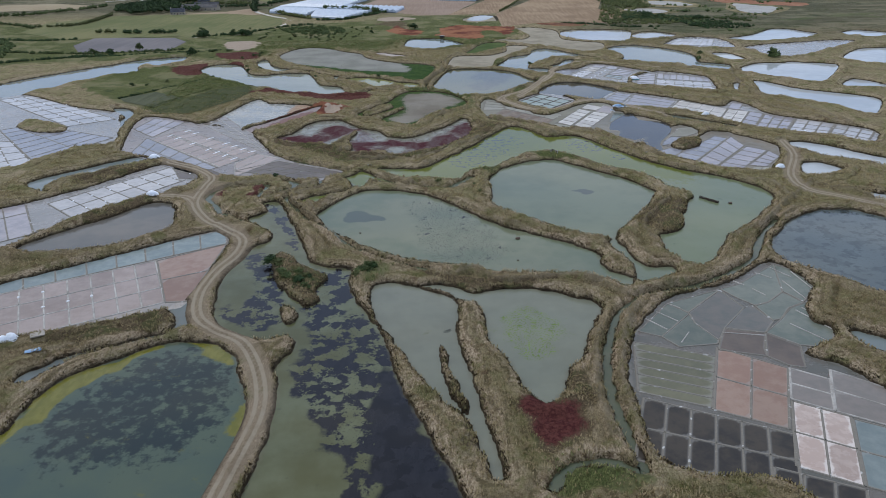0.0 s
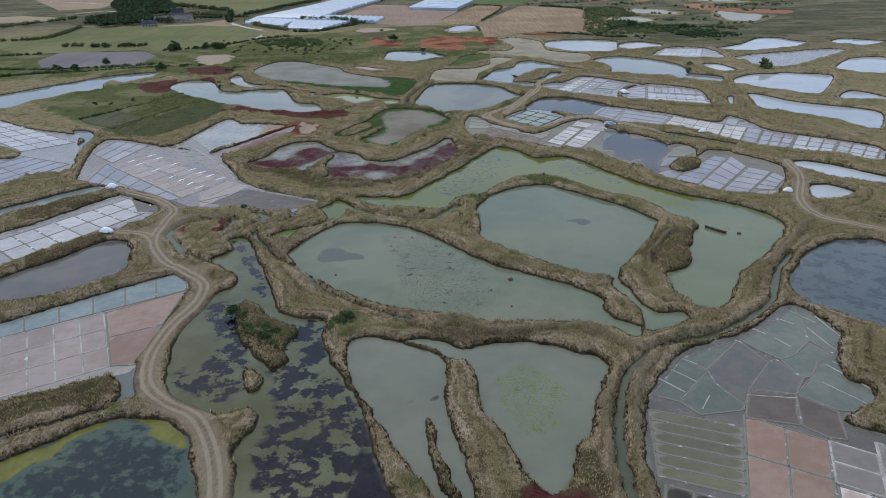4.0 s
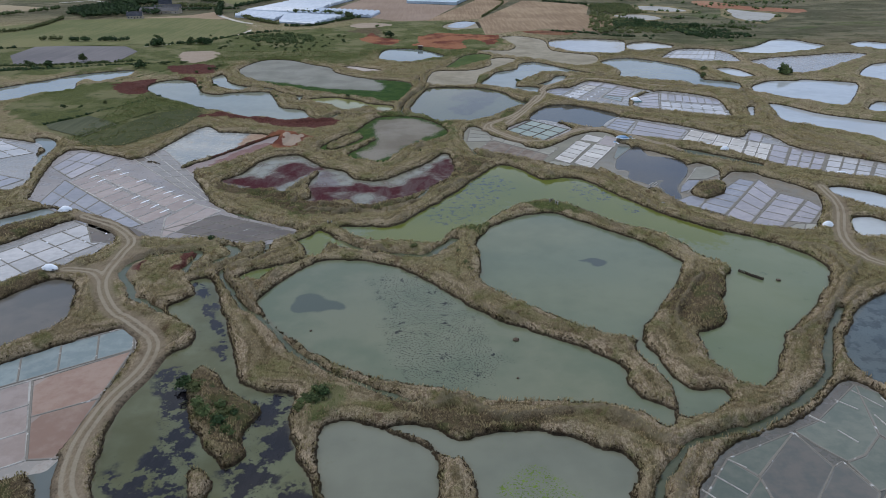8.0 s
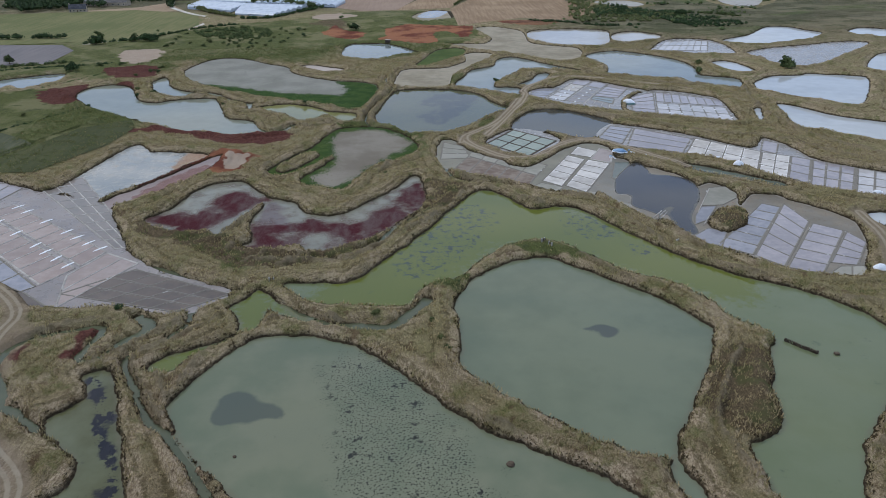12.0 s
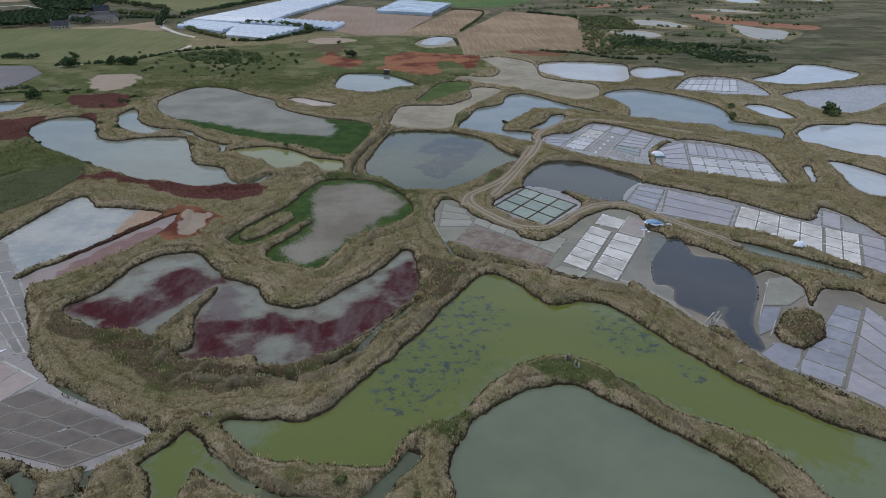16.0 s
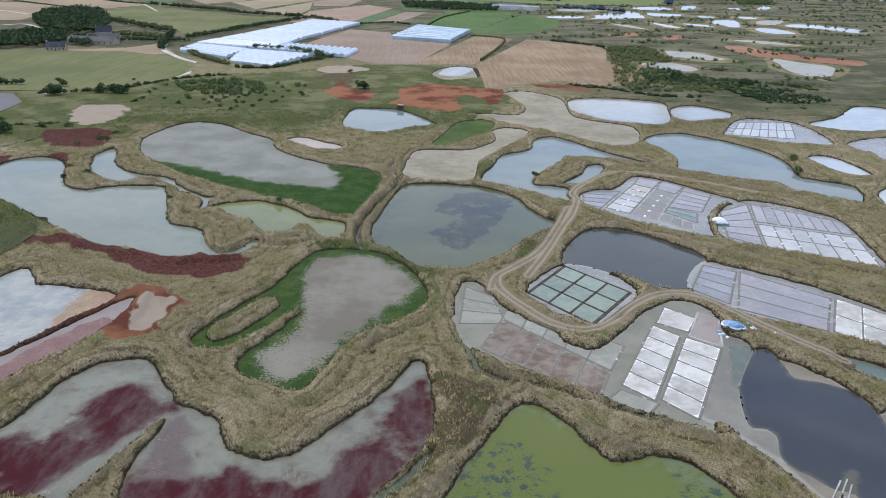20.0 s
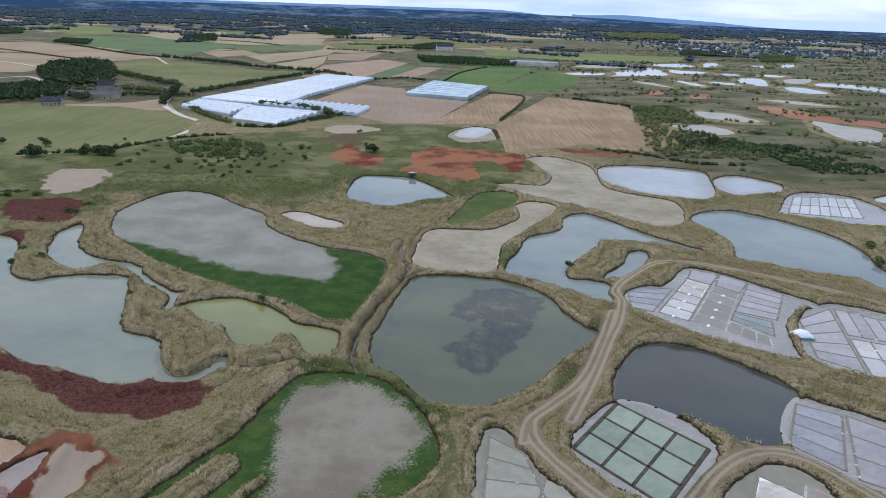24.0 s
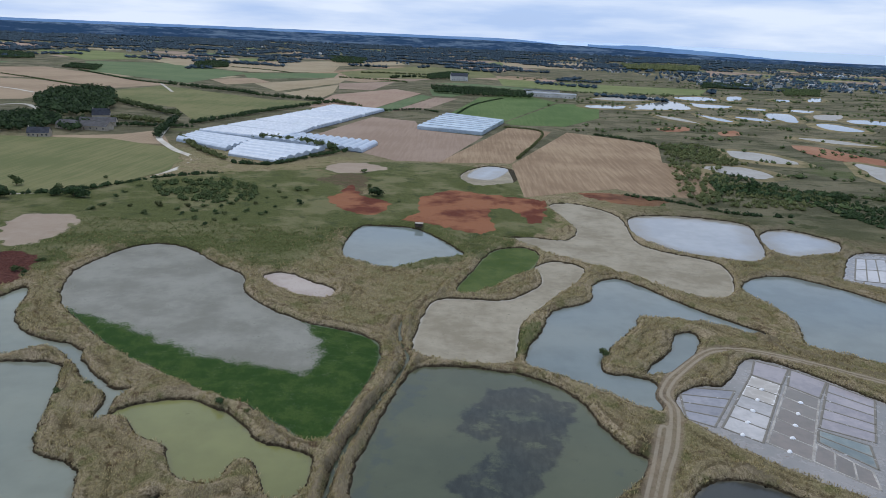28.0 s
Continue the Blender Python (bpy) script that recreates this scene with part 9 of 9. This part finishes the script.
def ring(name, radius, a0, a1, low, high, mat, label, bump=0.0, size=300.0, fall=None):
    V, Fc, N = [], [], 260
    for i in range(N + 1):
        a = radians(a0 + (a1 - a0) * i / N)
        x, y = radius * math.sin(a), 300 + radius * math.cos(a)
        z = high + bump * float(wobble(np.array(x), np.array(y), size, 41)) + bump * 0.4 * float(wobble(np.array(x), np.array(y), size / 6, 42))
        if fall:
            z = low + (z - low) * (1 - step(math.degrees(a), fall[0], fall[1]) * fall[2])
        V += [(x, y, low), (x, y, z)]
    for i in range(N):
        Fc.append((2 * i, 2 * i + 2, 2 * i + 3, 2 * i + 1))
    return tagged(shell(name, V, Fc, mat), label, "backdrop", kind="structure")


ring("backdrop_sea", 4570, -62, 62, -2, 73, sea, "pale blue sea backdrop with added glow, up to the horizon")
ring("backdrop_hills", 4540, -62, 16, -2, 75, hazy_hill, "low wooded hills on the horizon, painted hazy blue", 0.6, 300, (2, 16, 1.0))
ring("backdrop_woods", 4480, -62, 62, -2, 60, hazed_woods, "dark far woods with haze blue painted in", 1.6, 400, (2, 22, 0.55))
ring("backdrop_headland", 4520, 9, 26, 20, 62, hazy_hill, "low headland across the bay, painted hazy blue", 3, 700, (14, 26, 1.0))

# ---- ditch water ----
ditch_water = water("ditch_water", lin(92, 100, 80), lin(70, 80, 50), lin(70, 80, 60), 0.3)
for i, (name, width, pts) in enumerate(DITCHES):
    line = smooth_loop(pts, 6, False)
    d = np.gradient(line, axis=0)
    d /= np.linalg.norm(d, axis=1, keepdims=True)
    s = np.stack([-d[:, 1], d[:, 0]], 1) * (width * 0.6 + 0.4)
    V = [(p[0], p[1], 0.03 - 0.004 * i) for pair in zip(line + s, line - s) for p in pair]
    Fc = [(2 * k, 2 * k + 1, 2 * k + 3, 2 * k + 2) for k in range(len(line) - 1)]
    ob = shell("ditch_water_%d" % (i + 1), V, Fc, ditch_water)
    color_attr(ob.data, "mask", np.zeros((len(V), 3)))
    float_attr(ob.data, "shore", np.full(len(V), 0.8))
    tagged(ob, "narrow ditch of murky green water", "water", kind="structure")


# ---- grass ----
def blades_mesh(name, P, H, Wd, rs, fan=3):
    """Tufts of leaning blades that share their foot: one mesh of many small tufts."""
    m = len(P)
    a = rs.uniform(0, 6.28, (m, 1)) + np.arange(fan)[None, :] * 6.28 / fan + rs.normal(size=(m, fan)) * 0.4
    lean = rs.uniform(0.25, 0.8, (m, fan)) * H[:, None]
    hh = H[:, None] * rs.uniform(0.7, 1.2, (m, fan))
    V = np.zeros((m, 1 + 2 * fan, 3))
    V[:, 0] = P
    for k in range(fan):
        tip = P + np.stack([np.cos(a[:, k]) * lean[:, k], np.sin(a[:, k]) * lean[:, k], hh[:, k]], 1)
        side = np.stack([-np.sin(a[:, k]), np.cos(a[:, k]), np.zeros(m)], 1) * (Wd * rs.uniform(0.7, 1.3, m))[:, None]
        V[:, 1 + 2 * k], V[:, 2 + 2 * k] = tip - side, tip + side
    base = (np.arange(m) * (1 + 2 * fan))[:, None]
    F3 = np.concatenate([np.concatenate([base, base + 1 + 2 * k, base + 2 + 2 * k], 1) for k in range(fan)], 0)
    me = bpy.data.meshes.new(name)
    me.vertices.add(V.shape[0] * V.shape[1])
    me.vertices.foreach_set("co", V.astype(np.float32).ravel())
    me.loops.add(F3.size)
    me.loops.foreach_set("vertex_index", F3.ravel().astype(np.int32))
    me.polygons.add(len(F3))
    me.polygons.foreach_set("loop_start", np.arange(0, F3.size, 3, dtype=np.int32))
    me.update(calc_edges=True)
    return me


def at_ground(A, x, y):
    """Value of a ground grid at plan points, between its lines."""
    j = np.clip(np.searchsorted(gx, x) - 1, 0, len(gx) - 2)
    i = np.clip(np.searchsorted(gy, y) - 1, 0, len(gy) - 2)
    u, v = (x - gx[j]) / (gx[j + 1] - gx[j]), (y - gy[i]) / (gy[i + 1] - gy[i])
    return (A[i, j] * (1 - u) + A[i, j + 1] * u) * (1 - v) + (A[i + 1, j] * (1 - u) + A[i + 1, j + 1] * u) * v


def grass_material(name, tones, warm=0.0):
    n = Nodes(name)
    r = n.tree.nodes.new("ShaderNodeNewGeometry").outputs["Random Per Island"]
    big, mid = n.noise(0.02, 4), n.noise(0.12, 5, 0.65)
    col = n.mix(r, tones[0], tones[1])
    col = n.mix(n.ramp(n.math("ADD", mid, n.math("MULTIPLY", n.math("SUBTRACT", r, 0.5), 0.25)), 0.46, 0.62, 0, 0.8), col, tones[2])
    col = n.mix(n.ramp(big, 0.5, 0.66, 0, 0.6), col, tones[3])
    col = n.mix(n.math("MULTIPLY", n.north(215, 275), warm), col, n.mix(r, lin(128, 116, 74), lin(204, 188, 138)))
    return n.done(col, 0.9, None, spec=0.1)


rs = np.random.RandomState(3)
N = 620000
X, Y = rs.uniform(-175, 190, N), 95 + 560 * rs.uniform(0, 1, N) ** 1.25
keep = np.abs(X - 5) < 70 + (Y - 60) * 0.62
X, Y = X[keep], Y[keep]
sh, tr = at_ground(shore, X, Y), at_ground(chan["track"], X, Y)
g, rd = at_ground(chan["green"], X, Y), np.maximum(np.maximum(at_ground(chan["orange"], X, Y), at_ground(chan["pale"], X, Y)), at_ground(chan["red"], X, Y))
patchy = 0.5 + 0.3 * wobble(X, Y, 9, 51) + 0.2 * wobble(X, Y, 30, 52)
ok = (sh > 0.25) & (tr < 0.35) & (rd < 0.4) & (rs.uniform(size=len(X)) < patchy)
X, Y, sh, g = X[ok], Y[ok], sh[ok], g[ok]
Z = at_ground(GZ, X, Y) - 0.05
lush_pick = rs.uniform(size=len(X)) < g * 0.9
H = (0.3 + 0.25 * np.clip(0.6 + 0.6 * wobble(X, Y, 14, 53), 0, 1.2)) * rs.uniform(0.6, 1.3, len(X))
H = np.where((sh < 1.2), H * 1.3, H)
P = np.stack([X, Y, Z], 1)
dry_grass = grass_material("dry_grass", (lin(130, 114, 84), lin(184, 164, 128), lin(120, 114, 74), lin(146, 133, 98)), 0.4)
green_grass = grass_material("green_grass", (lin(84, 96, 54), lin(128, 136, 84), lin(122, 120, 78), lin(112, 118, 72)))
for name, sel, mat, label in (("dry_grass", ~lush_pick, dry_grass, "rough tan grass tufts covering the banks"), ("green_grass", lush_pick, green_grass, "green grass tufts in the damp ground")):
    p, h = P[sel][:190000], H[sel][:190000]
    me = blades_mesh(name, p, h * 1.15, 0.07 + 0.05 * h, rs)
    me.materials.append(mat)
    tagged(new(name, me), label, "grass", kind="stuff")

rs = np.random.RandomState(14)
N = 900000
X, Y = rs.uniform(-180, 200, N), 95 + 470 * rs.uniform(0, 1, N) ** 1.2
sh = at_ground(shore, X, Y)
ok = (np.abs(X - 5) < 70 + (Y - 60) * 0.62) & (sh > 0.0) & (sh < 0.9) & (at_ground(chan["track"], X, Y) < 0.3) & (wobble(X, Y, 6, 71) > -0.5)
X, Y = X[ok][:46000], Y[ok][:46000]
H = rs.uniform(0.2, 0.5, len(X)) * (1 - 0.4 * step(Y, 300, 480))
me = blades_mesh("reed_fringe", np.stack([X, Y, at_ground(GZ, X, Y) - 0.08], 1), H, 0.1 + 0.06 * H, rs)
me.materials.append(grass_material("fringe_reed", (lin(46, 38, 28), lin(110, 94, 70), lin(70, 62, 40), lin(84, 74, 52))))
tagged(new("reed_fringe", me), "dark brown reeds and clods along the waterlines", "reeds", kind="stuff")

# ---- small things of the marsh ----
tarp_white = plain("white_tarpaulin", lin(214, 218, 222), lin(234, 236, 240), 1.5, 0.45, vary=0.1)
tarp_blue = plain("blue_tarpaulin", lin(96, 132, 168), lin(150, 176, 200), 1.5, 0.45)
tarp_green = plain("green_tarpaulin", lin(92, 128, 128), lin(116, 148, 146), 1.5, 0.5)
old_wood = plain("weathered_wood", lin(64, 54, 44), lin(92, 80, 66), 5.0, 0.9)
grey_board = plain("grey_board", lin(150, 142, 130), lin(172, 164, 152), 2.0, 0.8)
concrete = plain("concrete", lin(150, 148, 142), lin(172, 170, 164), 2.0, 0.85)
rubber = plain("rubber", lin(28, 28, 28), lin(44, 44, 44), 4.0, 0.8)


def ground_z(x, y):
    return float(at_ground(GZ, np.array([x]), np.array([y]))[0])


def mound(x, y, l, w, h, turn, cover, skirt, label):
    root = tagged(new("salt_mound"), label, "salt mound", "covered salt mounds")
    rs = np.random.RandomState(int(abs(x * 7 + y * 3)))
    for name, mat, lo, hi, grow in (("tarpaulin", cover, 0.3, 1.0, 1.0), ("salt_base", skirt, 0.0, 0.34, 1.05)):
        V, Fc, M = [], [], 20
        levels = np.linspace(lo, hi, 6)
        for u in levels:
            k = math.cos(u * math.pi / 2 * 0.92) ** 0.6 * grow
            for a in range(M):
                t = a / M * 6.283
                f = k * (1 + 0.06 * math.sin(5 * t + x) + 0.05 * rs.normal() * (u < 0.95))
                V.append((l / 2 * f * math.cos(t), w / 2 * f * math.sin(t), u * h + 0.03 * rs.normal()))
        V.append((0, 0, hi * h + 0.04))
        for r in range(5):
            for a in range(M):
                b = (a + 1) % M
                Fc.append((r * M + a, r * M + b, (r + 1) * M + b, (r + 1) * M + a))
        Fc += [(5 * M + a, 5 * M + (a + 1) % M, 6 * M) for a in range(M)]
        shell(name, V, Fc, mat, root, smooth=True)
    for k in range(5):
        bm = bmesh.new()
        t = rs.uniform(0, 6.28)
        bmesh.ops.create_cone(bm, cap_ends=True, segments=10, radius1=0.3, radius2=0.26, depth=0.18,
                              matrix=Matrix.Translation((l / 2 * 0.95 * math.cos(t), w / 2 * 0.95 * math.sin(t), 0.16 * h)))
        part("tyre", bm, rubber, root)
    root.matrix_world = pose(x, y, ground_z(x, y) - 0.05 if ground_z(x, y) > 0.05 else 0.03, 0, 0, turn)
    return root


for x, y, l, w, h, turn in MOUNDS_WHITE:
    mound(x, y, l, w, h, turn, tarp_white, tarp_green if l > 6 else salt_white, "salt mound under a white tarpaulin held by tyres")
for x, y, l, w, h, turn in MOUNDS_BLUE:
    mound(x, y, l, w, h, turn, tarp_blue, tarp_white, "heap of blue and white tarpaulins beside the pans")
rs = np.random.RandomState(8)
for x, y, *_ in MOUNDS_BLUE:
    for k in range(14):
        bm = bmesh.new()
        box_at(bm, 0, 0, 0, rs.uniform(0.4, 1.1), rs.uniform(0.3, 0.8), rs.uniform(0.2, 0.6))
        bmesh.ops.bevel(bm, geom=bm.edges[:], offset=0.05, segments=1, affect="EDGES")
        o = part("salt_sack", bm, tarp_white if k % 3 else tarp_blue)
        px, py = x + rs.normal() * 3.2 + 1.5, y + rs.normal() * 1.6 - 0.6
        o.matrix_world = pose(px, py, max(ground_z(px, py), 0.05), 0, 0, rs.uniform(0, 180))
        tagged(o, "white sack lying by the tarpaulin heap", "sack", "sacks by the pans")
POSTS = [q for a, b in zip(POSTS, POSTS[1:]) for q in (a, ((a[0] * 2 + b[0]) / 3, (a[1] * 2 + b[1]) / 3), ((a[0] + 2 * b[0]) / 3, (a[1] + 2 * b[1]) / 3))]
for x, y in POSTS:
    bm = bmesh.new()
    bmesh.ops.create_cone(bm, cap_ends=True, segments=8, radius1=0.16, radius2=0.12, depth=1.2, matrix=pose(0, 0, 0.3, rs.uniform(-8, 8), rs.uniform(-8, 8)))
    o = part("post", bm, old_wood)
    o.location = (x, y, 0)
    tagged(o, "old wooden post standing in the green pond", "post", "row of posts in the pond")
for x, y in FLOATS:
    bm = bmesh.new()
    box_at(bm, 0, 0, -0.05, 1.1, 0.9, 0.55)
    bmesh.ops.bevel(bm, geom=bm.edges[:], offset=0.08, segments=1, affect="EDGES")
    o = part("float", bm, old_wood)
    o.location = (x, y, 0)
    tagged(o, "dark wooden float lying in the green pond", "float")
for i, (x, y) in enumerate(STUMPS):
    s = (1.0, 0.45, 0.4)[i % 3]
    bm = bmesh.new()
    bmesh.ops.create_icosphere(bm, subdivisions=2, radius=0.8 * s)
    for v in bm.verts:
        v.co *= 1 + 0.3 * noise.noise(v.co * 2.5 + Vector((i * 3, 0, 0)))
        v.co.z *= 0.6
    o = part("stump", bm, old_wood)
    o.location = (x, y, 0.1)
    tagged(o, "dark rotten stump standing in the pond", "stump")
for x, y in PALINGS:
    bm = bmesh.new()
    box_at(bm, 0, 0, 0, 2.6, 0.3, 0.35)
    o = part("pale_log", bm, concrete)
    o.matrix_world = pose(x, y, ground_z(x, y) + 0.1, 0, 0, 35)
    tagged(o, "pale bleached log lying on the grassy bank", "log")
for x, y in HIDES:
    root = tagged(new("bird_hide"), "small weathered wooden bird hide by the pond", "hut")
    bm = bmesh.new()
    box_at(bm, 0, 0, 0.4, 3.6, 2.2, 2.0)
    part("cabin", bm, old_wood, root)
    bm = bmesh.new()
    box_at(bm, 0, -0.1, 2.4, 4.0, 2.7, 0.15)
    part("roof", bm, grey_board, root)
    bm = bmesh.new()
    box_at(bm, 0, -1.12, 1.5, 2.8, 0.08, 0.35)
    part("viewing_slot", bm, window_dark, root)
    for k in (-1.6, 1.6):
        for q in (-0.9, 0.9):
            bm = bmesh.new()
            box_at(bm, k, q, -0.6, 0.18, 0.18, 1.0)
            part("leg", bm, old_wood, root)
    root.matrix_world = pose(x, y, 0.6, 0, 0, -10)
for x, y in SLABS:
    bm = bmesh.new()
    box_at(bm, 0, 0, 0, 3.2, 2.2, 0.25)
    o = part("board_platform", bm, grey_board)
    o.matrix_world = pose(x, y, ground_z(x, y) + 0.1, 0, 0, 30)
    tagged(o, "grey board platform beside the salt pans", "platform")
for x, y in BLUETARP:
    V = [(0.5 * i - 1.75, 0.5 * j - 0.75, 0.12 * math.sin(i * 1.9 + j) + 0.2) for j in range(4) for i in range(8)]
    o = shell("tarpaulin", V, [(8 * j + i, 8 * j + i + 1, 8 * j + i + 9, 8 * j + i + 8) for j in range(3) for i in range(7)], tarp_blue, smooth=True)
    o.matrix_world = pose(x, y, ground_z(x, y), 0, 0, 25)
    o.modifiers.new("thickness", "SOLIDIFY").thickness = 0.05
    tagged(o, "crumpled blue tarpaulin lying in the grass", "tarpaulin")
for i, (x, y) in enumerate(SLUICES):
    root = tagged(new("sluice"), "small concrete sluice gate set in the bank", "sluice", "sluices of the ponds")
    for name, (px, w, h), mat in (("pillar", (-0.6, 0.3, 1.5), concrete), ("pillar", (0.6, 0.3, 1.5), concrete), ("gate_board", (0, 0.95, 1.1), old_wood)):
        bm = bmesh.new()
        box_at(bm, px, 0, -0.3, w, 0.35 if name == "pillar" else 0.12, h)
        part(name, bm, mat, root)
    root.matrix_world = pose(x, y, max(ground_z(x, y), 0.2) - 0.1, 0, 0, 40 * i)
